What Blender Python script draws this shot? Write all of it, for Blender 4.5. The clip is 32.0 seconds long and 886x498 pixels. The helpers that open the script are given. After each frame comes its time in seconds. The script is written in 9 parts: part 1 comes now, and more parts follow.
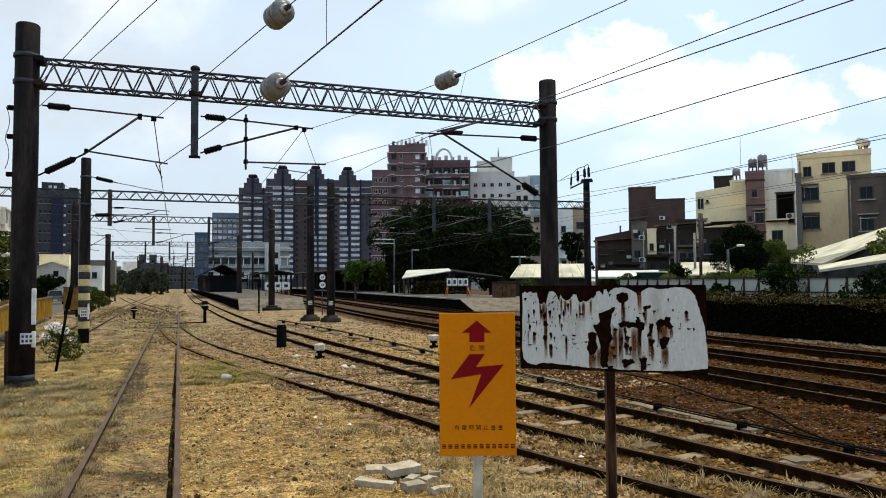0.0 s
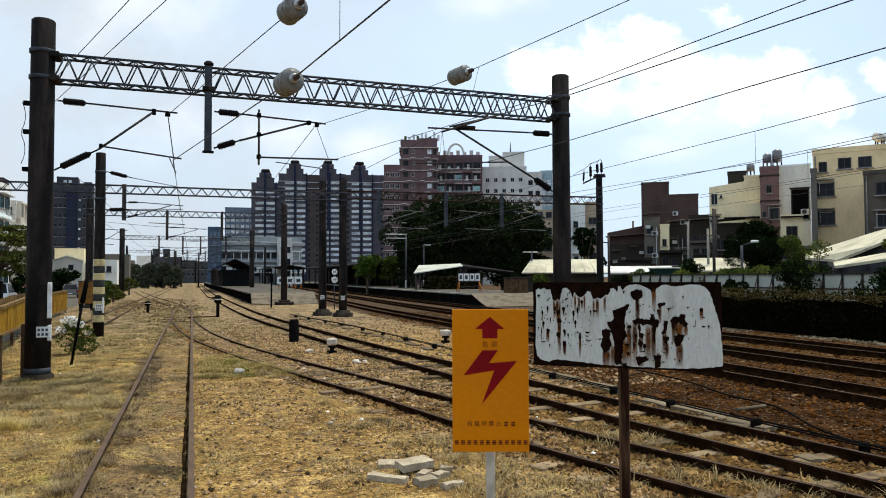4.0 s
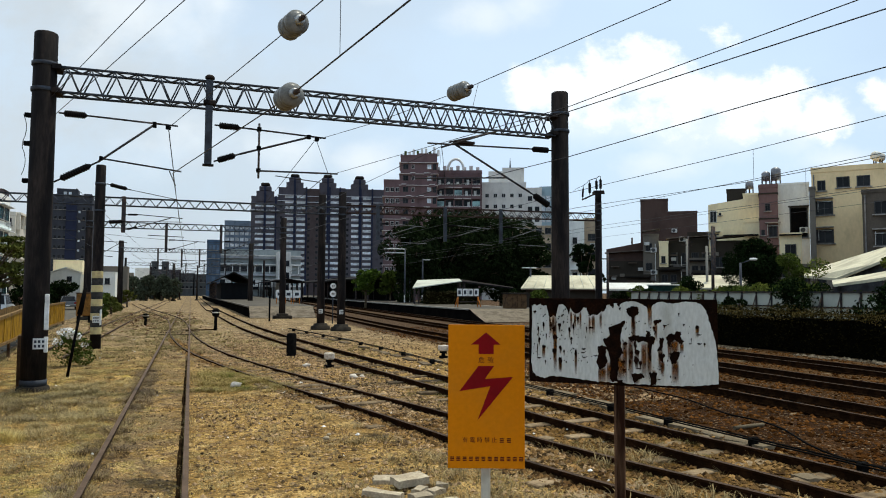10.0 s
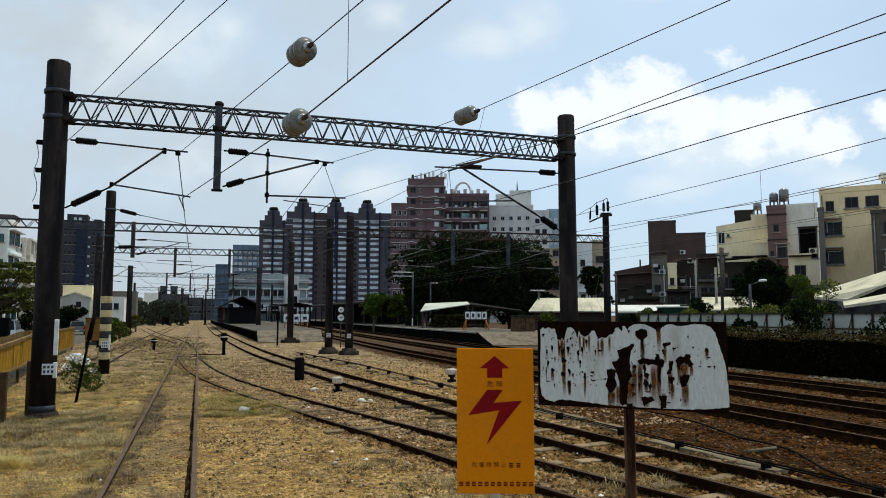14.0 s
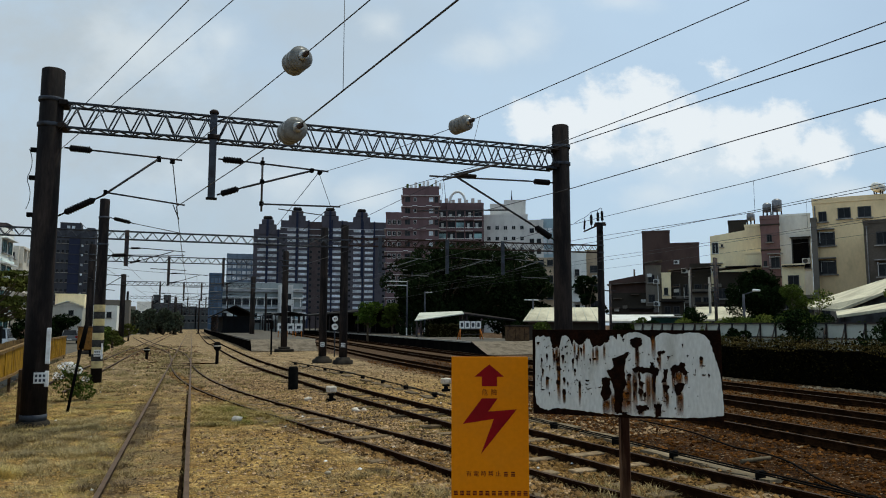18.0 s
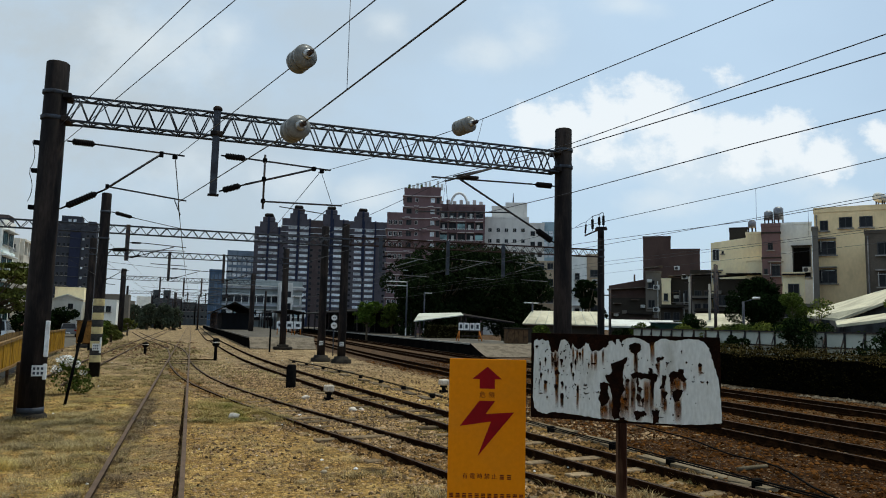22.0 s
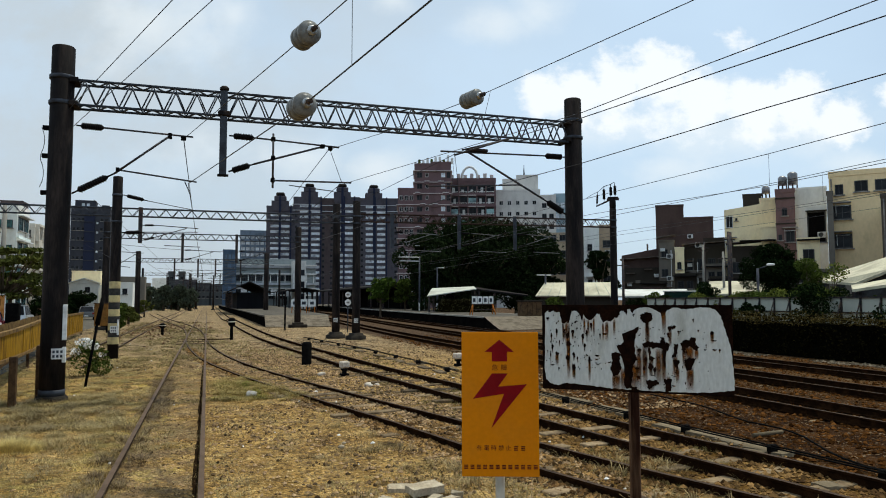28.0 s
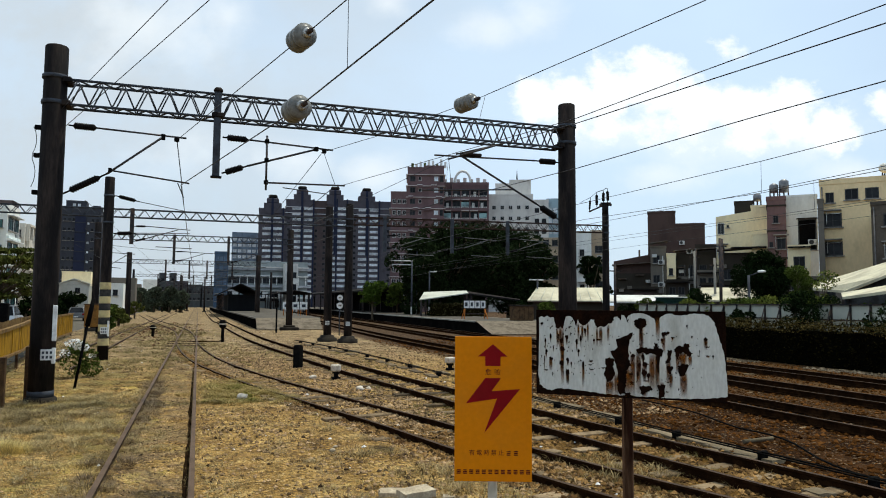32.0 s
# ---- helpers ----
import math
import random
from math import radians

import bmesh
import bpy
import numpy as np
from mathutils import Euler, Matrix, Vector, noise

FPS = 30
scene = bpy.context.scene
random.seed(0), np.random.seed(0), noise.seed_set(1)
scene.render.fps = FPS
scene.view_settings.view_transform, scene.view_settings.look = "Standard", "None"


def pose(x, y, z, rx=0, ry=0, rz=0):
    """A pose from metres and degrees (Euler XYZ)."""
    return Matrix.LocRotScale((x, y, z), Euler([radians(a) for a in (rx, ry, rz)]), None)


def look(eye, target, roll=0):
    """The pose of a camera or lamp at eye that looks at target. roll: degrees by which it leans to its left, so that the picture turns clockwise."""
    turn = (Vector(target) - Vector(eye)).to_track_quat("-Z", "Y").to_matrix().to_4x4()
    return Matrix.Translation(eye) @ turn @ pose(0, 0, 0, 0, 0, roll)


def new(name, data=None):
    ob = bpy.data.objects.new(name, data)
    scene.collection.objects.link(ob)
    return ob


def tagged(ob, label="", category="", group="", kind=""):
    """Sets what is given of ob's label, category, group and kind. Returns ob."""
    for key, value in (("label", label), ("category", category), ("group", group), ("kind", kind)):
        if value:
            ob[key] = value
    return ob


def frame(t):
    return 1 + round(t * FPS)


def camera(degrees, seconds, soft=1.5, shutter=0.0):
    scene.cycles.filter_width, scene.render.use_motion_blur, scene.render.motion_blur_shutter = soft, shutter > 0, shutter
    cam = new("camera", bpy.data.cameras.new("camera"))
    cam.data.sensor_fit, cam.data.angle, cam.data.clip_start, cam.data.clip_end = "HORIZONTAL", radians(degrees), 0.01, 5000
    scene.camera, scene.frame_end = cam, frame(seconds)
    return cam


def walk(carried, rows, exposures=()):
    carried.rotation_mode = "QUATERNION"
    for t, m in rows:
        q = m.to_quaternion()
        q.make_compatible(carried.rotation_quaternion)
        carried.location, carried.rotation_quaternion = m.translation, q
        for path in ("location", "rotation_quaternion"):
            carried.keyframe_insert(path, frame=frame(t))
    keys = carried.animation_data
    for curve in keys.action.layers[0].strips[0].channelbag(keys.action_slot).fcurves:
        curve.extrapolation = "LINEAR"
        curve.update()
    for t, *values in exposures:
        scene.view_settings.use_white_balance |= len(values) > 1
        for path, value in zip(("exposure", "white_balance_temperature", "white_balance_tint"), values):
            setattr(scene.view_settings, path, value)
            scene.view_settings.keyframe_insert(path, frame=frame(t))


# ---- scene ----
cam = camera(63.4, 32.0, soft=1.0)
PATH = [
    (0, (0.0, 0.001, 2.23), (0.69, 1.876, 2.322), -0.4),
    (0.5, (0.002, 0.003, 2.229), (0.692, 1.879, 2.307), -0.5),
    (1, (-0.008, 0.002, 2.230), (0.660, 1.885, 2.311), -1.0),
    (1.5, (-0.005, -0.02, 2.228), (0.581, 1.89, 2.322), -1.9),
    (2, (-0.002, -0.006, 2.24), (0.571, 1.904, 2.385), -1.3),
    (2.5, (-0.010, 0.022, 2.238), (0.661, 1.903, 2.349), 0.2),
    (3, (-0.028, -0.044, 2.238), (0.476, 1.889, 2.336), -2.1),
    (3.5, (-0.01, 0.013, 2.238), (0.653, 1.899, 2.313), -0.2),
    (5.5, (-0.012, -0.023, 2.24), (0.612, 1.875, 2.336), -0.2),
    (6, (-0.015, -0.024, 2.24), (0.588, 1.881, 2.321), -0.3),
    (6.5, (-0.002, -0.011, 2.243), (0.573, 1.902, 2.326), -0.8),
    (7, (0.0, -0.013, 2.24), (0.644, 1.879, 2.324), -0.2),
    (7.5, (-0.013, -0.008, 2.243), (0.654, 1.875, 2.349), 0.0),
    (8, (-0.009, -0.019, 2.241), (0.644, 1.868, 2.354), 0.2),
    (8.5, (0.005, 0.003, 2.242), (0.657, 1.89, 2.352), 0.2),
    (9, (0.001, 0.006, 2.24), (0.664, 1.89, 2.339), 0.6),
    (9.5, (-0.005, -0.017, 2.238), (0.661, 1.865, 2.354), 0.5),
    (10, (0.004, -0.003, 2.239), (0.665, 1.881, 2.359), 0.3),
    (10.5, (-0.008, -0.013, 2.242), (0.643, 1.875, 2.353), 0.2),
    (11, (-0.004, -0.013, 2.24), (0.643, 1.876, 2.356), 0.4),
    (11.5, (0.004, 0.001, 2.237), (0.667, 1.885, 2.341), 0.6),
    (12, (-0.003, -0.007, 2.239), (0.661, 1.876, 2.35), 0.8),
    (12.5, (-0.021, -0.021, 2.24), (0.601, 1.878, 2.332), 0.3),
    (13, (0.005, 0.0, 2.242), (0.602, 1.905, 2.352), -0.1),
    (13.5, (-0.002, -0.018, 2.241), (0.637, 1.871, 2.399), 0.2),
    (14, (-0.002, -0.017, 2.242), (0.637, 1.869, 2.426), 0.0),
    (14.5, (-0.012, -0.032, 2.249), (0.64, 1.848, 2.449), 0.3),
    (16.5, (-0.004, -0.01, 2.244), (0.662, 1.864, 2.458), 0.7),
    (17, (-0.003, -0.013, 2.239), (0.669, 1.857, 2.46), 0.7),
    (17.5, (-0.002, -0.008, 2.239), (0.665, 1.863, 2.468), 0.6),
    (18, (-0.006, -0.016, 2.233), (0.647, 1.863, 2.443), 0.1),
    (18.5, (0.008, -0.005, 2.235), (0.664, 1.876, 2.418), 0.8),
    (19, (0.001, -0.001, 2.233), (0.649, 1.883, 2.416), 1.0),
    (19.5, (0.006, 0.021, 2.236), (0.664, 1.901, 2.415), 1.2),
    (20, (0.005, 0.025, 2.232), (0.656, 1.906, 2.425), 1.2),
    (20.5, (0.0, 0.009, 2.235), (0.651, 1.891, 2.426), 1.3),
    (21, (0.012, 0.021, 2.233), (0.661, 1.9, 2.448), 1.3),
    (21.5, (-0.016, -0.015, 2.234), (0.641, 1.864, 2.426), 1.2),
    (22, (-0.003, -0.009, 2.235), (0.648, 1.87, 2.448), 1.3),
    (22.5, (0.007, 0.014, 2.229), (0.664, 1.894, 2.418), 1.4),
    (23, (-0.006, -0.002, 2.235), (0.646, 1.882, 2.393), 1.1),
    (23.5, (0.011, 0.004, 2.231), (0.671, 1.886, 2.381), 1.1),
    (24, (-0.01, -0.021, 2.242), (0.648, 1.863, 2.381), 0.7),
    (24.5, (0.001, -0.015, 2.234), (0.611, 1.884, 2.389), 0.2),
    (26.5, (0.0, -0.015, 2.237), (0.594, 1.888, 2.397), 0.4),
    (27, (0.005, -0.014, 2.237), (0.603, 1.889, 2.39), -0.2),
    (27.5, (0.027, 0.007, 2.238), (0.647, 1.902, 2.386), -0.1),
    (28, (0.021, -0.005, 2.235), (0.643, 1.89, 2.377), -0.1),
    (28.5, (0.015, -0.007, 2.239), (0.648, 1.886, 2.368), -0.1),
    (29, (0.017, 0.004, 2.234), (0.646, 1.898, 2.362), 0.1),
    (29.5, (0.017, 0.009, 2.237), (0.661, 1.897, 2.377), 0.1),
    (30, (0.006, 0.003, 2.231), (0.642, 1.894, 2.377), 0.3),
    (30.5, (0.006, 0.004, 2.236), (0.648, 1.892, 2.389), 0.4),
    (31, (0.016, 0.001, 2.234), (0.656, 1.89, 2.384), 0.3),
    (31.5, (0.017, 0.009, 2.233), (0.657, 1.898, 2.38), 0.2),
    (32, (0.007, 0.003, 2.236), (0.649, 1.891, 2.389), 0.4),
]
walk(cam, [(t, look(eye, target, roll)) for t, eye, target, roll in PATH],
     exposures=[(0.0, 0.0, 6500, 6), (4.0, -0.02, 6480, 6), (6.0, -0.10, 6450, 5), (7.0, -0.16, 6450, 4), (8.0, -0.14, 6450, 4), (9.0, -0.18, 6450, 4), (10.0, -0.14, 6450, 4), (12.0, -0.15, 6450, 4), (13.0, -0.12, 6450, 4), (14.0, -0.3, 6380, 3), (16.5, -0.36, 6300, 2), (18.0, -0.52, 6300, 2), (20.0, -0.42, 6300, 2), (22.0, -0.44, 6300, 2), (23.0, -0.46, 6320, 2),
                (24.0, -0.22, 6350, 2), (25.5, -0.26, 6350, 3), (27.0, -0.30, 6380, 3), (28.0, -0.30, 6400, 3), (29.0, -0.12, 6420, 4), (32.0, -0.15, 6450, 4)])

# ---- sky and sun ----
SUN_UP, SUN_TURN = radians(72), radians(64)      # height, and turn from +y towards +x
world = bpy.data.worlds.new("sky")
scene.world = world
world.use_nodes = True
wn, wl = world.node_tree.nodes, world.node_tree.links
wn.clear()
sky = wn.new("ShaderNodeTexSky")
sky.sky_type = "NISHITA"
sky.sun_disc = False
sky.sun_elevation, sky.sun_rotation = SUN_UP, SUN_TURN
sky.air_density, sky.dust_density, sky.ozone_density = 1.0, 2.5, 1.0
back = wn.new("ShaderNodeBackground")
back.inputs["Strength"].default_value = 0.135
wout = wn.new("ShaderNodeOutputWorld")
wco = wn.new("ShaderNodeTexCoord")


def wmath(op, a, b=None, clamp=False):
    n = wn.new("ShaderNodeMath")
    n.operation, n.use_clamp = op, clamp
    for k, v in enumerate((a, b)):
        if v is None:
            continue
        if isinstance(v, (int, float)):
            n.inputs[k].default_value = v
        else:
            wl.new(v, n.inputs[k])
    return n.outputs[0]


def wnoise(scale, detail, rough, squash):
    m = wn.new("ShaderNodeMapping")
    m.inputs["Scale"].default_value = (1, 1, squash)
    wl.new(wco.outputs["Generated"], m.inputs["Vector"])
    n = wn.new("ShaderNodeTexNoise")
    n.inputs["Scale"].default_value, n.inputs["Detail"].default_value, n.inputs["Roughness"].default_value = scale, detail, rough
    wl.new(m.outputs[0], n.inputs["Vector"])
    return n.outputs["Fac"]


def wramp(value, lo, hi):
    n = wn.new("ShaderNodeMapRange")
    n.interpolation_type = "SMOOTHSTEP"
    n.inputs["From Min"].default_value, n.inputs["From Max"].default_value = lo, hi
    wl.new(value, n.inputs["Value"])
    return n.outputs["Result"]


def cloud_bank(direction, inner, outer):
    """1 towards the given direction, falling to 0 away from it."""
    n = wn.new("ShaderNodeVectorMath")
    n.operation = "DISTANCE"
    wl.new(wco.outputs["Generated"], n.inputs[0])
    n.inputs[1].default_value = Vector(direction).normalized()
    return wramp(n.outputs["Value"], outer, inner)


# the view of the sky along the tracks as a plane: u to the right, v up, with the cumulus heaps laid out on it
AHEAD, ASIDE = Vector((0.3201, 0.9474, 0.0)), Vector((0.9474, -0.3201, 0.0))


def wdot(axis):
    n = wn.new("ShaderNodeVectorMath")
    n.operation = "DOT_PRODUCT"
    wl.new(wco.outputs["Generated"], n.inputs[0])
    n.inputs[1].default_value = axis
    return n.outputs["Value"]


depth_on = wmath("MAXIMUM", wdot(AHEAD), 0.05)
sky_u, sky_v = wmath("DIVIDE", wdot(ASIDE), depth_on), wmath("DIVIDE", wdot(Vector((0, 0, 1))), depth_on)
plane = wn.new("ShaderNodeCombineXYZ")
wl.new(sky_u, plane.inputs[0])
wl.new(sky_v, plane.inputs[1])


def plane_noise(scale, detail, rough, lift):
    m = wn.new("ShaderNodeMapping")
    m.inputs["Location"].default_value = (lift, lift * 0.7, 0)
    m.inputs["Scale"].default_value = (1, 1.25, 1)
    wl.new(plane.outputs[0], m.inputs["Vector"])
    n = wn.new("ShaderNodeTexNoise")
    n.inputs["Scale"].default_value, n.inputs["Detail"].default_value, n.inputs["Roughness"].default_value = scale, detail, rough
    wl.new(m.outputs[0], n.inputs["Vector"])
    return n.outputs["Fac"]


def heap(u, v, ru, up, down, weight):
    """A heap of cloud about (u, v): 1 in its middle, 0 at its rim, with a steep top and a long soft base."""
    du = wmath("DIVIDE", wmath("SUBTRACT", sky_u, u), ru)
    dv = wmath("SUBTRACT", sky_v, v)
    dv = wmath("MAXIMUM", wmath("DIVIDE", dv, up), wmath("DIVIDE", dv, -down))
    far = wmath("SQRT", wmath("ADD", wmath("MULTIPLY", du, du), wmath("MULTIPLY", dv, dv)))
    return wmath("MULTIPLY", wmath("SUBTRACT", 1.0, far), weight)


def heaps(rows):
    out = None
    for row in rows:
        h = heap(*row)
        out = h if out is None else wmath("MAXIMUM", out, h)
    return out


veil = wramp(wnoise(1.7, 4, 0.5, 2.0), 0.30, 0.70)
CUMULUS = ((0.136, 0.292, 0.052, 0.038, 0.05, 1.0), (0.185, 0.302, 0.056, 0.044, 0.075, 1.0), (0.237, 0.312, 0.056, 0.048, 0.095, 1.0), (0.298, 0.318, 0.066, 0.052, 0.11, 1.0), (0.356, 0.294, 0.058, 0.042, 0.09, 1.0),
           (0.436, 0.283, 0.066, 0.048, 0.08, 1.0), (0.492, 0.282, 0.062, 0.05, 0.07, 1.0), (0.55, 0.262, 0.052, 0.044, 0.055, 0.9), (0.405, 0.374, 0.034, 0.026, 0.028, 0.3), (0.64, 0.288, 0.04, 0.026, 0.04, 0.9))
SOFT = ((-0.078, 0.43, 0.05, 0.045, 0.04, 0.75), (0.125, 0.41, 0.075, 0.09, 0.045, 0.6), (0.30, 0.186, 0.10, 0.045, 0.04, 0.7), (0.57, 0.19, 0.10, 0.045, 0.04, 0.75), (-0.10, 0.185, 0.075, 0.045, 0.04, 0.7),
        (0.38, 0.235, 0.36, 0.09, 0.09, 0.75), (-0.20, 0.20, 0.09, 0.05, 0.05, 0.6), (0.27, 0.47, 0.09, 0.04, 0.03, 0.5), (0.85, 0.33, 0.2, 0.1, 0.12, 0.8), (-0.95, 0.4, 0.3, 0.12, 0.15, 0.8),
        (-0.42, 0.40, 0.15, 0.09, 0.11, 0.8), (-0.31, 0.41, 0.08, 0.06, 0.07, 0.7), (-0.40, 0.20, 0.16, 0.06, 0.06, 0.55), (0.07, 0.40, 0.09, 0.05, 0.05, 0.55))
billow = wmath("ADD", wmath("MULTIPLY", plane_noise(19, 9, 0.62, 3.0), 1.9), -0.95)
cumulus = wmath("MULTIPLY", wramp(wmath("ADD", heaps(CUMULUS), billow), 0.04, 0.56), 0.95)
wisps = wmath("MULTIPLY", wramp(wmath("ADD", heaps(SOFT), wmath("MULTIPLY", wmath("ADD", plane_noise(8, 7, 0.55, 9.0), -0.5), 1.3)), 0.05, 0.75), 0.62)
west = cloud_bank((-0.35, 0.85, 0.40), 0.2, 0.95)
west = wmath("MAXIMUM", west, wramp(heaps(((-0.62, 0.06, 0.62, 0.30, 0.4, 1.0), (-0.16, 0.05, 0.30, 0.16, 0.3, 0.8))), 0.0, 0.8))
west = wmath("MULTIPLY", west, wmath("ADD", wmath("MULTIPLY", wramp(plane_noise(4.5, 7, 0.6, 1.0), 0.36, 0.64), 0.56), 0.38))
haze_low = wmath("MULTIPLY", wramp(heaps(((-0.44, 0.03, 0.36, 0.17, 0.3, 1.0),)), 0.0, 0.7), 0.55)
thin = wmath("ADD", wmath("MULTIPLY", veil, 0.20), 0.55, clamp=True)
last_colour = sky.outputs[0]
for cover, tone in ((thin, (6.6, 8.0, 9.9)), (west, (5.35, 5.75, 6.35)), (haze_low, (4.8, 5.15, 5.65)), (wisps, (8.3, 8.5, 9.0)), (cumulus, (9.2, 9.2, 9.7))):
    mixc = wn.new("ShaderNodeMix")
    mixc.data_type = "RGBA"
    wl.new(cover, mixc.inputs["Factor"])
    wl.new(last_colour, mixc.inputs["A"])
    mixc.inputs["B"].default_value = (*tone, 1)
    last_colour = mixc.outputs["Result"]
wl.new(last_colour, back.inputs["Color"])
wl.new(back.outputs[0], wout.inputs[0])

sun = new("sun", bpy.data.lights.new("sun", "SUN"))
sun.data.energy, sun.data.angle, sun.data.color = 3.9, radians(0.6), (1.0, 0.92, 0.78)
sun_way = Vector((math.sin(SUN_TURN) * math.cos(SUN_UP), math.cos(SUN_TURN) * math.cos(SUN_UP), math.sin(SUN_UP)))
sun.matrix_world = look(sun_way * 200, (0, 0, 0))

# ---- materials ----
def mat(name, base, rough=0.8, metal=0.0, spots=None, scale=3.0, amount=0.25, fine=40.0, bump=0.15, stretch=(1, 1, 1), piece=0.0,
        island=0.0, low=0.45, high=0.65, spec=0.05, depth=0.01):
    """A surface with two scales of variation: fine grain in value, and coarse stains towards the colour spots."""
    m = bpy.data.materials.new(name)
    m.use_nodes = True
    n, l = m.node_tree.nodes, m.node_tree.links
    b = n["Principled BSDF"]
    b.inputs["Roughness"].default_value, b.inputs["Metallic"].default_value = rough, metal
    if spec is not None:
        b.inputs["Specular IOR Level"].default_value = spec
    geo = n.new("ShaderNodeNewGeometry")
    mp = n.new("ShaderNodeMapping")
    mp.inputs["Scale"].default_value = stretch
    l.new(geo.outputs["Position"], mp.inputs["Vector"])
    coarse = n.new("ShaderNodeTexNoise")
    coarse.inputs["Scale"].default_value, coarse.inputs["Detail"].default_value, coarse.inputs["Roughness"].default_value = scale, 6, 0.6
    l.new(mp.outputs[0], coarse.inputs["Vector"])
    grain = n.new("ShaderNodeTexNoise")
    grain.inputs["Scale"].default_value, grain.inputs["Detail"].default_value = fine, 4
    l.new(mp.outputs[0], grain.inputs["Vector"])
    ramp = n.new("ShaderNodeMapRange")
    ramp.inputs["From Min"].default_value, ramp.inputs["From Max"].default_value = low, high
    l.new(coarse.outputs["Fac"], ramp.inputs["Value"])
    mix = n.new("ShaderNodeMix")
    mix.data_type = "RGBA"
    mix.inputs["A"].default_value = (*base, 1)
    mix.inputs["B"].default_value = (*(spots or [c * 0.6 for c in base]), 1)
    l.new(ramp.outputs[0], mix.inputs["Factor"])
    value = n.new("ShaderNodeMapRange")
    value.inputs["From Min"].default_value, value.inputs["From Max"].default_value = 0.25, 0.75
    value.inputs["To Min"].default_value, value.inputs["To Max"].default_value = 1 - amount, 1 + amount
    l.new(grain.outputs["Fac"], value.inputs["Value"])
    last = value.outputs[0]
    if piece or island:
        src = n.new("ShaderNodeObjectInfo").outputs["Random"] if piece else geo.outputs["Random Per Island"]
        pr = n.new("ShaderNodeMapRange")
        k = piece or island
        pr.inputs["To Min"].default_value, pr.inputs["To Max"].default_value = 1 - k, 1 + k
        l.new(src, pr.inputs["Value"])
        mu = n.new("ShaderNodeMath")
        mu.operation = "MULTIPLY"
        l.new(last, mu.inputs[0])
        l.new(pr.outputs[0], mu.inputs[1])
        last = mu.outputs[0]
    hsv = n.new("ShaderNodeHueSaturation")
    l.new(mix.outputs["Result"], hsv.inputs["Color"])
    l.new(last, hsv.inputs["Value"])
    l.new(hsv.outputs[0], b.inputs["Base Color"])
    if bump:
        bp = n.new("ShaderNodeBump")
        bp.inputs["Strength"].default_value, bp.inputs["Distance"].default_value = bump, depth
        l.new(grain.outputs["Fac"], bp.inputs["Height"])
        l.new(bp.outputs[0], b.inputs["Normal"])
    return m


def leaf_mat(name, base):
    return mat(name, base, 0.85, scale=1.2, amount=0.3, bump=0, island=0.45, spec=0.0)


RAIL_OLD = mat("brown_sunken_rail", (0.035, 0.024, 0.016), 0.85, 0.0, (0.065, 0.044, 0.030), 4, 0.3, 60, 0.25, spec=0.02)
FENCE_RAIL = mat("tan_rusted_rail", (0.20, 0.125, 0.05), 0.8, 0, (0.09, 0.055, 0.028), 3, 0.35, 14, 0.3)
DUSTY = mat("dusty_ramp_gravel", (0.16, 0.132, 0.098), 0.95, 0, (0.085, 0.07, 0.05), 1.6, 0.35, 14, 0.4)
STEEL_POLE = mat("weathered_pole_steel", (0.011, 0.0095, 0.0095), 0.7, 0.0, (0.036, 0.027, 0.023), 2.5, 0.3, 30, 0.1, stretch=(1, 1, 0.2), spec=0.05)
GALV = mat("galvanised_steel", (0.055, 0.062, 0.075), 0.55, 0.25, (0.035, 0.036, 0.042), 4, 0.2, 30, 0.08)
DARK_STEEL = mat("dark_painted_steel", (0.03, 0.03, 0.034), 0.55, 0.2, (0.09, 0.06, 0.045), 5, 0.2, 40, 0.1)
TUBE = mat("grey_bracket_tube", (0.05, 0.05, 0.055), 0.5, 0.4, (0.08, 0.06, 0.05), 6, 0.2, 40, 0.05)
PORCELAIN = mat("brown_black_porcelain", (0.006, 0.005, 0.005), 0.5, 0.0, (0.011, 0.009, 0.008), 9, 0.2, 30, 0, spec=0.05)
GREY_INS = mat("grey_porcelain", (0.20, 0.20, 0.19), 0.3, 0.0, (0.13, 0.13, 0.122), 9, 0.2, 40, 0.05)
WIRE = mat("catenary_copper_wire", (0.06, 0.058, 0.06), 0.5, 0.2, None, 8, 0.1, 30, 0)
RAIL = mat("rusty_rail_steel", (0.014, 0.0068, 0.0032), 0.85, 0.0, (0.032, 0.015, 0.0066), 5, 0.3, 60, 0.25, spec=0.0)
RAIL_TOP = mat("worn_rail_head", (0.060, 0.038, 0.024), 0.7, 0.1, (0.026, 0.016, 0.010), 3, 0.25, 50, 0.05)
RAIL_TOP_OLD = mat("rusted_rail_head", (0.105, 0.070, 0.048), 0.7, 0.1, (0.075, 0.05, 0.034), 3, 0.25, 50, 0.1)
SLEEPER = mat("weathered_sleeper", (0.20, 0.145, 0.085), 0.9, 0, (0.10, 0.07, 0.042), 3.5, 0.3, 25, 0.4, piece=0.45)
CONCRETE = mat("grey_concrete", (0.22, 0.21, 0.185), 0.9, 0, (0.26, 0.24, 0.21), 1.5, 0.2, 25, 0.3)
CONCRETE_DARK = mat("dirty_concrete", (0.034, 0.029, 0.023), 0.92, 0, (0.016, 0.014, 0.012), 1.8, 0.25, 25, 0.35, spec=0.03)
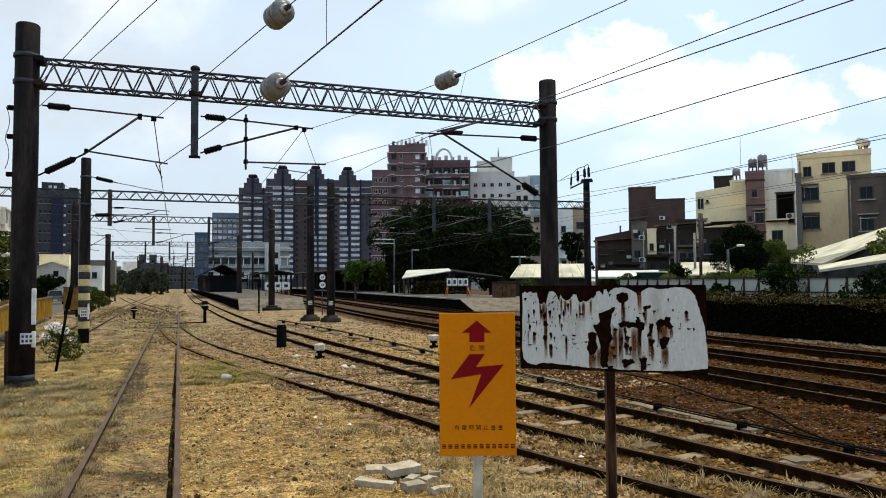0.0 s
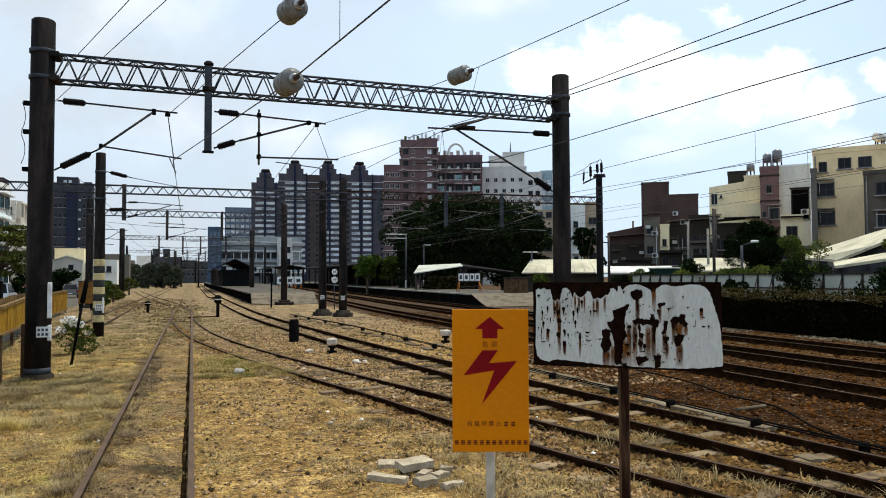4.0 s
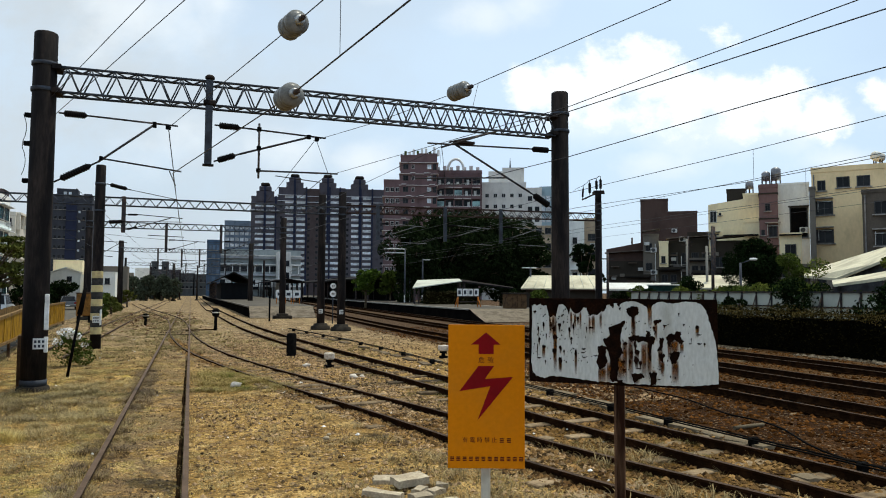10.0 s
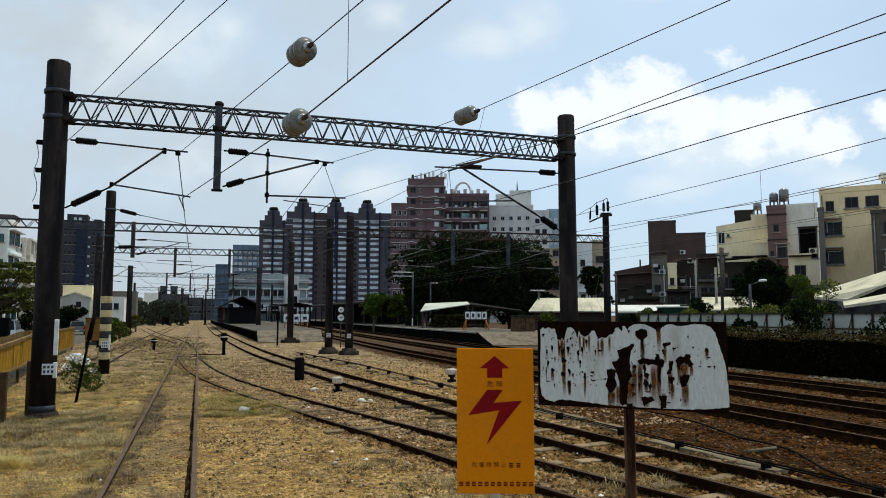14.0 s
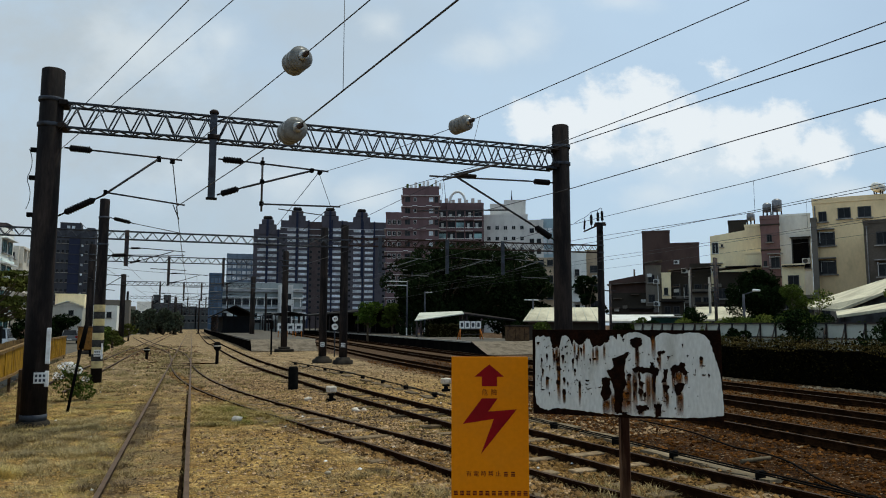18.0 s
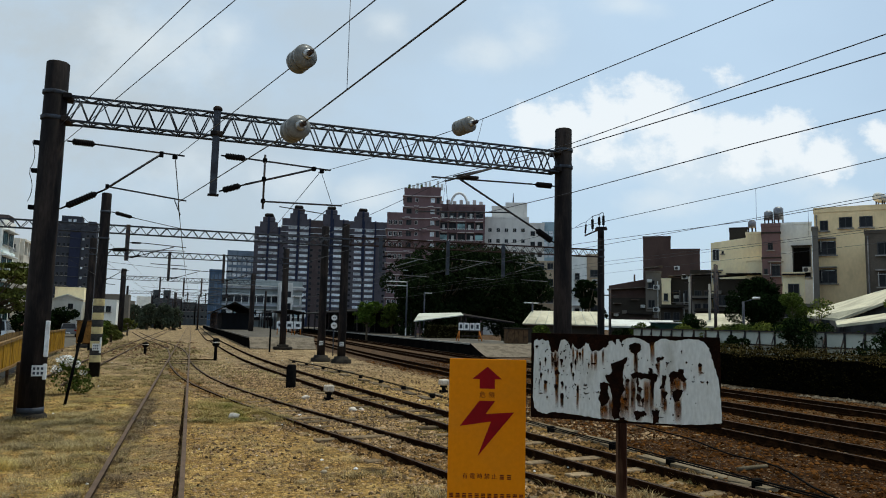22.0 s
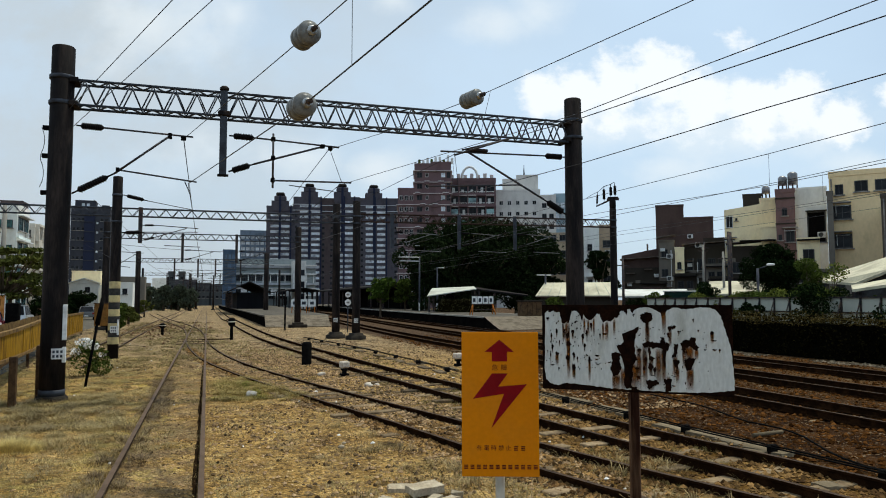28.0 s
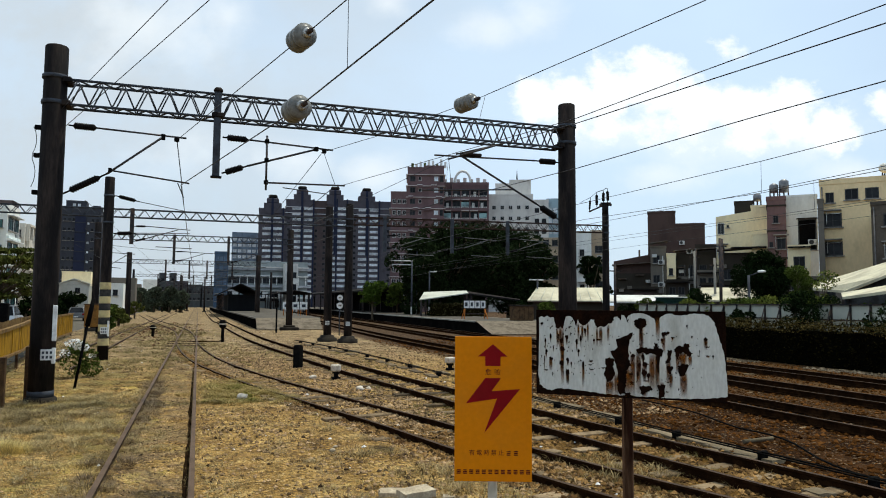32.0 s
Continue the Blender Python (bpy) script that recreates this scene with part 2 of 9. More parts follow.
PLAT_TOP = mat("platform_paving", (0.095, 0.084, 0.068), 0.9, 0, (0.055, 0.05, 0.042), 0.6, 0.2, 20, 0.15)
# near black for dirt and for the shade on the platform walls
PLAT_SIDE = mat("dirty_shaded_platform_wall", (0.004, 0.004, 0.004), 0.98, 0, (0.009, 0.008, 0.007), 0.8, 0.3, 12, 0.2, spec=0.0)
SLAB = mat("pale_concrete_slab", (0.29, 0.238, 0.165), 0.9, 0, (0.40, 0.34, 0.245), 5, 0.25, 40, 0.5, piece=0.25)
YELLOW_SIGN = mat("orange_yellow_enamel", (0.64, 0.205, 0.004), 0.45, 0, (0.60, 0.20, 0.008), 3, 0.06, 30, 0.02)
RED_PAINT = mat("red_sign_paint", (0.22, 0.006, 0.009), 0.5, 0, (0.17, 0.006, 0.009), 5, 0.1, 40, 0)
MAROON_TXT = mat("dark_red_lettering", (0.12, 0.02, 0.01), 0.6, 0, None, 5, 0.1, 40, 0)
RUST = mat("brown_rust", (0.007, 0.004, 0.003), 0.95, 0, (0.014, 0.006, 0.0035), 14, 0.35, 70, 0.6, spec=0.0)
RUST_POST = mat("rusty_angle_iron", (0.024, 0.010, 0.006), 0.9, 0, (0.125, 0.072, 0.042), 9, 0.3, 60, 0.5, stretch=(1, 1, 0.15))
WHITE_POST = mat("cream_painted_pipe", (0.55, 0.52, 0.44), 0.6, 0, (0.36, 0.33, 0.27), 5, 0.12, 40, 0.05)
YELLOW_WALL = mat("yellow_fence_paint", (0.33, 0.185, 0.018), 0.65, 0, (0.12, 0.058, 0.012), 3.2, 0.3, 14, 0.1, stretch=(1, 1, 0.25))
RUST_BEAM = mat("rusty_brown_beam", (0.105, 0.062, 0.032), 0.85, 0, (0.05, 0.032, 0.020), 3, 0.3, 25, 0.2)
YB_BLACK = mat("black_band_paint", (0.03, 0.03, 0.028), 0.6, 0, (0.06, 0.055, 0.05), 6, 0.2, 40, 0.05)
YB_YELLOW = mat("faded_yellow_band_paint", (0.55, 0.45, 0.22), 0.65, 0, (0.38, 0.30, 0.16), 5, 0.15, 40, 0.05)
WHITE_PAINT = mat("white_paint", (0.75, 0.75, 0.73), 0.5, 0, (0.55, 0.53, 0.5), 5, 0.08, 40, 0.03)
BLACK = mat("black_iron", (0.004, 0.004, 0.004), 0.85, 0, (0.009, 0.008, 0.007), 8, 0.2, 40, 0.1, spec=0.02)
BARK = mat("tree_bark", (0.10, 0.075, 0.05), 0.95, 0, None, 4, 0.3, 20, 0.6)
GLASS_DARK = mat("dark_window_glass", (0.010, 0.011, 0.014), 0.2, 0, (0.026, 0.028, 0.03), 0.4, 0.2, 3, 0, piece=0.5, spec=0.14)
GLASS_BLUE = mat("pale_curtained_glass", (0.62, 0.67, 0.72), 0.25, 0, (0.20, 0.23, 0.27), 0.3, 0.2, 3, 0, piece=0.35, spec=0.5)
ROOF_DARK = mat("dark_corrugated_roof", (0.012, 0.011, 0.011), 0.8, 0, (0.035, 0.028, 0.024), 0.8, 0.2, 8, 0.1, spec=0.04)
ROOF_WHITE = mat("white_metal_roof", (0.60, 0.60, 0.55), 0.5, 0, (0.45, 0.43, 0.38), 0.6, 0.1, 6, 0.05)
ROOF_CREAM = mat("cream_metal_roof", (0.54, 0.50, 0.36), 0.6, 0, (0.36, 0.33, 0.24), 0.5, 0.12, 6, 0.05)
LEAF_DARK = leaf_mat("dark_green_leaves", (0.010, 0.018, 0.006))
LEAF_TREE = leaf_mat("broadleaf_crown", (0.0165, 0.026, 0.0095))
PALE_GRASS = leaf_mat("pale_feather_grass", (0.36, 0.285, 0.135))
LEAF_MID = leaf_mat("mid_green_leaves", (0.058, 0.080, 0.016))
LEAF_BRIGHT = leaf_mat("bright_green_leaves", (0.135, 0.155, 0.032))
# nearly black leaves: the hedge's shade is put into their colour
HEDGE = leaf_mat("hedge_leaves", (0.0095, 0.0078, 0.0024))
STRAW = leaf_mat("dry_straw_grass", (0.36, 0.285, 0.118))
STRAW_GREY = leaf_mat("grey_dead_weeds", (0.30, 0.225, 0.110))
GREEN_GRASS = leaf_mat("olive_grass", (0.18, 0.17, 0.042))
STONE = mat("ballast_stones", (0.28, 0.188, 0.102), 0.9, 0, (0.10, 0.062, 0.032), 1.6, 0.2, 40, 0.3, island=0.85)
STONE_WARM = mat("tan_branch_ballast", (0.190, 0.110, 0.040), 0.9, 0, (0.070, 0.036, 0.013), 1.6, 0.2, 40, 0.3, island=0.85)
STONE_DARK = mat("brown_ballast_stones", (0.094, 0.039, 0.011), 0.92, 0, (0.030, 0.0115, 0.0035), 1.0, 0.25, 40, 0.3, island=0.8, spec=0.0)


def ground_mat():
    m = bpy.data.materials.new("yard_ground")
    m.use_nodes = True
    n, l = m.node_tree.nodes, m.node_tree.links
    b = n["Principled BSDF"]
    b.inputs["Roughness"].default_value = 0.95
    b.inputs["Specular IOR Level"].default_value = 0.02
    geo = n.new("ShaderNodeNewGeometry")
    sep = n.new("ShaderNodeSeparateXYZ")
    l.new(geo.outputs["Position"], sep.inputs[0])

    def noise_of(scale, detail=6, rough=0.6):
        k = n.new("ShaderNodeTexNoise")
        k.inputs["Scale"].default_value, k.inputs["Detail"].default_value, k.inputs["Roughness"].default_value = scale, detail, rough
        l.new(geo.outputs["Position"], k.inputs["Vector"])
        return k.outputs["Fac"]

    def ramp(v, lo, hi):
        k = n.new("ShaderNodeMapRange")
        k.interpolation_type = "SMOOTHSTEP"
        k.inputs["From Min"].default_value, k.inputs["From Max"].default_value = lo, hi
        l.new(v, k.inputs["Value"])
        return k.outputs["Result"]

    def calc(op, a, c):
        k = n.new("ShaderNodeMath")
        k.operation = op
        for j, v in enumerate((a, c)):
            if isinstance(v, (int, float)):
                k.inputs[j].default_value = v
            else:
                l.new(v, k.inputs[j])
        return k.outputs[0]

    def mixed(f, a, c):
        k = n.new("ShaderNodeMix")
        k.data_type = "RGBA"
        l.new(f, k.inputs["Factor"])
        for s, v in (("A", a), ("B", c)):
            if isinstance(v, tuple):
                k.inputs[s].default_value = (*v, 1)
            else:
                l.new(v, k.inputs[s])
        return k.outputs["Result"]

    def cells(scale):
        k = n.new("ShaderNodeTexVoronoi")
        k.inputs["Scale"].default_value = scale
        l.new(geo.outputs["Position"], k.inputs["Vector"])
        hue = n.new("ShaderNodeSeparateColor")
        l.new(k.outputs["Color"], hue.inputs[0])
        return k.outputs["Distance"], hue.outputs[0]

    big, mid, fine, tiny = noise_of(0.35), noise_of(1.6), noise_of(7, 6, 0.7), noise_of(45, 3, 0.6)
    gap, tone = cells(13)
    gap2, tone2 = cells(30)
    soil = mixed(ramp(mid, 0.35, 0.65), (0.19, 0.130, 0.066), (0.30, 0.213, 0.112))
    soil = mixed(ramp(big, 0.5, 0.66), soil, (0.36, 0.265, 0.145))
    soil = mixed(calc("MULTIPLY", ramp(noise_of(0.9, 5, 0.6), 0.50, 0.62), calc("MULTIPLY", ramp(sep.outputs["X"], 0.8, -0.6), 0.6)), soil, (0.25, 0.205, 0.075))
    soil = mixed(calc("MULTIPLY", ramp(noise_of(1.25, 6, 0.65), 0.53, 0.62), 0.75), soil, (0.115, 0.078, 0.040))
    soil = mixed(calc("MULTIPLY", ramp(noise_of(2.6, 5, 0.6), 0.55, 0.66), 0.6), soil, (0.43, 0.32, 0.17))
    soil = mixed(ramp(fine, 0.50, 0.64), soil, (0.085, 0.060, 0.032))
    soil = mixed(ramp(noise_of(17, 4, 0.7), 0.55, 0.62), soil, (0.034, 0.023, 0.013))
    soil = mixed(calc("MULTIPLY", ramp(noise_of(23, 4, 0.7), 0.58, 0.64), 0.8), soil, (0.52, 0.41, 0.26))
    dull = calc("MULTIPLY", ramp(noise_of(0.55, 7, 0.68), 0.45, 0.60), ramp(sep.outputs["X"], 0.1, -1.6))
    soil = mixed(calc("MULTIPLY", dull, 0.72), soil, mixed(ramp(fine, 0.4, 0.6), (0.17, 0.145, 0.070), (0.085, 0.078, 0.040)))
    soil = mixed(calc("MULTIPLY", ramp(noise_of(0.75, 7, 0.7), 0.52, 0.60), 0.6), soil, mixed(tone2, (0.10, 0.062, 0.034), (0.22, 0.15, 0.085)))
    gravel = mixed(tone, (0.07, 0.044, 0.022), (0.34, 0.225, 0.112))
    gravel = mixed(ramp(gap, 0.25, 0.62), gravel, (0.055, 0.038, 0.024))
    soil = mixed(calc("MULTIPLY", ramp(noise_of(2.3, 5, 0.65), 0.42, 0.60), 0.7), soil, gravel)
    ballast = mixed(tone2, (0.017, 0.0068, 0.0022), (0.100, 0.040, 0.010))
    ballast = mixed(ramp(gap2, 0.2, 0.6), ballast, (0.016, 0.0085, 0.004))
    ballast = mixed(calc("MULTIPLY", ramp(mid, 0.45, 0.65), 0.5), ballast, (0.088, 0.041, 0.015))
    ballast = mixed(ramp(tone2, 0.93, 0.97), ballast, (0.20, 0.145, 0.09))
    # beyond the first main line it is dustier
    ballast = mixed(calc("MULTIPLY", ramp(sep.outputs["X"], 12, 16), 0.55), ballast, mixed(tone2, (0.052, 0.028, 0.011), (0.160, 0.094, 0.040)))
    # further along, the formation is rustier and paler
    ballast = mixed(calc("MULTIPLY", ramp(sep.outputs["Y"], 15, 45), 0.75), ballast, mixed(ramp(noise_of(3.2, 6, 0.75), 0.38, 0.62), (0.118, 0.078, 0.050), (0.040, 0.026, 0.017)))
    # the main-line formation begins about x = 7.6, with a ragged edge; the branch tracks lie in darker gravel
    edge = calc("ADD", sep.outputs["X"], calc("MULTIPLY", calc("SUBTRACT", mid, 0.5), 1.6))
    right = ramp(calc("SUBTRACT", edge, calc("MULTIPLY", ramp(sep.outputs["Y"], 15, 27), 2.3)), 7.2, 8.4)
    branch = ramp(calc("ADD", edge, calc("MULTIPLY", sep.outputs["Y"], 0.235)), 5.6, 7.0)
    near = ramp(sep.outputs["Y"], 18, 10)
    soil = mixed(calc("MULTIPLY", calc("MULTIPLY", branch, near), 0.8), soil, mixed(ramp(fine, 0.34, 0.56), gravel, (0.058, 0.034, 0.015)))
    # further off the yard is greyer, stony and trodden
    beyond = calc("MULTIPLY", ramp(sep.outputs["Y"], 20, 38), 0.85)
    trodden = mixed(ramp(noise_of(0.8, 7, 0.75), 0.42, 0.60), (0.225, 0.178, 0.122), (0.080, 0.063, 0.046))
    soil = mixed(beyond, soil, mixed(ramp(noise_of(4.5, 5, 0.7), 0.52, 0.62), trodden, (0.066, 0.050, 0.033)))
    lift = n.new("ShaderNodeHueSaturation")
    lift.inputs["Value"].default_value, lift.inputs["Saturation"].default_value = 1.56, 1.24
    l.new(soil, lift.inputs["Color"])
    col = mixed(right, lift.outputs[0], ballast)
    # oily strip between the rails of the siding
    dx = calc("ABSOLUTE", calc("ADD", sep.outputs["X"], 0.53), 0)
    strip = calc("MULTIPLY", ramp(dx, 0.75, 0.35), ramp(mid, 0.35, 0.6))
    col = mixed(calc("MULTIPLY", strip, 0.6), col, mixed(ramp(fine, 0.4, 0.6), (0.20, 0.150, 0.096), (0.11, 0.082, 0.054)))
    grit = n.new("ShaderNodeMapRange")
    grit.inputs["From Min"].default_value, grit.inputs["From Max"].default_value = 0.3, 0.7
    grit.inputs["To Min"].default_value, grit.inputs["To Max"].default_value = 0.52, 1.50
    l.new(tiny, grit.inputs["Value"])
    hsv = n.new("ShaderNodeHueSaturation")
    l.new(col, hsv.inputs["Color"])
    l.new(grit.outputs[0], hsv.inputs["Value"])
    l.new(hsv.outputs[0], b.inputs["Base Color"])
    bp = n.new("ShaderNodeBump")
    bp.inputs["Strength"].default_value, bp.inputs["Distance"].default_value = 1.0, 0.06
    l.new(calc("SUBTRACT", calc("ADD", fine, calc("MULTIPLY", tiny, 0.4)), calc("MULTIPLY", gap, 0.9)), bp.inputs["Height"])
    l.new(bp.outputs[0], b.inputs["Normal"])
    return m


GROUND = ground_mat()
ROAD = mat("asphalt", (0.075, 0.07, 0.06), 0.9, 0, (0.14, 0.12, 0.09), 1.2, 0.2, 30, 0.2)

# ---- building helpers ----
def rnd(a, b):
    return random.uniform(a, b)


def obj(name, bm, material, smooth=False):
    me = bpy.data.meshes.new(name)
    bm.normal_update()
    bm.to_mesh(me)
    bm.free()
    for m in material if isinstance(material, (list, tuple)) else (material,):
        me.materials.append(m)
    if smooth:
        for p in me.polygons:
            p.use_smooth = True
    return new(name, me)


def part(name, bm, material, parent, label="", smooth=False):
    """One mesh under a thing or a part."""
    ob = obj(name, bm, material, smooth)
    ob.parent = parent
    return tagged(ob, label) if label else ob


def shared(name, mesh, parent, m):
    """A piece on a mesh that its like share, at the pose m in its parent."""
    ob = new(name, mesh)
    ob.parent = parent
    ob.matrix_basis = m
    return ob


def thing(name, label, category, m=None, group="", kind=""):
    ob = new(name)
    ob.empty_display_size = 0.3
    ob.matrix_basis = m if m is not None else Matrix()
    return tagged(ob, label, category, group, kind)


def mesh_of(name, bm, material, smooth=False):
    ob_mesh = bpy.data.meshes.new(name)
    bm.normal_update()
    bm.to_mesh(ob_mesh)
    bm.free()
    for m in material if isinstance(material, (list, tuple)) else (material,):
        ob_mesh.materials.append(m)
    if smooth:
        for p in ob_mesh.polygons:
            p.use_smooth = True
    return ob_mesh


def box(x0, y0, z0, x1, y1, z1, bevel=0.0, bm=None, index=0):
    bm = bm or bmesh.new()
    vs = [bm.verts.new(p) for p in ((x0, y0, z0), (x1, y0, z0), (x1, y1, z0), (x0, y1, z0), (x0, y0, z1), (x1, y0, z1), (x1, y1, z1), (x0, y1, z1))]
    fs = []
    for q in ((3, 2, 1, 0), (4, 5, 6, 7), (0, 1, 5, 4), (1, 2, 6, 5), (2, 3, 7, 6), (3, 0, 4, 7)):
        f = bm.faces.new([vs[i] for i in q])
        f.material_index = index
        fs.append(f)
    if bevel:
        bmesh.ops.bevel(bm, geom=list({e for f in fs for e in f.edges}), offset=bevel, segments=1, affect="EDGES")
    return bm


def tube(p, q, r, r2=None, n=8, bm=None, caps=True, index=0):
    bm = bm or bmesh.new()
    p, q = Vector(p), Vector(q)
    w = (q - p).normalized()
    u = w.orthogonal().normalized()
    v = w.cross(u)
    rings = []
    for c, rad in ((p, r), (q, r if r2 is None else r2)):
        rings.append([bm.verts.new(c + rad * (math.cos(2 * math.pi * k / n) * u + math.sin(2 * math.pi * k / n) * v)) for k in range(n)])
    for k in range(n):
        f = bm.faces.new((rings[0][k], rings[0][(k + 1) % n], rings[1][(k + 1) % n], rings[1][k]))
        f.material_index, f.smooth = index, True
    if caps:
        bm.faces.new(rings[0][::-1]).material_index = index
        bm.faces.new(rings[1]).material_index = index
    return bm


def lathe(profile, n=16, bm=None, m=None, index=0):
    """Turns a profile of (radius, height) about z."""
    bm = bm or bmesh.new()
    m = m or Matrix()
    rings = [[bm.verts.new(m @ Vector((r * math.cos(2 * math.pi * k / n), r * math.sin(2 * math.pi * k / n), z))) for k in range(n)] for r, z in profile]
    for a, b in zip(rings, rings[1:]):
        for k in range(n):
            f = bm.faces.new((a[k], a[(k + 1) % n], b[(k + 1) % n], b[k]))
            f.smooth, f.material_index = True, index
    bm.faces.new(rings[0][::-1]).material_index = index
    bm.faces.new(rings[-1]).material_index = index
    return bm


def aim(p, q):
    """A pose at p whose z axis points to q."""
    d = Vector(q) - Vector(p)
    return Matrix.Translation(p) @ d.to_track_quat("Z", "Y").to_matrix().to_4x4()


def sweep(path, section, bm=None, index=0, closed=True):
    """Carries a closed section of (side, up) points along a path of points."""
    bm = bm or bmesh.new()
    path = [Vector(p) for p in path]
    rings = []
    for i, p in enumerate(path):
        d = path[min(i + 1, len(path) - 1)] - path[max(i - 1, 0)]
        side = Vector((d.y, -d.x, 0)).normalized()
        rings.append([bm.verts.new(p + side * s + Vector((0, 0, u))) for s, u in section])
    k = len(section)
    for a, b in zip(rings, rings[1:]):
        for j in range(k):
            f = bm.faces.new((a[j], b[j], b[(j + 1) % k], a[(j + 1) % k]))
            f.material_index = index[j] if isinstance(index, (list, tuple)) else index
    bm.faces.new(rings[0])
    bm.faces.new(rings[-1][::-1])
    return bm


def bent_tube(points, r, n=6):
    """One round tube bent along points."""
    bm = bmesh.new()
    pts = [Vector(p) for p in points]
    rings, u = [], None
    for i, p in enumerate(pts):
        w = (pts[min(i + 1, len(pts) - 1)] - pts[max(i - 1, 0)]).normalized()
        u = w.orthogonal().normalized() if u is None else (u - w * u.dot(w)).normalized()
        v = w.cross(u)
        rings.append([bm.verts.new(p + r * (math.cos(6.2832 * k / n) * u + math.sin(6.2832 * k / n) * v)) for k in range(n)])
    for a, b in zip(rings, rings[1:]):
        for k in range(n):
            bm.faces.new((a[k], a[(k + 1) % n], b[(k + 1) % n], b[k])).smooth = True
    bm.faces.new(rings[0][::-1])
    bm.faces.new(rings[-1])
    return bm


def smooth_line(points, step=1.5):
    """A smooth curve through (x, y) points, sampled about every step metres."""
    pts = [Vector((*p, 0)) for p in points]
    out = []
    for i in range(len(pts) - 1):
        p0, p1, p2, p3 = pts[max(i - 1, 0)], pts[i], pts[i + 1], pts[min(i + 2, len(pts) - 1)]
        n = max(2, int((p2 - p1).length / step))
        for k in range(n):
            t = k / n
            out.append(0.5 * ((2 * p1) + (p2 - p0) * t + (2 * p0 - 5 * p1 + 4 * p2 - p3) * t * t + (3 * p1 - p0 - 3 * p2 + p3) * t ** 3))
    out.append(pts[-1])
    return out


def shifted(line, off):
    out = []
    for i, p in enumerate(line):
        d = line[min(i + 1, len(line) - 1)] - line[max(i - 1, 0)]
        out.append(p + Vector((d.y, -d.x, 0)).normalized() * off)
    return out


# ---- ground ----
def axis_steps(lo, hi, fine, start, stop):
    out, v, s = [], start, fine
    while v < stop:
        out.append(v)
        v += fine
    s = fine
    while v < hi:
        out.append(v)
        s *= 1.25
        v += s
    out.append(hi)
    v, s = start, fine
    while v > lo:
        s *= 1.25
        v -= s
        out.insert(0, max(v, lo))
    return out


def relief(x, y):
    fade = max(0.0, 1 - max(0.0, math.hypot(x, y) - 35) / 20)
    z = fade * (0.035 * noise.noise(Vector((x * 0.9, y * 0.9, 0))) + 0.018 * noise.noise(Vector((x * 3.1, y * 3.1, 5))))
    return z - 0.02 * fade


def make_ground():
    xs, ys = axis_steps(-2500, 2500, 0.28, -7, 24), axis_steps(-400, 4000, 0.28, 3.5, 34)
    verts = [(x, y, relief(x, y)) for y in ys for x in xs]
    w = len(xs)
    faces = [(j * w + i, j * w + i + 1, (j + 1) * w + i + 1, (j + 1) * w + i) for j in range(len(ys) - 1) for i in range(w - 1)]
    me = bpy.data.meshes.new("ground")
    me.from_pydata(verts, [], faces)
    me.materials.append(GROUND)
    for p in me.polygons:
        p.use_smooth = True
    return tagged(new("ground", me), "dry tan soil and brown railway ballast of the yard", "ground", kind="structure")


make_ground()

# ---- tracks ----
GAUGE = 1.067
RAIL_SECTION = [(-0.062, 0), (0.062, 0), (0.062, 0.012), (0.012, 0.03), (0.012, 0.112), (0.034, 0.122), (0.034, 0.155), (-0.034, 0.155),
                (-0.034, 0.122), (-0.012, 0.112), (-0.012, 0.03), (-0.062, 0.012)]
RAIL_FACES = [0] * 6 + [1] + [0] * 5
sleeper_mesh = mesh_of("sleeper", box(-1.0, -0.11, -0.1, 1.0, 0.11, 0.0, 0.012), SLEEPER)
chair_mesh = mesh_of("rail_fastening", box(-0.11, -0.07, 0.0, 0.11, 0.07, 0.022, 0.006), RAIL)


def rail_line(line, base, head, parent, sink=0.0):
    """A rail along a line; with sink it goes deeper into the soil beyond y = 13."""
    return part("rail", sweep([p + Vector((0, 0, base - sink * min(1, max(0, (p.y - 13) / 5)))) for p in line], RAIL_SECTION, index=RAIL_FACES), (RAIL_OLD if head is RAIL_TOP_OLD else RAIL, head), parent)


def track(points, base, head, label, sleepers=None, depth=-0.01, sink=0.0):
    """A track whose first rail runs along points; the other lies a gauge to its right."""
    top = thing("railway_track", label, "railway track", group="tracks of the yard", kind="structure")
    left = smooth_line(points)
    rail_line(left, base, head, top, sink)
    rail_line(shifted(left, GAUGE), base, head, top, sink)
    if sleepers:
        mid = shifted(left, GAUGE / 2)
        run, last = 0.0, mid[0]
        for p, q in zip(mid, mid[1:]):
            run += (q - p).length
            if run < 0.68:
                continue
            n = max(1, int(run // 0.68))
            d = q - p
            for k in range(n):
                c = p + d * ((k + 0.5) / n)
                if not sleepers[0] < c.y < sleepers[1]:
                    continue
                turn = math.degrees(math.atan2(d.y, d.x)) - 90
                s = shared("sleeper", sleeper_mesh, top, pose(c.x + rnd(-0.05, 0.05), c.y + rnd(-0.05, 0.05), base + depth + rnd(-0.02, 0.01), rnd(-1, 1), rnd(-1, 1), turn + rnd(-2, 2)))
                if sleepers[0] < c.y < sleepers[2]:
                    for off in (-GAUGE / 2, GAUGE / 2):
                        shared("rail_fastening", chair_mesh, top, pose(c.x + off * math.cos(radians(turn)), c.y + off * math.sin(radians(turn)), base - 0.004, 0, 0, turn))
            run = 0.0
    return top


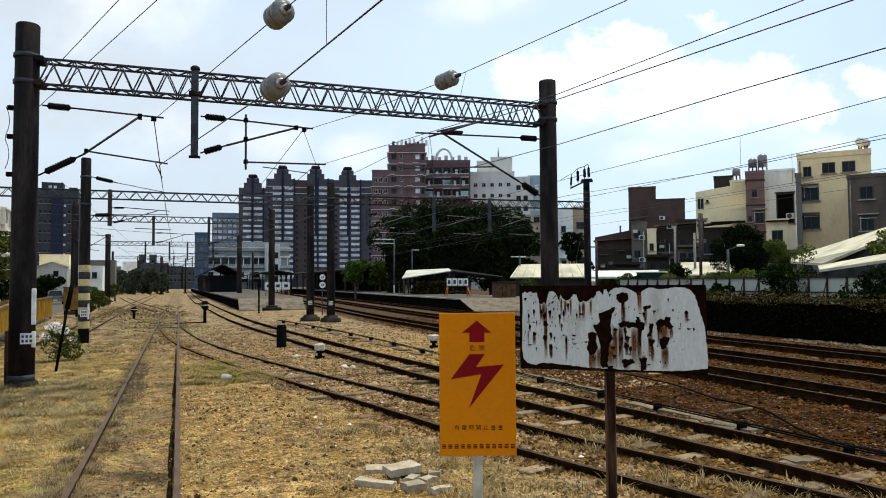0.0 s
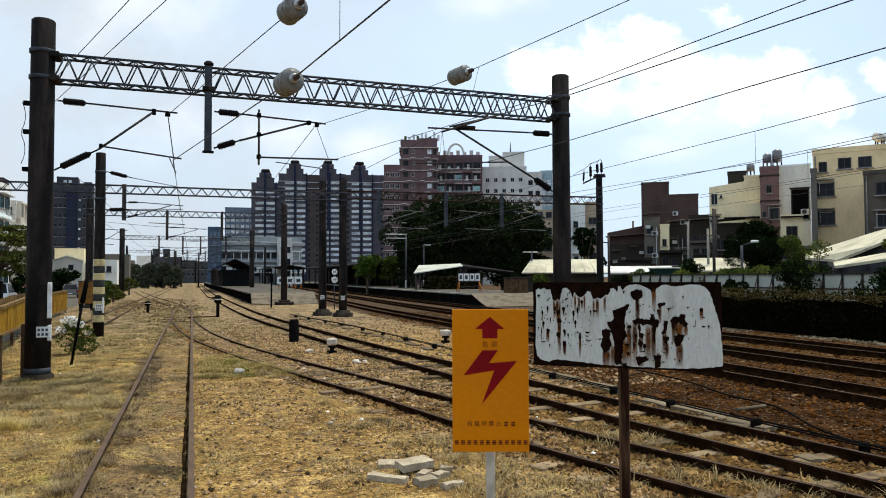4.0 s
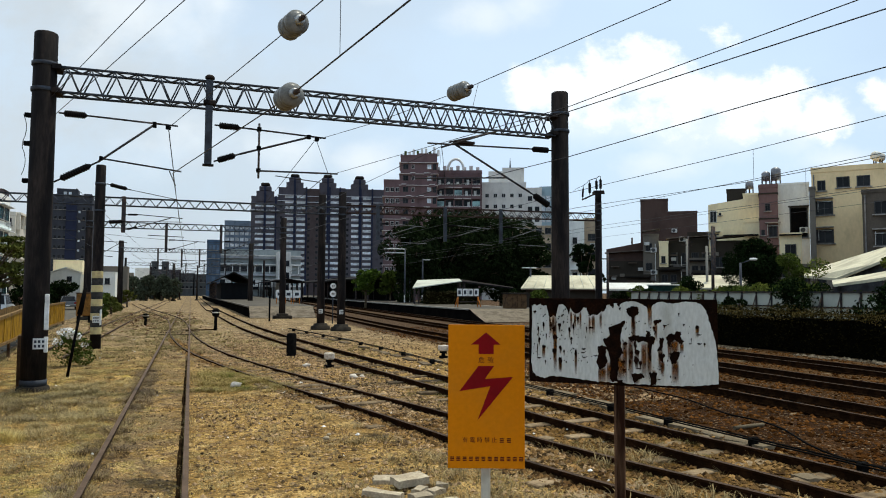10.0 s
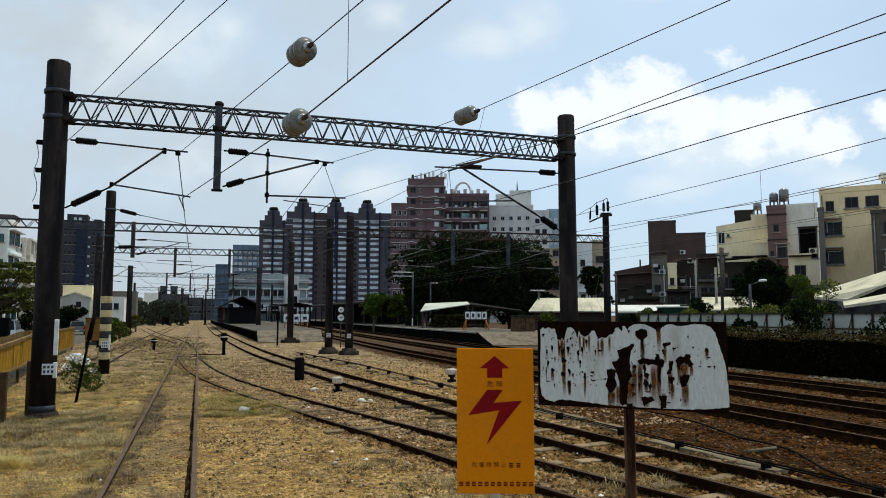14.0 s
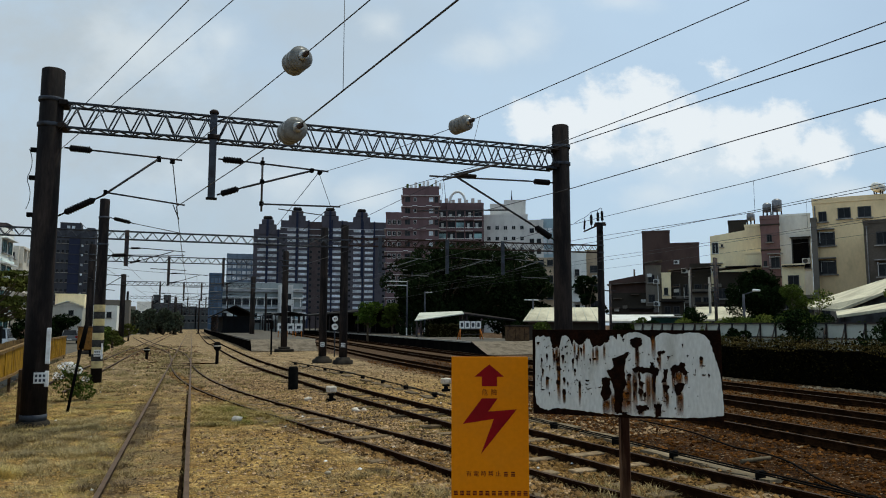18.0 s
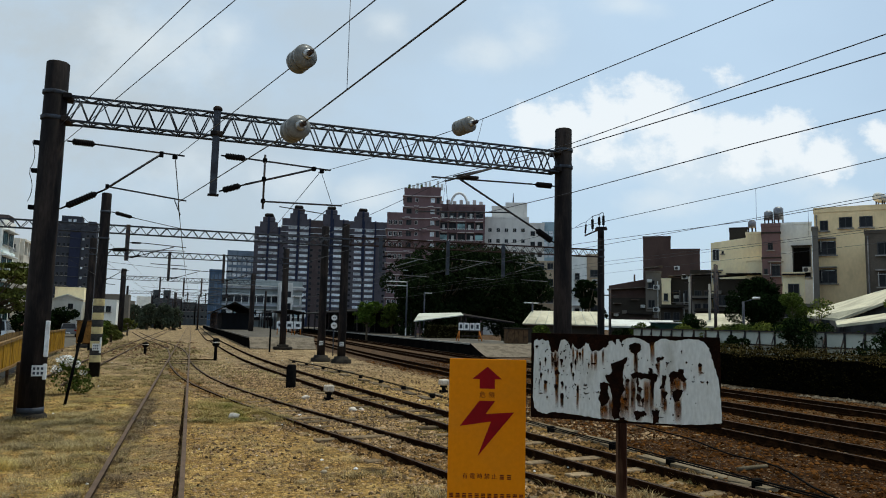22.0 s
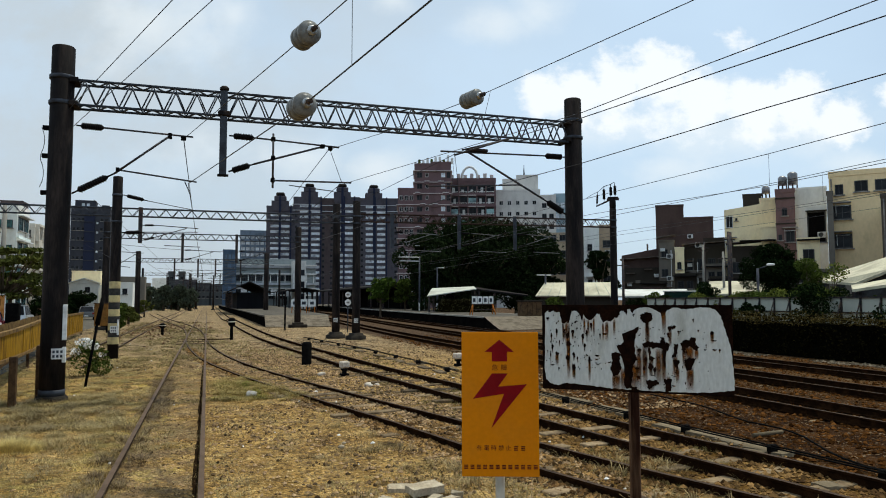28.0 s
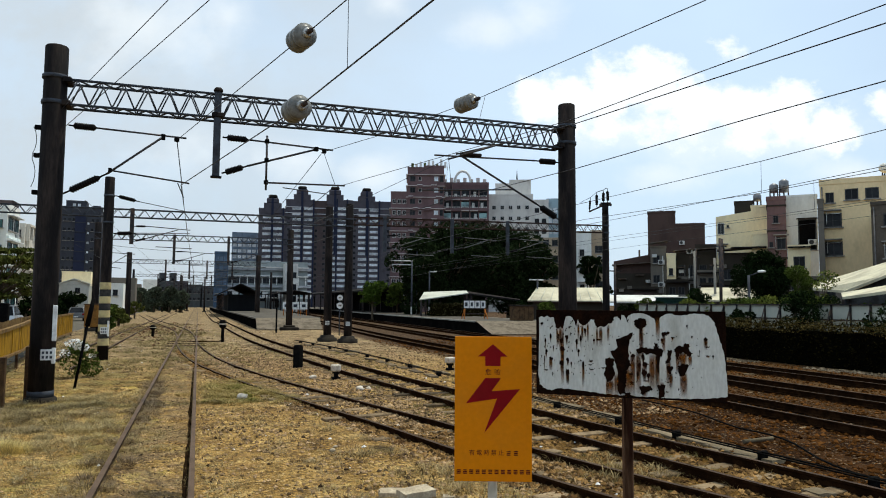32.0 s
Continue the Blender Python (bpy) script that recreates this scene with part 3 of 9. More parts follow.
T1 = track([(-1.067, -30), (-1.067, 0), (-1.067, 20), (-1.067, 60), (-1.067, 130), (-1.067, 400)], -0.07, RAIL_TOP_OLD, "rusty siding track half sunk in dry soil")
T2_LINE = [(-1.067, 46), (-1.0, 41), (-0.62, 34), (-0.1, 28.4), (0.6, 24.0), (1.3, 20.6), (2.0, 17.7), (2.65, 14.8), (3.2, 12.5), (3.68, 10.2), (4.15, 8.3), (4.6, 6.8), (5.1, 5.2), (7.0, -1.0), (10, -12), (16, -34)]
T2 = track(T2_LINE[::-1], -0.06, RAIL_TOP, "rusty branch track curving away from the siding", (3.5, 34, 16), 0.06, 0.04)
T3_LINE = [(1.6, 400), (1.6, 120), (2.05, 80), (2.6, 50.7), (3.2, 37.3), (4.3, 23.9), (5.0, 17.7), (5.35, 14.8), (5.75, 11.7), (6.05, 9.5), (6.3, 8.0), (6.55, 6.4), (6.8, 4.6), (7.4, 0), (8.6, -12), (11, -40)]
T3 = track(T3_LINE[::-1], -0.035, RAIL_TOP, "rusty loop track curving towards the platform", (4.0, 40, 16), 0.045)
T4 = track([(11.05, -40), (11.05, 0), (11.05, 20), (11.15, 46), (12.4, 75), (14.4, 120), (20, 230)], 0.0, RAIL_TOP, "main line track on brown ballast", (4, 45, 12), -0.02)
T5 = track([(14.25, -40), (14.25, 0), (14.3, 22), (14.9, 50), (16.0, 75), (18, 120), (24, 230)], 0.0, RAIL_TOP, "main line track on brown ballast", (8, 60, 8), -0.02)
T6 = track([(17.6, -40), (17.6, 0), (17.75, 25), (18.7, 60), (19.8, 85), (22, 130), (27, 230)], 0.0, RAIL_TOP, "platform track beside the embankment wall", (10, 60, 8), -0.02)
T7 = track([(-4.9, 26), (-5.0, 40), (-5.1, 60), (-5.05, 110), (-5.05, 400)], -0.07, RAIL_TOP_OLD, "rusty side track beside the road", (34, 110, 0), 0.015)
T8 = track([(-1.067, 44), (-1.3, 52), (-1.9, 62), (-3.5, 76), (-5.0, 88), (-6.1, 99), (-9.0, 128)], -0.075, RAIL_TOP_OLD, "rusty crossover between siding and side track", (46, 100, 0), 0.02)

# timbers under the points of the siding
crossing = thing("switch_timbers", "dark rusty point rodding and timbers at the switch", "rail switch", kind="structure")
for k, y in enumerate((39.4, 41.6, 43.6)):
    part("timber", box(-1.5, y - 0.1, -0.05, 0.5, y + 0.1, 0.03, 0.02), RAIL_OLD, crossing)
part("throw_bar", tube((-0.2, 42.6, 0.04), (1.3, 42.8, 0.06), 0.03), RAIL, crossing)


# ---- platforms ----
def slab(points, z0, z1, side, top, name, label):
    """A raised platform on an outline, with its top and its side walls as parts."""
    t = thing(name, label, "railway platform", kind="structure")
    bm = bmesh.new()
    lo = [bm.verts.new((x, y, z0)) for x, y, _ in points]
    hi = [bm.verts.new((x, y, z)) for x, y, z in points]
    n = len(points)
    for k in range(n):
        bm.faces.new((lo[k], lo[(k + 1) % n], hi[(k + 1) % n], hi[k]))
    part("platform_wall", bm, side, t)
    bm = bmesh.new()
    f = bm.faces.new([bm.verts.new((x, y, z + 0.004)) for x, y, z in points])
    part("platform_paving", bm, top, t)
    return t


PLAT = 0.95
COPING = mat("weathered_coping", (0.34, 0.32, 0.28), 0.9, 0, (0.20, 0.185, 0.16), 1.2, 0.2, 20, 0.2)
COPING_DULL = mat("dusty_coping", (0.13, 0.118, 0.10), 0.9, 0, (0.075, 0.068, 0.057), 1.2, 0.2, 20, 0.2)


def make_platform(left, right, ramp_y, top_y, name, label, coping=COPING):
    """left and right: edge lines [(x, y)...] from near to far; a ramp falls to the ground at the near end."""
    t = thing(name, label, "railway platform", kind="structure")
    for wall, edge, sgn in (("platform_wall", left, 1), ("platform_wall", right, -1)):
        bm = bmesh.new()
        prof = []
        for x, y in edge:
            h = PLAT * min(1.0, max(0.03, (y - ramp_y) / (top_y - ramp_y)))
            prof.append((x, y, h))
        for a, b in zip(prof, prof[1:]):
            v = [bm.verts.new(p) for p in ((a[0], a[1], -0.1), (b[0], b[1], -0.1), (b[0], b[1], b[2] - 0.006), (a[0], a[1], a[2] - 0.006))]
            bm.faces.new(v)
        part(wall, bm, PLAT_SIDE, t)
        path = [(x, y, h) for x, y, h in prof[2:]]
        part("platform_edge", sweep(path, [(-0.13, -0.12), (0.13, -0.12), (0.13, -0.004), (-0.13, -0.004)]), coping, t, "pale concrete coping" if coping is COPING else "dusty concrete coping")
    bm = bmesh.new()
    ring = []
    for (lx, ly), (rx, ry) in zip(left, right):
        h = PLAT * min(1.0, max(0.03, (ly - ramp_y) / (top_y - ramp_y))) - 0.012
        ring.append((bm.verts.new((lx, ly, h)), bm.verts.new((rx, ry, h))))
    for a, b in zip(ring[2:], ring[3:]):
        bm.faces.new((a[0], a[1], b[1], b[0]))
    part("platform_paving", bm, PLAT_TOP, t, "grey platform paving")
    bm = bmesh.new()
    for (a, b), (c, d) in zip(list(zip(left, right))[:2], list(zip(left, right))[1:3]):
        q = [(p[0], p[1], PLAT * min(1.0, max(0.03, (p[1] - ramp_y) / (top_y - ramp_y))) - 0.01) for p in (a, b, d, c)]
        bm.faces.new([bm.verts.new(p) for p in q])
    part("platform_ramp", bm, DUSTY, t, "dusty brown ramp at the platform end")
    bm = bmesh.new()
    (lx, ly), (rx, ry) = left[0], right[0]
    bm.faces.new([bm.verts.new(p) for p in ((lx, ly, -0.1), (rx, ry, -0.1), (rx, ry, 0.02), (lx, ly, 0.02))])
    part("ramp_foot", bm, CONCRETE_DARK, t)
    return t


make_platform([(4.62, 60.9), (4.7, 62.3), (4.75, 64.0), (4.6, 90), (4.2, 125), (3.6, 170), (3.4, 230)], [(10.05, 60.9), (10.12, 62.3), (10.25, 64.0), (11.4, 90), (13.2, 125), (16, 170), (19, 230)],
              60.7, 64.0, "island_platform", "grey island platform with a ramp at its end", COPING_DULL)
make_platform([(20.5, 49), (20.5, 50.5), (20.6, 52.5), (21.3, 75), (23, 110), (25.5, 160), (28, 230)], [(27, 49), (27, 50.5), (27, 52.5), (28, 75), (30, 110), (33, 160), (36, 230)],
              48.8, 52.5, "side_platform", "grey side platform with a ramp and a dirty wall painted dark for shade")

# ---- overhead line ----
RUST_DARK = mat("brown_rusted_girder", (0.045, 0.028, 0.022), 0.8, 0, (0.045, 0.03, 0.024), 3, 0.25, 30, 0.1)
def insulator(p, q, parent, ribs=11, r=0.085, material=None, name="insulator"):
    """A ribbed rod between two points."""
    p, q = Vector(p), Vector(q)
    ln = (q - p).length
    prof = [(0.02, 0), (0.02, 0.14 * ln), (r * 0.6, 0.16 * ln)]
    for k in range(ribs):
        a, s = 0.18 * ln + k * 0.6 * ln / ribs, 0.6 * ln / ribs
        prof += [(r * 0.78, a), (r, a + 0.35 * s), (r, a + 0.5 * s), (r * 0.78, a + 0.8 * s)]
    prof += [(r * 0.6, 0.8 * ln), (0.02, 0.84 * ln), (0.02, ln)]
    return part(name, lathe(prof, 10, m=aim(p, q)), material or PORCELAIN, parent, "black ribbed insulator")


def rod(p, q, r, parent, name="tube", material=None, label=""):
    return part(name, tube(p, q, r, n=8), material or TUBE, parent, label)


def mast(parent, x, y, h, r, name="mast", foot=0.0, collars=(), plate=None, band=False, z0=-0.2, top_r=None):
    """A round steel mast with a cap, clamp collars and a foot ring, as a part with its own pieces."""
    tr = top_r or r * 0.94
    m = part(name, lathe([(r, z0), (r, 0.3 * h), (tr, h - 0.03), (tr * 0.9, h)], 20, m=Matrix.Translation((x, y, 0))), STEEL_POLE, parent, "dark brown-black weathered steel mast")
    if foot:
        part("footing", lathe([(r + 0.3 * (foot > 0.1) + 0.1, z0), (r + 0.26 * (foot > 0.1) + 0.08, foot * 0.9), (r + 0.14 * (foot > 0.1) + 0.07, foot * 1.0), (r + 0.1 * (foot > 0.1) + 0.06, foot * 1.6), (r + 0.04, foot * 1.7)], 9, m=Matrix.Translation((x, y, 0))), CONCRETE_DARK, m, "dark stained concrete footing")
        if foot < 0.1:
            part("base_ring", lathe([(r + 0.012, foot * 1.7 + 0.002), (r + 0.012, foot * 1.7 + 0.14)], 20, m=Matrix.Translation((x, y, 0))), GALV, m, "grey band round the foot")
    for z in collars:
        part("collar", lathe([(r + 0.012, z - 0.045), (r + 0.02, z - 0.04), (r + 0.02, z + 0.04), (r + 0.012, z + 0.045)], 20, m=Matrix.Translation((x, y, 0))), GALV, m, "galvanised clamp collar")
    return m


def lattice(parent, p, q, h, w=0.34, bays=24, single=True, material=None):
    """A square lattice girder from p to q (top centre line) with its chords and each lacing bar."""
    material = material or GALV
    p, q = Vector(p), Vector(q)
    d = q - p
    side = Vector((-d.y, d.x, 0)).normalized() * (w / 2)
    down = Vector((0, 0, -h))
    for s in (-1, 1):
        for z, nm in ((Vector(), "top_chord"), (down, "bottom_chord")):
            bm = tube(p + side * s + z, q + side * s + z, 0.034, n=4)
            part(nm, bm, material, parent)
    bars = []
    for k in range(bays):
        a, b = p + d * (k / bays), p + d * ((k + 1) / bays)
        m = (a + b) / 2
        for s in (-1, 1):
            bars.append((a + side * s + down, m + side * s))
            bars.append((m + side * s, b + side * s + down))
        for z in (Vector(), down):
            bars.append((a + side + z, m - side + z))
            bars.append((m - side + z, b + side + z))
    if single:
        lens = {}
        for a, b in bars:
            ln = round((b - a).length, 3)
            if ln not in lens:
                lens[ln] = mesh_of("lacing_bar", tube((0, 0, 0), (0, 0, ln), 0.021, n=4), material)
            shared("lacing_bar", lens[ln], parent, aim(a, b))
    else:
        bm = bmesh.new()
        for a, b in bars:
            tube(a, b, 0.025, n=3, bm=bm, caps=False)
        tagged(part("lacing", bm, material, parent), kind="stuff")


def number_plate(parent, x, y, z, w=0.24, h=0.26):
    """A white plate of unread marks on the face of a mast that looks at the yard."""
    pl = part("number_plate", box(x - w / 2, y - 0.012, z, x + w / 2, y, z + h, 0.004), WHITE_PAINT, parent, "small white marker plate")
    for k in range(2):
        for j in range(3):
            u = x - w * 0.3 + w * 0.3 * j
            part("plate_mark", box(u - w * 0.09, y - 0.018, z + h * (0.16 + 0.42 * k), u + w * 0.09, y - 0.0125, z + h * (0.4 + 0.42 * k)), GALV, pl)


# first portal
Y1 = 18.3
portal = thing("catenary_portal", "dark steel catenary portal of two masts and a lattice beam", "catenary portal", group="catenary portals")
ml = mast(portal, -3.27, Y1, 8.14, 0.265, foot=0.06, collars=(7.4, 6.8))
mast(portal, 10.0, Y1, 8.05, 0.26, foot=0.06, collars=(7.4, 6.9))
lattice(portal, (-3.02, Y1, 7.33), (9.75, Y1, 7.31), 0.58, 0.42, 26)
for x, zz in ((-3.0, (7.33, 6.78)), (9.73, (7.31, 6.8))):
    for z in zz:
        part("beam_bracket", box(x - 0.09, Y1 - 0.26, z - 0.06, x + 0.09, Y1 + 0.26, z + 0.06, 0.01), STEEL_POLE, portal, "dark steel beam bracket")
drop = part("drop_post", box(0.23, Y1 - 0.33, 5.28, 0.40, Y1 - 0.21, 7.36, 0.01), GALV, portal, "grey hanging post below the beam")
part("post_cap", lathe([(0.11, 7.364), (0.11, 7.42), (0.07, 7.46), (0.02, 7.47)], 12, m=Matrix.Translation((0.32, Y1 - 0.27, 0))), STEEL_POLE, drop)
part("post_clamp", box(0.18, Y1 - 0.37, 6.72, 0.46, Y1 - 0.17, 6.84, 0.02), STEEL_POLE, drop)
part("post_foot", box(0.19, Y1 - 0.36, 5.24, 0.45, Y1 - 0.18, 5.28, 0.01), STEEL_POLE, drop)
number_plate(ml, -3.13, Y1 - 0.265, 0.93, 0.26, 0.24)
part("white_strip", box(-3.06, Y1 - 0.24, 1.35, -2.97, Y1 - 0.18, 2.15, 0.01), WHITE_PAINT, ml, "white reflective strip")
part("white_strip", box(-3.05, Y1 - 0.24, 0.85, -2.97, Y1 - 0.18, 1.2, 0.01), WHITE_PAINT, ml, "white reflective strip")
for z in (6.2, 5.55, 4.7):
    part("cable_clip", box(-3.64, Y1 - 0.08, z - 0.05, -3.5, Y1 + 0.03, z + 0.05, 0.01), BLACK, ml)
part("earth_cable", bent_tube([(-3.65 + 0.07 * (1 - (2 * (k % 6) / 5 - 1) ** 2), Y1 - 0.1, 6.2 - 0.3 * k * 0.42) for k in range(12)], 0.008), BLACK, ml)

br = thing("cantilever_bracket", "grey tubular cantilever with black ribbed insulators on the mast", "catenary bracket", group="catenary brackets")
YB = Y1 - 0.05
insulator((-2.95, YB, 6.3), (-2.25, YB, 6.28), br)
rod((-2.25, YB, 6.28), (-0.38, YB, 6.2), 0.022, br, "top_tube")
insulator((-3.0, YB, 4.7), (-2.1, YB, 5.22), br)
rod((-2.1, YB, 5.22), (-0.9, YB, 6.2), 0.026, br, "diagonal_tube")
rod((-2.0, YB, 5.3), (-0.28, YB, 5.1), 0.02, br, "steady_arm")
rod((-0.6, YB, 6.2), (-0.45, YB, 5.08), 0.008, br, "dropper", WIRE)
part("clamp", box(-0.95, YB - 0.04, 6.12, -0.86, YB + 0.04, 6.26, 0.01), BLACK, br)
part("clamp", box(-2.08, YB - 0.03, 5.26, -2.0, YB + 0.03, 5.36, 0.01), BLACK, br)
part("clamp", box(-0.66, YB - 0.03, 6.1, -0.54, YB + 0.03, 6.2, 0.01), BLACK, br)
rod((-0.55, YB, 5.1), (-0.4, YB, 4.75), 0.012, br, "registration_arm")

br = thing("cantilever_bracket", "grey tubular cantilever hung from the post below the beam", "catenary bracket", group="catenary brackets")
YB = Y1 - 0.27
insulator((0.45, YB, 6.25), (1.15, YB, 6.23), br)
rod((1.15, YB, 6.23), (3.15, YB, 6.13), 0.022, br, "top_tube")
insulator((0.45, YB, 5.36), (1.05, YB, 5.58), br)
rod((1.05, YB, 5.58), (2.75, YB, 6.13), 0.026, br, "diagonal_tube")
rod((1.5, YB - 0.06, 6.36), (1.5, YB - 0.06, 5.0), 0.026, br, "vertical_tube")
rod((1.5, YB - 0.1, 5.18), (3.45, YB - 0.1, 5.22), 0.022, br, "steady_arm")
rod((1.9, YB - 0.1, 5.08), (3.0, YB - 0.1, 4.98), 0.012, br, "registration_arm")
rod((2.9, YB, 6.1), (3.22, YB, 5.24), 0.007, br, "dropper", WIRE)
for x, z in ((1.5, 6.22), (1.5, 5.75), (1.5, 5.2), (2.72, 6.12), (2.92, 6.08)):
    part("clamp", box(x - 0.05, YB - 0.1, z - 0.05, x + 0.05, YB + 0.02, z + 0.05, 0.01), BLACK, br)

br = thing("cantilever_bracket", "grey tubular cantilever with black insulators on the mast", "catenary bracket", group="catenary brackets")
YB = Y1 - 0.05
insulator((9.72, YB, 6.32), (8.95, YB, 6.32), br, 16, 0.085)
rod((8.95, YB, 6.32), (5.95, YB, 6.26), 0.024, br, "top_tube")
insulator((9.72, YB, 4.66), (9.0, YB, 5.08), br, 16, 0.095)
rod((9.0, YB, 5.08), (6.75, YB, 6.28), 0.03, br, "diagonal_tube")
rod((8.1, YB - 0.1, 6.78), (6.3, YB - 0.1, 6.15), 0.026, br, "brace_tube")
rod((8.0, YB + 0.1, 6.75), (6.6, YB + 0.1, 6.35), 0.024, br, "brace_tube")
part("clamp_plate", box(6.7, YB - 0.1, 6.3, 7.3, YB + 0.1, 6.38, 0.02), STEEL_POLE, br, "dark clamp plate")
rod((6.35, YB, 6.26), (6.45, YB, 5.35), 0.007, br, "dropper", WIRE)
rod((8.3, YB, 5.45), (5.6, YB, 5.28), 0.02, br, "steady_arm")


# wires
def wire(a, b, r=0.012, name="overhead_wire", label="dark overhead line wire", sag=0.0, n=10):
    a, b = Vector(a), Vector(b)
    pts = [a.lerp(b, k / n) - Vector((0, 0, sag * 4 * (k / n) * (1 - k / n))) for k in range(n + 1)] if sag else [a, b]
    return tagged(obj(name, bent_tube(pts, r, 5), WIRE), label, "wire", "overhead wires")


def along(p, q, y):
    """The point at y on the line through p and q."""
    p, q = Vector(p), Vector(q)
    return p + (q - p) * ((y - p.y) / (q.y - p.y))


def wire_through(points, r=0.012, y_end=-25.0):
    """A wire through hanging points, drawn on beyond the last."""
    pts = [Vector(p) for p in points]
    pts.append(along(pts[-2], pts[-1], y_end))
    return tagged(obj("overhead_wire", bent_tube(pts, r, 5), WIRE), "dark overhead line wire", "wire", "overhead wires")


W1 = ((-0.6, 18.3, 6.15), (1.28, 10.1, 6.0), (1.47, 9.3, 6.0))
W2 = ((-0.47, 18.3, 5.06), (1.19, 9.75, 4.87), (1.83, 6.45, 4.95))
W3 = ((2.88, 18.3, 6.1), (3.71, 15.18, 5.94), (4.49, 11.95, 5.86), (5.59, 7.99, 5.98))
W4 = ((3.2, 18.3, 5.2), (4.95, 8.8, 4.85), (5.35, 6.68, 4.9), (5.63, 5.13, 4.92))
W5 = ((6.35, 18.3, 6.2), (7.29, 12.95, 5.98), (7.95, 9.24, 5.955), (8.35, 6.93, 5.93))
W6 = ((6.2, 18.3, 5.0), (6.9, 12.29, 4.89), (7.4, 8.04, 4.915), (7.65, 5.9, 4.9))
for w, r in ((W1, 0.008), (W2, 0.010), (W3, 0.007), (W4, 0.006), (W5, 0.010), (W6, 0.008)):
    wire_through(w, r)
wire_through(((11.9, 60, 5.75), (11.9, 20.7, 5.58), (11.9, 12.8, 5.49), (11.9, 9.2, 5.5)), 0.008)
wire_through(((15.4, 60, 5.9), (15.4, 24.3, 5.6), (15.4, 16.8, 5.57), (15.4, 12.0, 5.59)), 0.008)
wire_through(((15.4, 60, 5.05), (15.4, 24.3, 4.92), (15.4, 16.8, 4.82), (15.4, 12.0, 4.8)), 0.006)
wire((18.2, 60, 5.35), (18.2, -20, 5.08), 0.006)
wire((18.6, 60, 4.95), (18.6, -20, 4.85), 0.005)
for p, q in (((-3.25, 18.55, 6.62), (-1.0, 13.0, 7.0)), ((-3.2, 18.6, 6.2), (-0.4, 12.8, 7.0))):
    wire(p, along(p, q, 1.0), 0.008)
# the lines run on over each track to the portals behind
for (a, b) in (((-0.6, 18.3, 6.15), (-0.7, 41, 6.2)), ((-0.47, 18.3, 5.06), (-0.5, 41, 5.1)), ((2.9, 18.3, 6.08), (3.3, 60, 6.2)), ((3.2, 18.3, 5.2), (3.0, 60, 5.1)),
               ((6.35, 18.3, 6.2), (5.2, 41, 6.3)), ((6.2, 18.3, 5.0), (4.4, 41, 5.1)), ((-0.7, 41, 6.2), (-0.6, 205, 6.3)), ((-0.5, 41, 5.1), (-0.5, 150, 5.1)),
               ((3.3, 60, 6.2), (2.3, 150, 6.2)), ((3.0, 60, 5.1), (2.2, 150, 5.1)), ((-4.3, 31, 6.2), (-4.6, 150, 6.2)), ((-4.3, 31, 5.1), (-4.6, 150, 5.1)),
               ((11.7, 60, 5.6), (15, 150, 6.0)), ((11.7, 60, 5.1), (15, 150, 5.1)), ((15.4, 60, 6.2), (19, 150, 6.2)), ((15.4, 60, 5.1), (19, 150, 5.1))):
    wire(a, b, 0.009)


GALV_PALE = mat("pale_galvanised_steel", (0.42, 0.42, 0.41), 0.4, 0.5, (0.28, 0.28, 0.27), 6, 0.15, 30, 0.05, spec=0.4)


def drum(p, w, n=3, r=0.17, ln=0.4):
    """A string of grey porcelain sheds on a wire, with end caps."""
    t = thing("string_insulator", "pale grey porcelain string insulator in the overhead wire", "insulator", group="string insulators")
    d = (Vector(w[1]) - Vector(w[0])).normalized()
    p = Vector(p)
    m = aim(p - d * ln / 2, p + d * ln / 2)
    deep = 0.9 if n > 3 else 0.955
    for k in range(n):
        z0, s = ln * k / n, ln / n
        a, b = (0.6 if k == 0 else deep), (0.55 if k == n - 1 else deep)
        part("shed", lathe([(r * 0.3, z0), (r * a, z0 + 0.02 * s), (r * (0.9 if k == 0 else 0.985), z0 + 0.2 * s), (r, z0 + 0.42 * s), (r * 0.99, z0 + 0.66 * s), (r * b, z0 + 0.94 * s), (r * 0.3, z0 + 0.985 * s)], 22, m=m), GREY_INS, t)
    part("neck", lathe([(r * 0.42, ln - 0.01), (r * 0.42, ln + 0.05), (r * 0.3, ln + 0.07)], 14, m=m), GALV_PALE, t, "pale galvanised neck")
    for z0, e in ((-0.08, 0.09), (ln + 0.07, 0.12)):
        part("end_cap", lathe([(0.02, z0), (0.036, z0 + 0.01), (0.036, z0 + e * 0.8), (0.02, z0 + e)], 10, m=m), DARK_STEEL, t, "dark steel end fitting")
    return t


drum(W1[1], W1, 3, 0.17, 0.46)
drum(W2[1], W2, 3, 0.165, 0.44)
drum(W3[2], (W3[1], W3[3]), 4, 0.145, 0.46)
for a, b in ((along(W2[1], W2[2], 7.95), (1.54, 7.95, 6.0)), (along(W3[2], W3[3], 11.4), (4.35, 11.2, 4.95)), ((11.9, 12.8, 5.49), (11.9, 12.8, 4.77)), ((6.35, 18.25, 6.2), (6.25, 18.25, 5.0)), ((15.4, 14.7, 5.58), (15.4, 14.7, 4.81))):
    wire(a, b, 0.004, "dropper_wire", "thin dropper wire of the catenary")
wire_through(((11.9, 60, 5.05), (11.9, 20.7, 5.03), (11.9, 12.8, 4.77), (11.9, 9.2, 4.76)), 0.007)

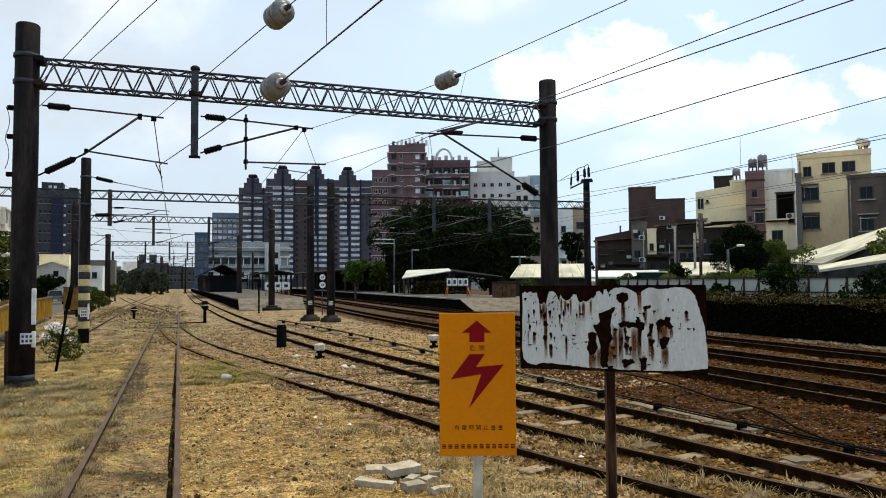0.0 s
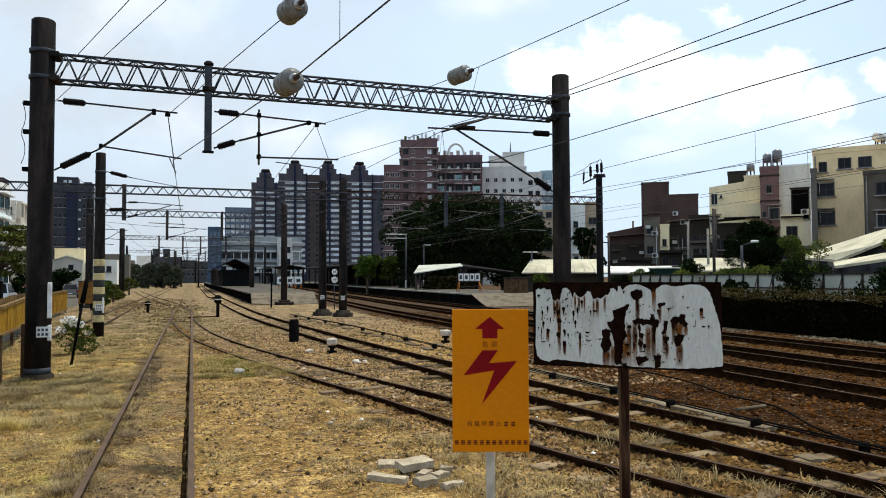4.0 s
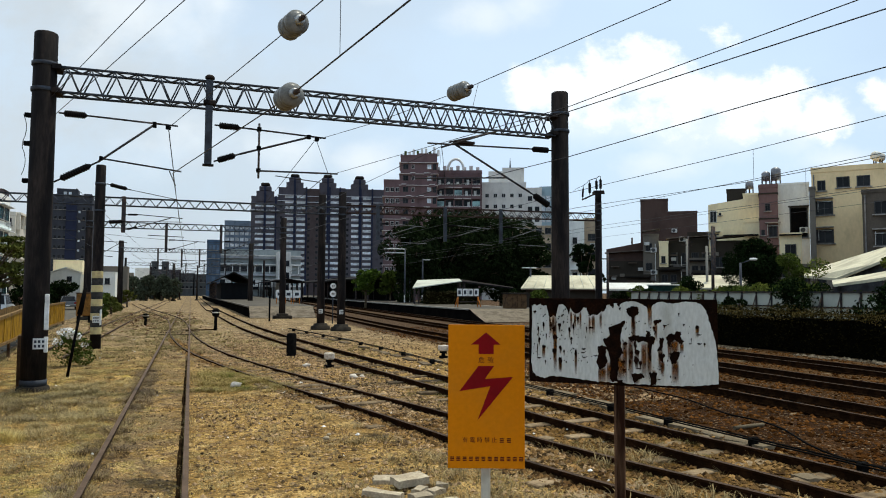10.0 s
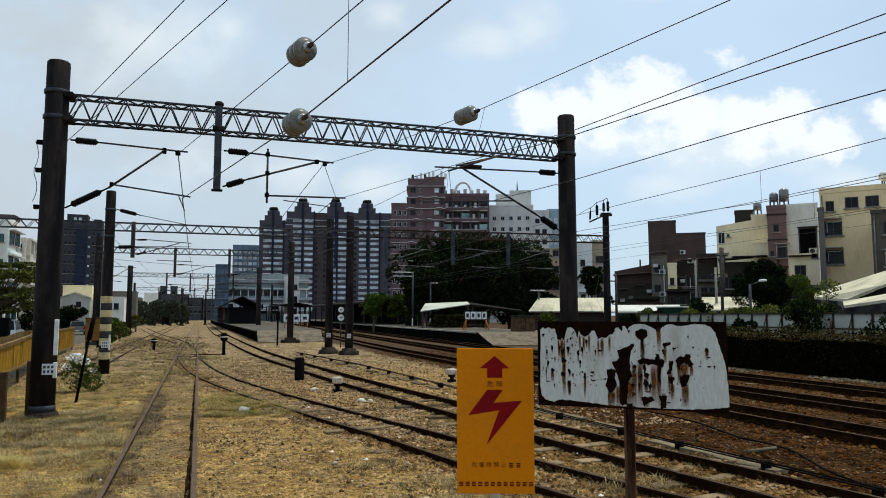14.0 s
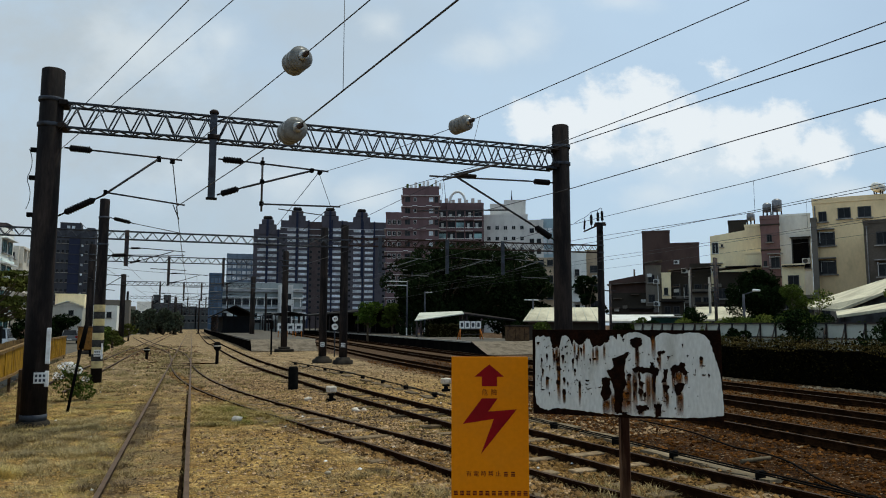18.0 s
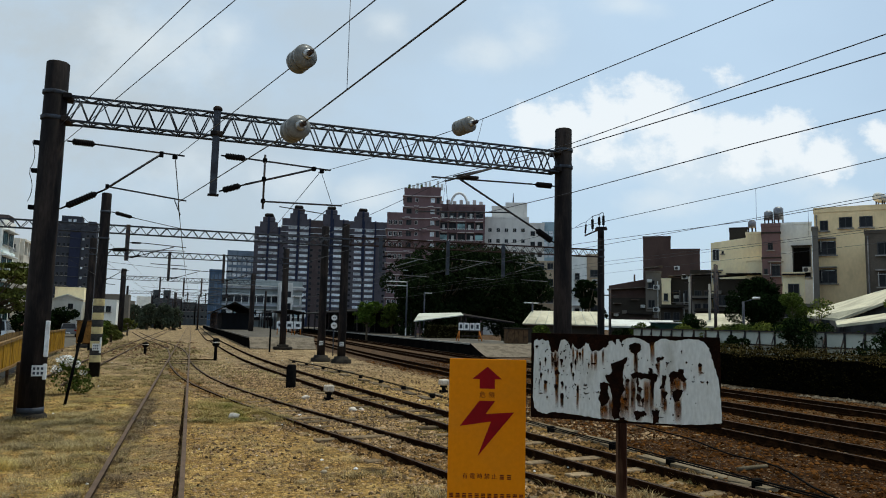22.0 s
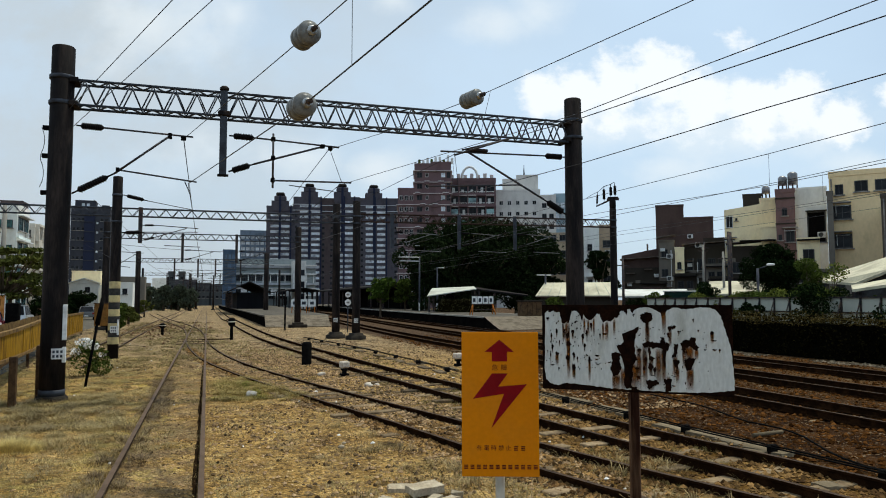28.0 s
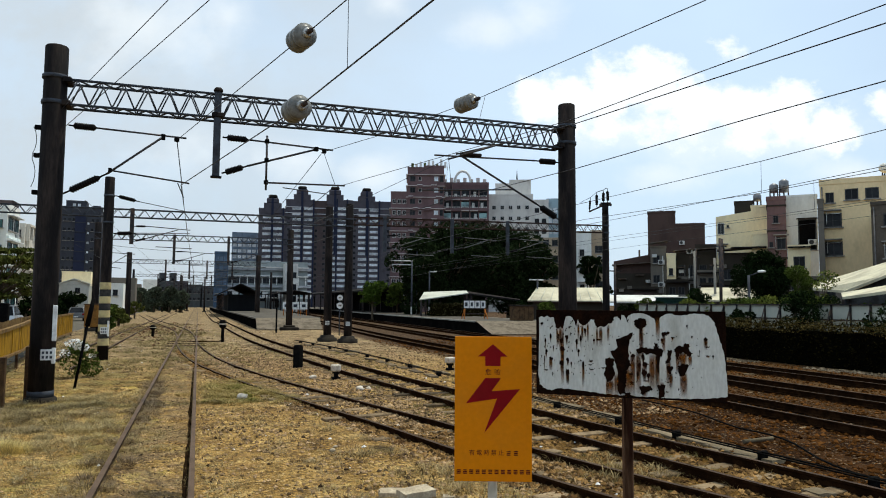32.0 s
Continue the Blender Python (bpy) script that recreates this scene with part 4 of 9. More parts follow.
# banded mast beside the siding
bp = thing("striped_mast", "round catenary mast with black and yellow bands at its foot", "catenary mast", pose(-3.42, 30.7, 0))
part("shaft", lathe([(0.2, -0.2), (0.2, 2.9), (0.18, 7.1), (0.16, 7.13)], 18), STEEL_POLE, bp, "dark weathered steel shaft")
for k in range(9):
    z = 0.55 + k * 0.27
    part("band", lathe([(0.2, z), (0.206, z + 0.002), (0.206, z + 0.01), (0.206, z + 0.258), (0.206, z + 0.266), (0.2, z + 0.268)], 18), YB_YELLOW if k % 2 == 0 else YB_BLACK, bp, "faded yellow band" if k % 2 == 0 else "black band")
part("collar", lathe([(0.205, 6.35), (0.205, 6.43)], 18), GALV, bp)
part("collar", lathe([(0.21, 5.3), (0.21, 5.37)], 18), GALV, bp)
number_plate(bp, 0.02, -0.21, 1.0, 0.24, 0.26)
part("white_strip", box(0.14, -0.19, 0.9, 0.2, -0.1, 1.5, 0.01), WHITE_PAINT, bp, "white strip")
br = thing("cantilever_bracket", "dark cantilever with long black insulators on the striped mast", "catenary bracket", group="catenary brackets")
insulator((-3.2, 30.65, 6.4), (-2.3, 30.65, 6.2), br)
rod((-2.3, 30.65, 6.2), (-0.6, 30.65, 5.9), 0.014, br, "top_tube")
insulator((-3.2, 30.65, 4.9), (-2.4, 30.65, 4.95), br)
rod((-2.4, 30.65, 4.95), (-0.4, 30.65, 5.0), 0.014, br, "steady_arm")


# paler copy of the bracket tube, with the sunlight on it in its colour
LIT_TUBE = mat("lit_grey_tube", (0.19, 0.19, 0.185), 0.5, 0.2, (0.11, 0.105, 0.10), 5, 0.2, 30, 0.05)


def plain_portal(x0, x1, y, h, z1, z0, r=0.2, bays=20, drops=(), label="", y1=None, foot=0.15, singles=False, masts=(1, 1), base=0.0, steel=None, hung=None, tubes=None):
    p = thing("catenary_portal", label or "weathered steel catenary portal with a lattice beam", "catenary portal", group="catenary portals")
    y1 = y if y1 is None else y1
    for x, yy, on in ((x0, y, masts[0]), (x1, y1, masts[1])):
        if on:
            mast(p, x, yy, h, r, foot=foot, collars=(z1, z0), z0=base - 0.2)
    lattice(p, (x0 + r, y, z1), (x1 - r, y1, z1), z1 - z0, 0.34, bays, singles, steel)
    for x in drops:
        yy = y + (y1 - y) * (x - x0) / (x1 - x0)
        part("drop_post", box(x - 0.1, yy - 0.32, 5.25, x + 0.1, yy - 0.2, z1 + 0.05, 0.01), hung or steel or DARK_STEEL, p)
        b = thing("cantilever_bracket", "small dark cantilever hung below the beam", "catenary bracket", group="catenary brackets")
        insulator((x + 0.1, yy - 0.26, 6.2), (x + 0.8, yy - 0.26, 6.22), b, 6, 0.06)
        rod((x + 0.8, yy - 0.26, 6.22), (x + 2.9, yy - 0.26, 6.1), 0.022, b, "top_tube", tubes)
        insulator((x + 0.1, yy - 0.26, 5.4), (x + 0.8, yy - 0.26, 5.6), b, 6, 0.06)
        rod((x + 0.8, yy - 0.26, 5.6), (x + 2.3, yy - 0.26, 6.1), 0.024, b, "diagonal_tube", tubes)
        rod((x + 1.2, yy - 0.3, 5.15), (x + 3.0, yy - 0.3, 5.1), 0.02, b, "steady_arm", tubes)
    return p


P2 = plain_portal(-11.9, 8.2, 41, 8.0, 7.1, 6.68, 0.235, 30, (-3.4,), singles=True, foot=0.22, label="long catenary portal with a lattice beam across the tracks")
P3 = plain_portal(8.2, 24.3, 41, 8.0, 7.25, 6.8, 0.22, 24, (10.2, 14.23, 17.7), y1=39.5, masts=(0, 1), steel=RUST_DARK, hung=GALV, tubes=LIT_TUBE, label="catenary portal of brown steel over the main lines")
mast(P2, 7.3, 42.6, 8.0, 0.235, foot=0.22, collars=(7.2,))
for m_x, m_y in ((8.2, 41), (7.3, 42.6)):
    number_plate(P2, m_x - 0.05, m_y - 0.24, 0.95, 0.24, 0.24)
P4 = plain_portal(-7.4, 7.15, 60.3, 8.3, 7.5, 7.05, 0.26, 20, (-1.9, 2.2), label="catenary portal behind the crossover")
P5 = plain_portal(-8.5, 7.6, 100, 8.6, 7.7, 7.2, 0.33, 22, (-4.1, -1.2, 1.0, 4.2), label="distant catenary portal over the tracks")
P6 = plain_portal(-11.9, 14.0, 150, 8.5, 7.6, 7.1, 0.22, 22, (-7.5, -4.5, -1.0, 2.4, 6.5), label="distant catenary portal over the tracks")
P7 = plain_portal(-10, 15.0, 205, 8.5, 7.6, 7.1, 0.22, 22, (-5, -2, 1, 4, 8), label="distant catenary portal over the tracks")
P8 = plain_portal(-11, 16.0, 260, 8.5, 7.6, 7.1, 0.24, 22, (-5, -1, 3, 8), label="far catenary portal over the tracks")
for x, y, h in ((-8.6, 76, 8.2), (-3.4, 165, 8.0), (1.4, 178, 8.2), (-2.6, 192, 7.6), (-3.9, 176, 8.6)):
    t = thing("line_mast", "dark single catenary mast with a bracket arm", "catenary mast", pose(x, y, 0), group="single masts")
    part("shaft", lathe([(0.2, -0.2), (0.17, h)], 12), STEEL_POLE, t)
    part("footing", lathe([(0.5, -0.2), (0.45, 0.25)], 8), CONCRETE_DARK, t)
    for z, ln in ((h - 1.2, 2.6), (h - 2.1, 2.4), (h - 2.6, 1.4)):
        part("arm", tube((0.1, -0.05, z), (ln, -0.05, z - 0.12), 0.03, n=6), BLACK, t)
    part("brace", tube((0.15, -0.05, h - 2.6), (2.1, -0.05, h - 1.3), 0.03, n=6), BLACK, t)
for x0, x1 in ((-7.3, -7.4), (-4.6, -4.7), (-1.2, -1.0), (2.1, 2.4), (5.6, 6.4)):
    for z in (5.15, 6.15, 6.9):
        wire((x0, 100, z), (x1, 260, z + 0.1), 0.009, sag=0.0)
for k in range(22):
    ya, yb = random.choice(((41, 60.3), (60.3, 100), (60.3, 150), (100, 150), (100, 205), (150, 205), (150, 260)))
    xa = rnd(-6.5, 6.5)
    z = random.choice((5.2, 6.1, 6.25, 7.0))
    wire((xa, ya, z), (xa + rnd(-3.4, 3.4), yb, z + rnd(-0.4, 0.7)), 0.007)
for k in range(5):
    yc = (60, 78, 100, 127, 150)[k]
    wire((-7.0 + k * 0.4, yc, 6.6 - 0.1 * k), (6.8, yc, 6.2 + 0.2 * (k % 3)), 0.014, sag=0.25)
for xa, xb, z in ((11.2, 13.0, 5.3), (12.4, 15.5, 5.9), (15.8, 19.5, 6.1), (18.9, 21.0, 5.3)):
    wire((xa, 40.8, z), (xb, 98, z + rnd(-0.3, 0.3)), 0.009, sag=0.3)
# switchgear on the far mast top: a plate on the mast, a slanting arm, and upright black fuses joined by a thin bar
sw = thing("mast_insulators", "black upright insulators on a slanting arm at the mast top", "insulator group", pose(24.3, 39.5, 0, 0, 0, -31))
part("stub_mast", tube((0, 0, 8.0), (0, 0, 8.62), 0.2, n=14), STEEL_POLE, sw)
part("crossarm", box(-0.36, -0.12, 8.52, 0.40, 0.12, 8.64, 0.01), DARK_STEEL, sw)
part("crossarm", box(-0.30, -0.2, 8.66, 0.36, 0.2, 8.72, 0.01), DARK_STEEL, sw)
part("slanting_arm", tube((-1.02, -0.02, 8.16), (-0.2, -0.02, 8.52), 0.05, n=6), DARK_STEEL, sw)
for x, z, l in ((-0.52, 8.44, 0.98), (-0.1, 8.7, 0.82), (0.16, 8.7, 0.92)):
    insulator((x, -0.04, z), (x - 0.01, -0.04, z + l), sw, 7, 0.1)
insulator((-0.98, -0.02, 8.2), (-0.92, -0.02, 9.06), sw, 6, 0.07)
part("bus_bar", bent_tube([(-0.55, -0.04, 9.4), (-0.3, -0.04, 9.48), (-0.1, -0.04, 9.54), (0.08, -0.04, 9.66), (0.17, -0.04, 9.6)], 0.022), TUBE, sw)
part("jumper", bent_tube([(-1.6, 0.2, 8.75), (-1.25, 0.1, 8.95), (-0.92, -0.02, 9.08), (-0.7, -0.03, 9.25), (-0.54, -0.04, 9.42)], 0.014), BLACK, sw)
ins2 = thing("mast_insulators", "black upright insulator on the portal beam", "insulator group")
insulator((21.9, 39.7, 7.25), (21.98, 39.7, 8.25), ins2, 6, 0.075)

t = thing("mast_footing", "weathered concrete footing of the mast by the ramp", "footing", pose(7.15, 60.15, 0))
part("footing_block", box(-0.75, -0.5, -0.1, 0.75, 0.35, 0.26, 0.06), CONCRETE_DARK, t)
part("footing_step", box(-0.45, -0.38, 0.262, 0.45, 0.25, 0.42, 0.05), CONCRETE_DARK, t)

# ---- signs in front ----
def plate_shape(points, y0, y1, bm=None):
    """A flat shape cut from plate: an outline of (x, z), from y0 back to y1."""
    bm = bm or bmesh.new()
    a = [bm.verts.new((x, y0, z)) for x, z in points]
    b = [bm.verts.new((x, y1, z)) for x, z in points]
    bm.faces.new(a)
    bm.faces.new(b[::-1])
    n = len(points)
    for k in range(n):
        bm.faces.new((a[k], b[k], b[(k + 1) % n], a[(k + 1) % n]))
    bmesh.ops.recalc_face_normals(bm, faces=bm.faces[:])
    return bm


def lettering(chars, size, x, z, y, parent, material):
    cu = bpy.data.curves.new("lettering", "FONT")
    cu.body, cu.size, cu.align_x, cu.align_y, cu.extrude = chars, size, "CENTER", "CENTER", 0.0008
    ob = new("lettering", cu)
    deps = bpy.context.evaluated_depsgraph_get()
    me = bpy.data.meshes.new_from_object(ob.evaluated_get(deps))
    bpy.data.objects.remove(ob)
    bpy.data.curves.remove(cu)
    me.materials.clear()
    me.materials.append(material)
    if not me.vertices:
        return None
    return shared("lettering", me, parent, pose(x, y, z, 90, 0, 0))


ys = thing("warning_sign", "orange-yellow high-voltage warning board with red arrow and lightning bolt", "sign", pose(2.156, 5.112, 0, 0, 0, -20.2))
YW, YZ0, YZ1 = 0.292, 0.905, 1.99
board = part("board", box(-YW, -0.006, YZ0, YW, 0.006, YZ1, 0.002), YELLOW_SIGN, ys, "orange-yellow enamelled board")
YH = YZ1 - YZ0


def on_board(u, v):
    return (-YW + 2 * YW * u, YZ1 - YH * v)


part("arrow", plate_shape([on_board(*p) for p in ((0.495, 0.053), (0.685, 0.139), (0.594, 0.139), (0.594, 0.205), (0.396, 0.205), (0.396, 0.139), (0.298, 0.139))], -0.0085, -0.0062), RED_PAINT, board, "dark red arrow")
part("lightning_bolt", plate_shape([on_board(*p) for p in ((0.396, 0.289), (0.60, 0.289), (0.477, 0.38), (0.848, 0.364), (0.384, 0.668), (0.55, 0.43), (0.147, 0.465))], -0.0085, -0.0062), RED_PAINT, board, "dark red lightning bolt")
for u, ch in ((0.435, "\u5371"), (0.555, "\u96aa")):
    x, z = on_board(u, 0.25)
    lettering(ch, 0.05, x, z, -0.0066, board, MAROON_TXT)
for k, ch in enumerate("\u6709\u96fb\u6642\u7981\u6b62"):
    x, z = on_board(0.225 + 0.0945 * k, 0.806)
    lettering(ch, 0.044, x, z, -0.0066, board, MAROON_TXT)
for u in (0.70, 0.793):
    x, z = on_board(u, 0.806)
    for d in (-0.013, 0.0, 0.013):
        part("text_bar", box(x - 0.015, -0.008, z + d - 0.004, x + 0.015, -0.0062, z + d + 0.004), MAROON_TXT, board)
for k in range(12):
    x, z = on_board(0.055 + 0.0815 * k, 0.934)
    for d in (-0.012, 0.0, 0.012):
        part("text_bar", box(x - 0.015, -0.008, z + d - 0.004, x + 0.015, -0.0062, z + d + 0.004), MAROON_TXT, board)
part("post", tube((-0.002, 0.045, -0.25), (-0.002, 0.045, 1.85), 0.036, n=14), WHITE_POST, ys, "cream painted steel pipe")

rs = thing("rusty_sign", "white enamelled sign board eaten by brown rust on a rusty post", "sign", pose(2.53, 3.87, 1.935, 0, 0, -39.6))
RW, RH = 0.572, 0.268


def ragged(points, amp=0.006, sub=5, seed=0):
    rng = random.Random(seed)
    out = []
    for k, p in enumerate(points):
        q = points[(k + 1) % len(points)]
        for s in range(sub):
            t = s / sub
            out.append((p[0] + (q[0] - p[0]) * t + rng.uniform(-amp, amp), p[1] + (q[1] - p[1]) * t + rng.uniform(-amp, amp)))
    return out


part("plate", box(-RW, -0.004, -RH, RW, 0.004, RH, 0.002), RUST, rs, "rust-brown steel plate")
# the enamel that is left, its flaked spots and the stains below them; u across, v down the board, in thousandths
def on_plate(u, v):
    return (-RW + 2 * RW * u / 1000, RH - 2 * RH * v / 1000)


# the same by a sketch of the board, in its own units, with the sagging lower edge squared off
def sketch(cx, cy):
    u = (cx - 62) * 1.002
    return (u, (cy - 45) / (0.462 + 0.000038 * u))


white = [sketch(*p) for p in ((75, 400), (85, 455), (105, 478), (150, 487), (190, 478), (240, 478), (310, 490), (380, 497), (445, 505), (500, 508), (560, 510), (640, 516), (720, 522), (800, 524), (880, 524), (960, 522), (1030, 515), (1062, 510),
                              (1060, 420), (1052, 300), (1036, 225), (1018, 160), (1005, 105), (985, 78), (955, 62), (905, 55), (870, 66), (820, 70), (780, 58), (745, 72), (732, 88), (718, 128), (705, 88), (672, 68), (640, 58), (600, 60), (572, 72), (560, 95))]
white += [sketch(*p) for p in ((548, 66), (535, 72), (528, 100), (512, 78), (496, 80), (490, 100), (470, 112), (455, 128), (440, 140), (425, 130), (405, 145), (392, 128), (385, 98), (370, 95), (358, 112), (340, 128), (322, 128), (306, 118), (295, 96), (288, 140),
                               (278, 108), (265, 84), (248, 76), (232, 80), (222, 120), (214, 148), (200, 138), (190, 150), (176, 148), (168, 110), (160, 84), (140, 88), (124, 78), (108, 86), (95, 78), (80, 90))]
SIGN_WHITE = mat("chalky_white_enamel", (0.50, 0.515, 0.495), 0.5, 0, (0.36, 0.36, 0.325), 9, 0.14, 70, 0.08, stretch=(1, 1, 0.35), low=0.5, high=0.75, spec=0.35)
part("enamel", plate_shape(ragged([on_plate(*p) for p in white], 0.003, 4, 3), -0.0062, -0.0042), SIGN_WHITE, rs, "chalky white enamel")
FL = [(592, 295, 12, 9), (645, 300, 8, 25), (655, 340, 15, 14), (625, 345, 10, 12), (650, 385, 17, 17), (670, 400, 8, 14), (585, 440, 11, 5), (615, 395, 8, 12), (580, 395, 13, 8), (205, 215, 10, 18), (235, 195, 9, 14), (210, 260, 16, 13), (313, 200, 6, 17),
      (290, 220, 7, 18), (145, 190, 7, 13), (120, 275, 7, 13), (240, 320, 9, 11), (205, 340, 11, 15), (240, 390, 11, 22), (325, 350, 6, 26), (155, 395, 4, 7), (258, 175, 5, 5), (115, 215, 5, 17), (145, 315, 11, 12)]
FL += [(960, 200, 9, 11), (893, 185, 6, 4), (796, 192, 7, 6), (300, 270, 6, 12), (410, 205, 19, 3), (385, 210, 5, 9), (260, 340, 5, 9), (338, 155, 8, 13), (368, 325, 13, 3), (364, 345, 11, 2), (370, 371, 13, 2), (95, 118, 9, 5), (120, 376, 13, 2),
       (742, 205, 8, 8), (110, 320, 3, 24), (160, 250, 4, 9), (188, 190, 5, 16), (870, 125, 4, 6), (770, 435, 9, 2), (660, 430, 20, 2), (765, 488, 12, 2), (970, 290, 14, 3), (995, 292, 5, 6), (925, 290, 8, 2), (930, 265, 2, 10), (970, 240, 14, 2), (432, 362, 10, 2)]
PATCHES = ([(505, 205), (595, 166), (572, 215), (568, 300), (582, 345), (560, 375), (553, 440), (548, 500), (520, 508), (506, 470), (516, 420), (500, 330), (470, 272), (510, 255)], [(445, 315), (470, 303), (495, 315), (488, 360), (500, 395), (478, 430), (455, 442), (438, 400), (450, 350)],
           [(600, 98), (630, 84), (660, 88), (664, 122), (642, 146), (636, 200), (628, 148), (606, 134)], [(610, 260), (640, 245), (700, 256), (705, 222), (722, 226), (720, 248), (748, 256), (745, 280), (730, 310), (722, 390), (712, 330), (712, 285), (690, 280), (660, 286), (640, 275), (620, 285)],
           [(803, 255), (825, 235), (850, 236), (855, 222), (880, 226), (878, 262), (897, 275), (880, 300), (850, 270), (830, 285), (820, 312), (808, 285)], [(822, 345), (850, 335), (878, 340), (865, 365), (855, 400), (835, 404), (822, 375)], [(740, 165), (780, 158), (778, 172), (760, 182), (745, 190)],
           [(770, 258), (792, 262), (780, 330), (755, 335), (770, 300)], [(765, 345), (798, 350), (785, 400), (770, 375)], [(718, 452), (755, 452), (750, 521), (722, 521)], [(625, 458), (680, 458), (690, 480), (660, 490), (640, 512), (628, 490)], [(545, 498), (575, 495), (578, 514), (548, 512)],
           [(490, 90), (470, 92), (466, 120), (485, 112)], [(556, 96), (572, 94), (566, 108)])
for k, (cx, cy, w, h) in enumerate(FL):
    rng = random.Random(k)
    pts = [on_plate(*sketch(cx + w * math.cos(a) * rng.uniform(0.7, 1.3), cy + h * math.sin(a) * rng.uniform(0.6, 1.25))) for a in [2 * math.pi * j / 11 for j in range(11)]]
    part("rust_spot", plate_shape(ragged(pts[::-1], 0.0014, 2, k), -0.0079, -0.0065), RUST, rs)
for k, b in enumerate(PATCHES):
    part("rust_spot", plate_shape(ragged([on_plate(*sketch(*p)) for p in b], 0.0042, 6, 40 + k), -0.0079, -0.0065), RUST, rs)
def streak_mat():
    """Rust run down over enamel: dense at the top, thinning out downwards and to the sides."""
    m = mat("rust_run", (0.19, 0.068, 0.013), 0.9, 0, (0.040, 0.014, 0.006), 26, 0.3, 90, 0.0)
    n, l = m.node_tree.nodes, m.node_tree.links
    co = n.new("ShaderNodeTexCoord")
    sep = n.new("ShaderNodeSeparateXYZ")
    l.new(co.outputs["Generated"], sep.inputs[0])

    def calc(op, a, c):
        k = n.new("ShaderNodeMath")
        k.operation, k.use_clamp = op, True
        for j, v in enumerate((a, c)):
            if isinstance(v, (int, float)):
                k.inputs[j].default_value = v
            else:
                l.new(v, k.inputs[j])
        return k.outputs[0]

    off = n.new("ShaderNodeMath")
    off.operation = "ABSOLUTE"
    mid = n.new("ShaderNodeMath")
    mid.operation = "SUBTRACT"
    l.new(sep.outputs["X"], mid.inputs[0])
    mid.inputs[1].default_value = 0.5
    l.new(mid.outputs[0], off.inputs[0])
    side = calc("SUBTRACT", 1.0, calc("MULTIPLY", off.outputs[0], 2.0))
    mp = n.new("ShaderNodeMapping")
    mp.inputs["Scale"].default_value = (1, 1, 0.18)
    geo = n.new("ShaderNodeNewGeometry")
    l.new(geo.outputs["Position"], mp.inputs["Vector"])
    no = n.new("ShaderNodeTexNoise")
    no.inputs["Scale"].default_value, no.inputs["Detail"].default_value = 90, 4
    l.new(mp.outputs[0], no.inputs["Vector"])
    a = calc("MULTIPLY", calc("MULTIPLY", side, 1.7), calc("MULTIPLY", sep.outputs["Z"], 1.5))
    a = calc("MULTIPLY", a, calc("MULTIPLY", no.outputs["Fac"], 1.7))
    a = calc("MULTIPLY", a, calc("MULTIPLY", calc("SUBTRACT", 1.0, sep.outputs["Z"]), 3.5))
    l.new(calc("MULTIPLY", a, 0.85), n["Principled BSDF"].inputs["Alpha"])
    return m


RUST_RUN = streak_mat()
# runs of rust below the flaked places: sketch units, middle, half width, top and bottom
RUNS = ((472, 26, 425, 512), (505, 20, 400, 512), (455, 12, 430, 510), (540, 20, 380, 512), (200, 14, 140, 235), (182, 8, 150, 225), (214, 7, 150, 300), (300, 9, 120, 190), (322, 9, 130, 190), (422, 14, 138, 215), (402, 8, 146, 215), (462, 10, 128, 190), (352, 8, 118, 190),
        (636, 16, 130, 260), (716, 18, 270, 430), (845, 34, 265, 350), (820, 14, 280, 360), (882, 14, 290, 330), (848, 26, 385, 520), (775, 18, 310, 420), (620, 20, 270, 440), (690, 22, 290, 430), (740, 14, 440, 520), (650, 24, 470, 518), (590, 20, 290, 470))
RUNS += ((238, 14, 380, 430), (325, 10, 330, 430), (145, 14, 310, 360), (210, 14, 260, 400), (722, 16, 80, 170), (960, 14, 195, 240), (565, 30, 360, 515), (785, 14, 390, 450), (752, 12, 180, 250))
for cx, w, top, low in RUNS:
    low = max(low, min(522, top + 1.45 * (low - top)))
    x0, z0 = on_plate(*sketch(cx - 0.8 * w, low))
    x1, z1 = on_plate(*sketch(cx + 0.8 * w, top - 0.06 * (low - top)))
    part("rust_streak", box(x0, -0.0064, z0, x1, -0.0063, z1), RUST_RUN, rs, "orange-brown rust run")
for cx, cy, w, h in FL:
    x0, z0 = on_plate(*sketch(cx - 0.7 * w, min(522, cy + h * 3.2)))
    x1, z1 = on_plate(*sketch(cx + 0.7 * w, cy - h * 0.8))
    part("rust_streak", box(x0, -0.00645, z0, x1, -0.00635, z1), RUST_RUN, rs, "orange-brown rust run")
rng = random.Random(7)
bm = bmesh.new()
for k in range(230):
    u, v = (rng.gauss(170, 110), rng.uniform(120, 760)) if k < 130 else (rng.gauss(640, 110), rng.uniform(250, 940))
    w, h = rng.uniform(1.0, 4), rng.uniform(2, 14)
    if not 20 < u < 960:
        continue
    pts = [on_plate(u + w * math.cos(a) * rng.uniform(0.6, 1.4), v - h * math.sin(a) * rng.uniform(0.6, 1.4)) for a in [2 * math.pi * j / 7 for j in range(7)]]
    plate_shape(pts, -0.0084, -0.0066, bm)
tagged(part("rust_speckle", bm, RUST, rs, "fine dark rust specks"), kind="stuff")
part("post", box(-0.034, 0.006, -2.2, 0.025, 0.05, -0.02, 0.004), RUST_POST, rs, "rusty steel channel post")
part("post_flange", box(-0.034, -0.03, -2.2, -0.022, 0.006, -0.27, 0.002), RUST_POST, rs)
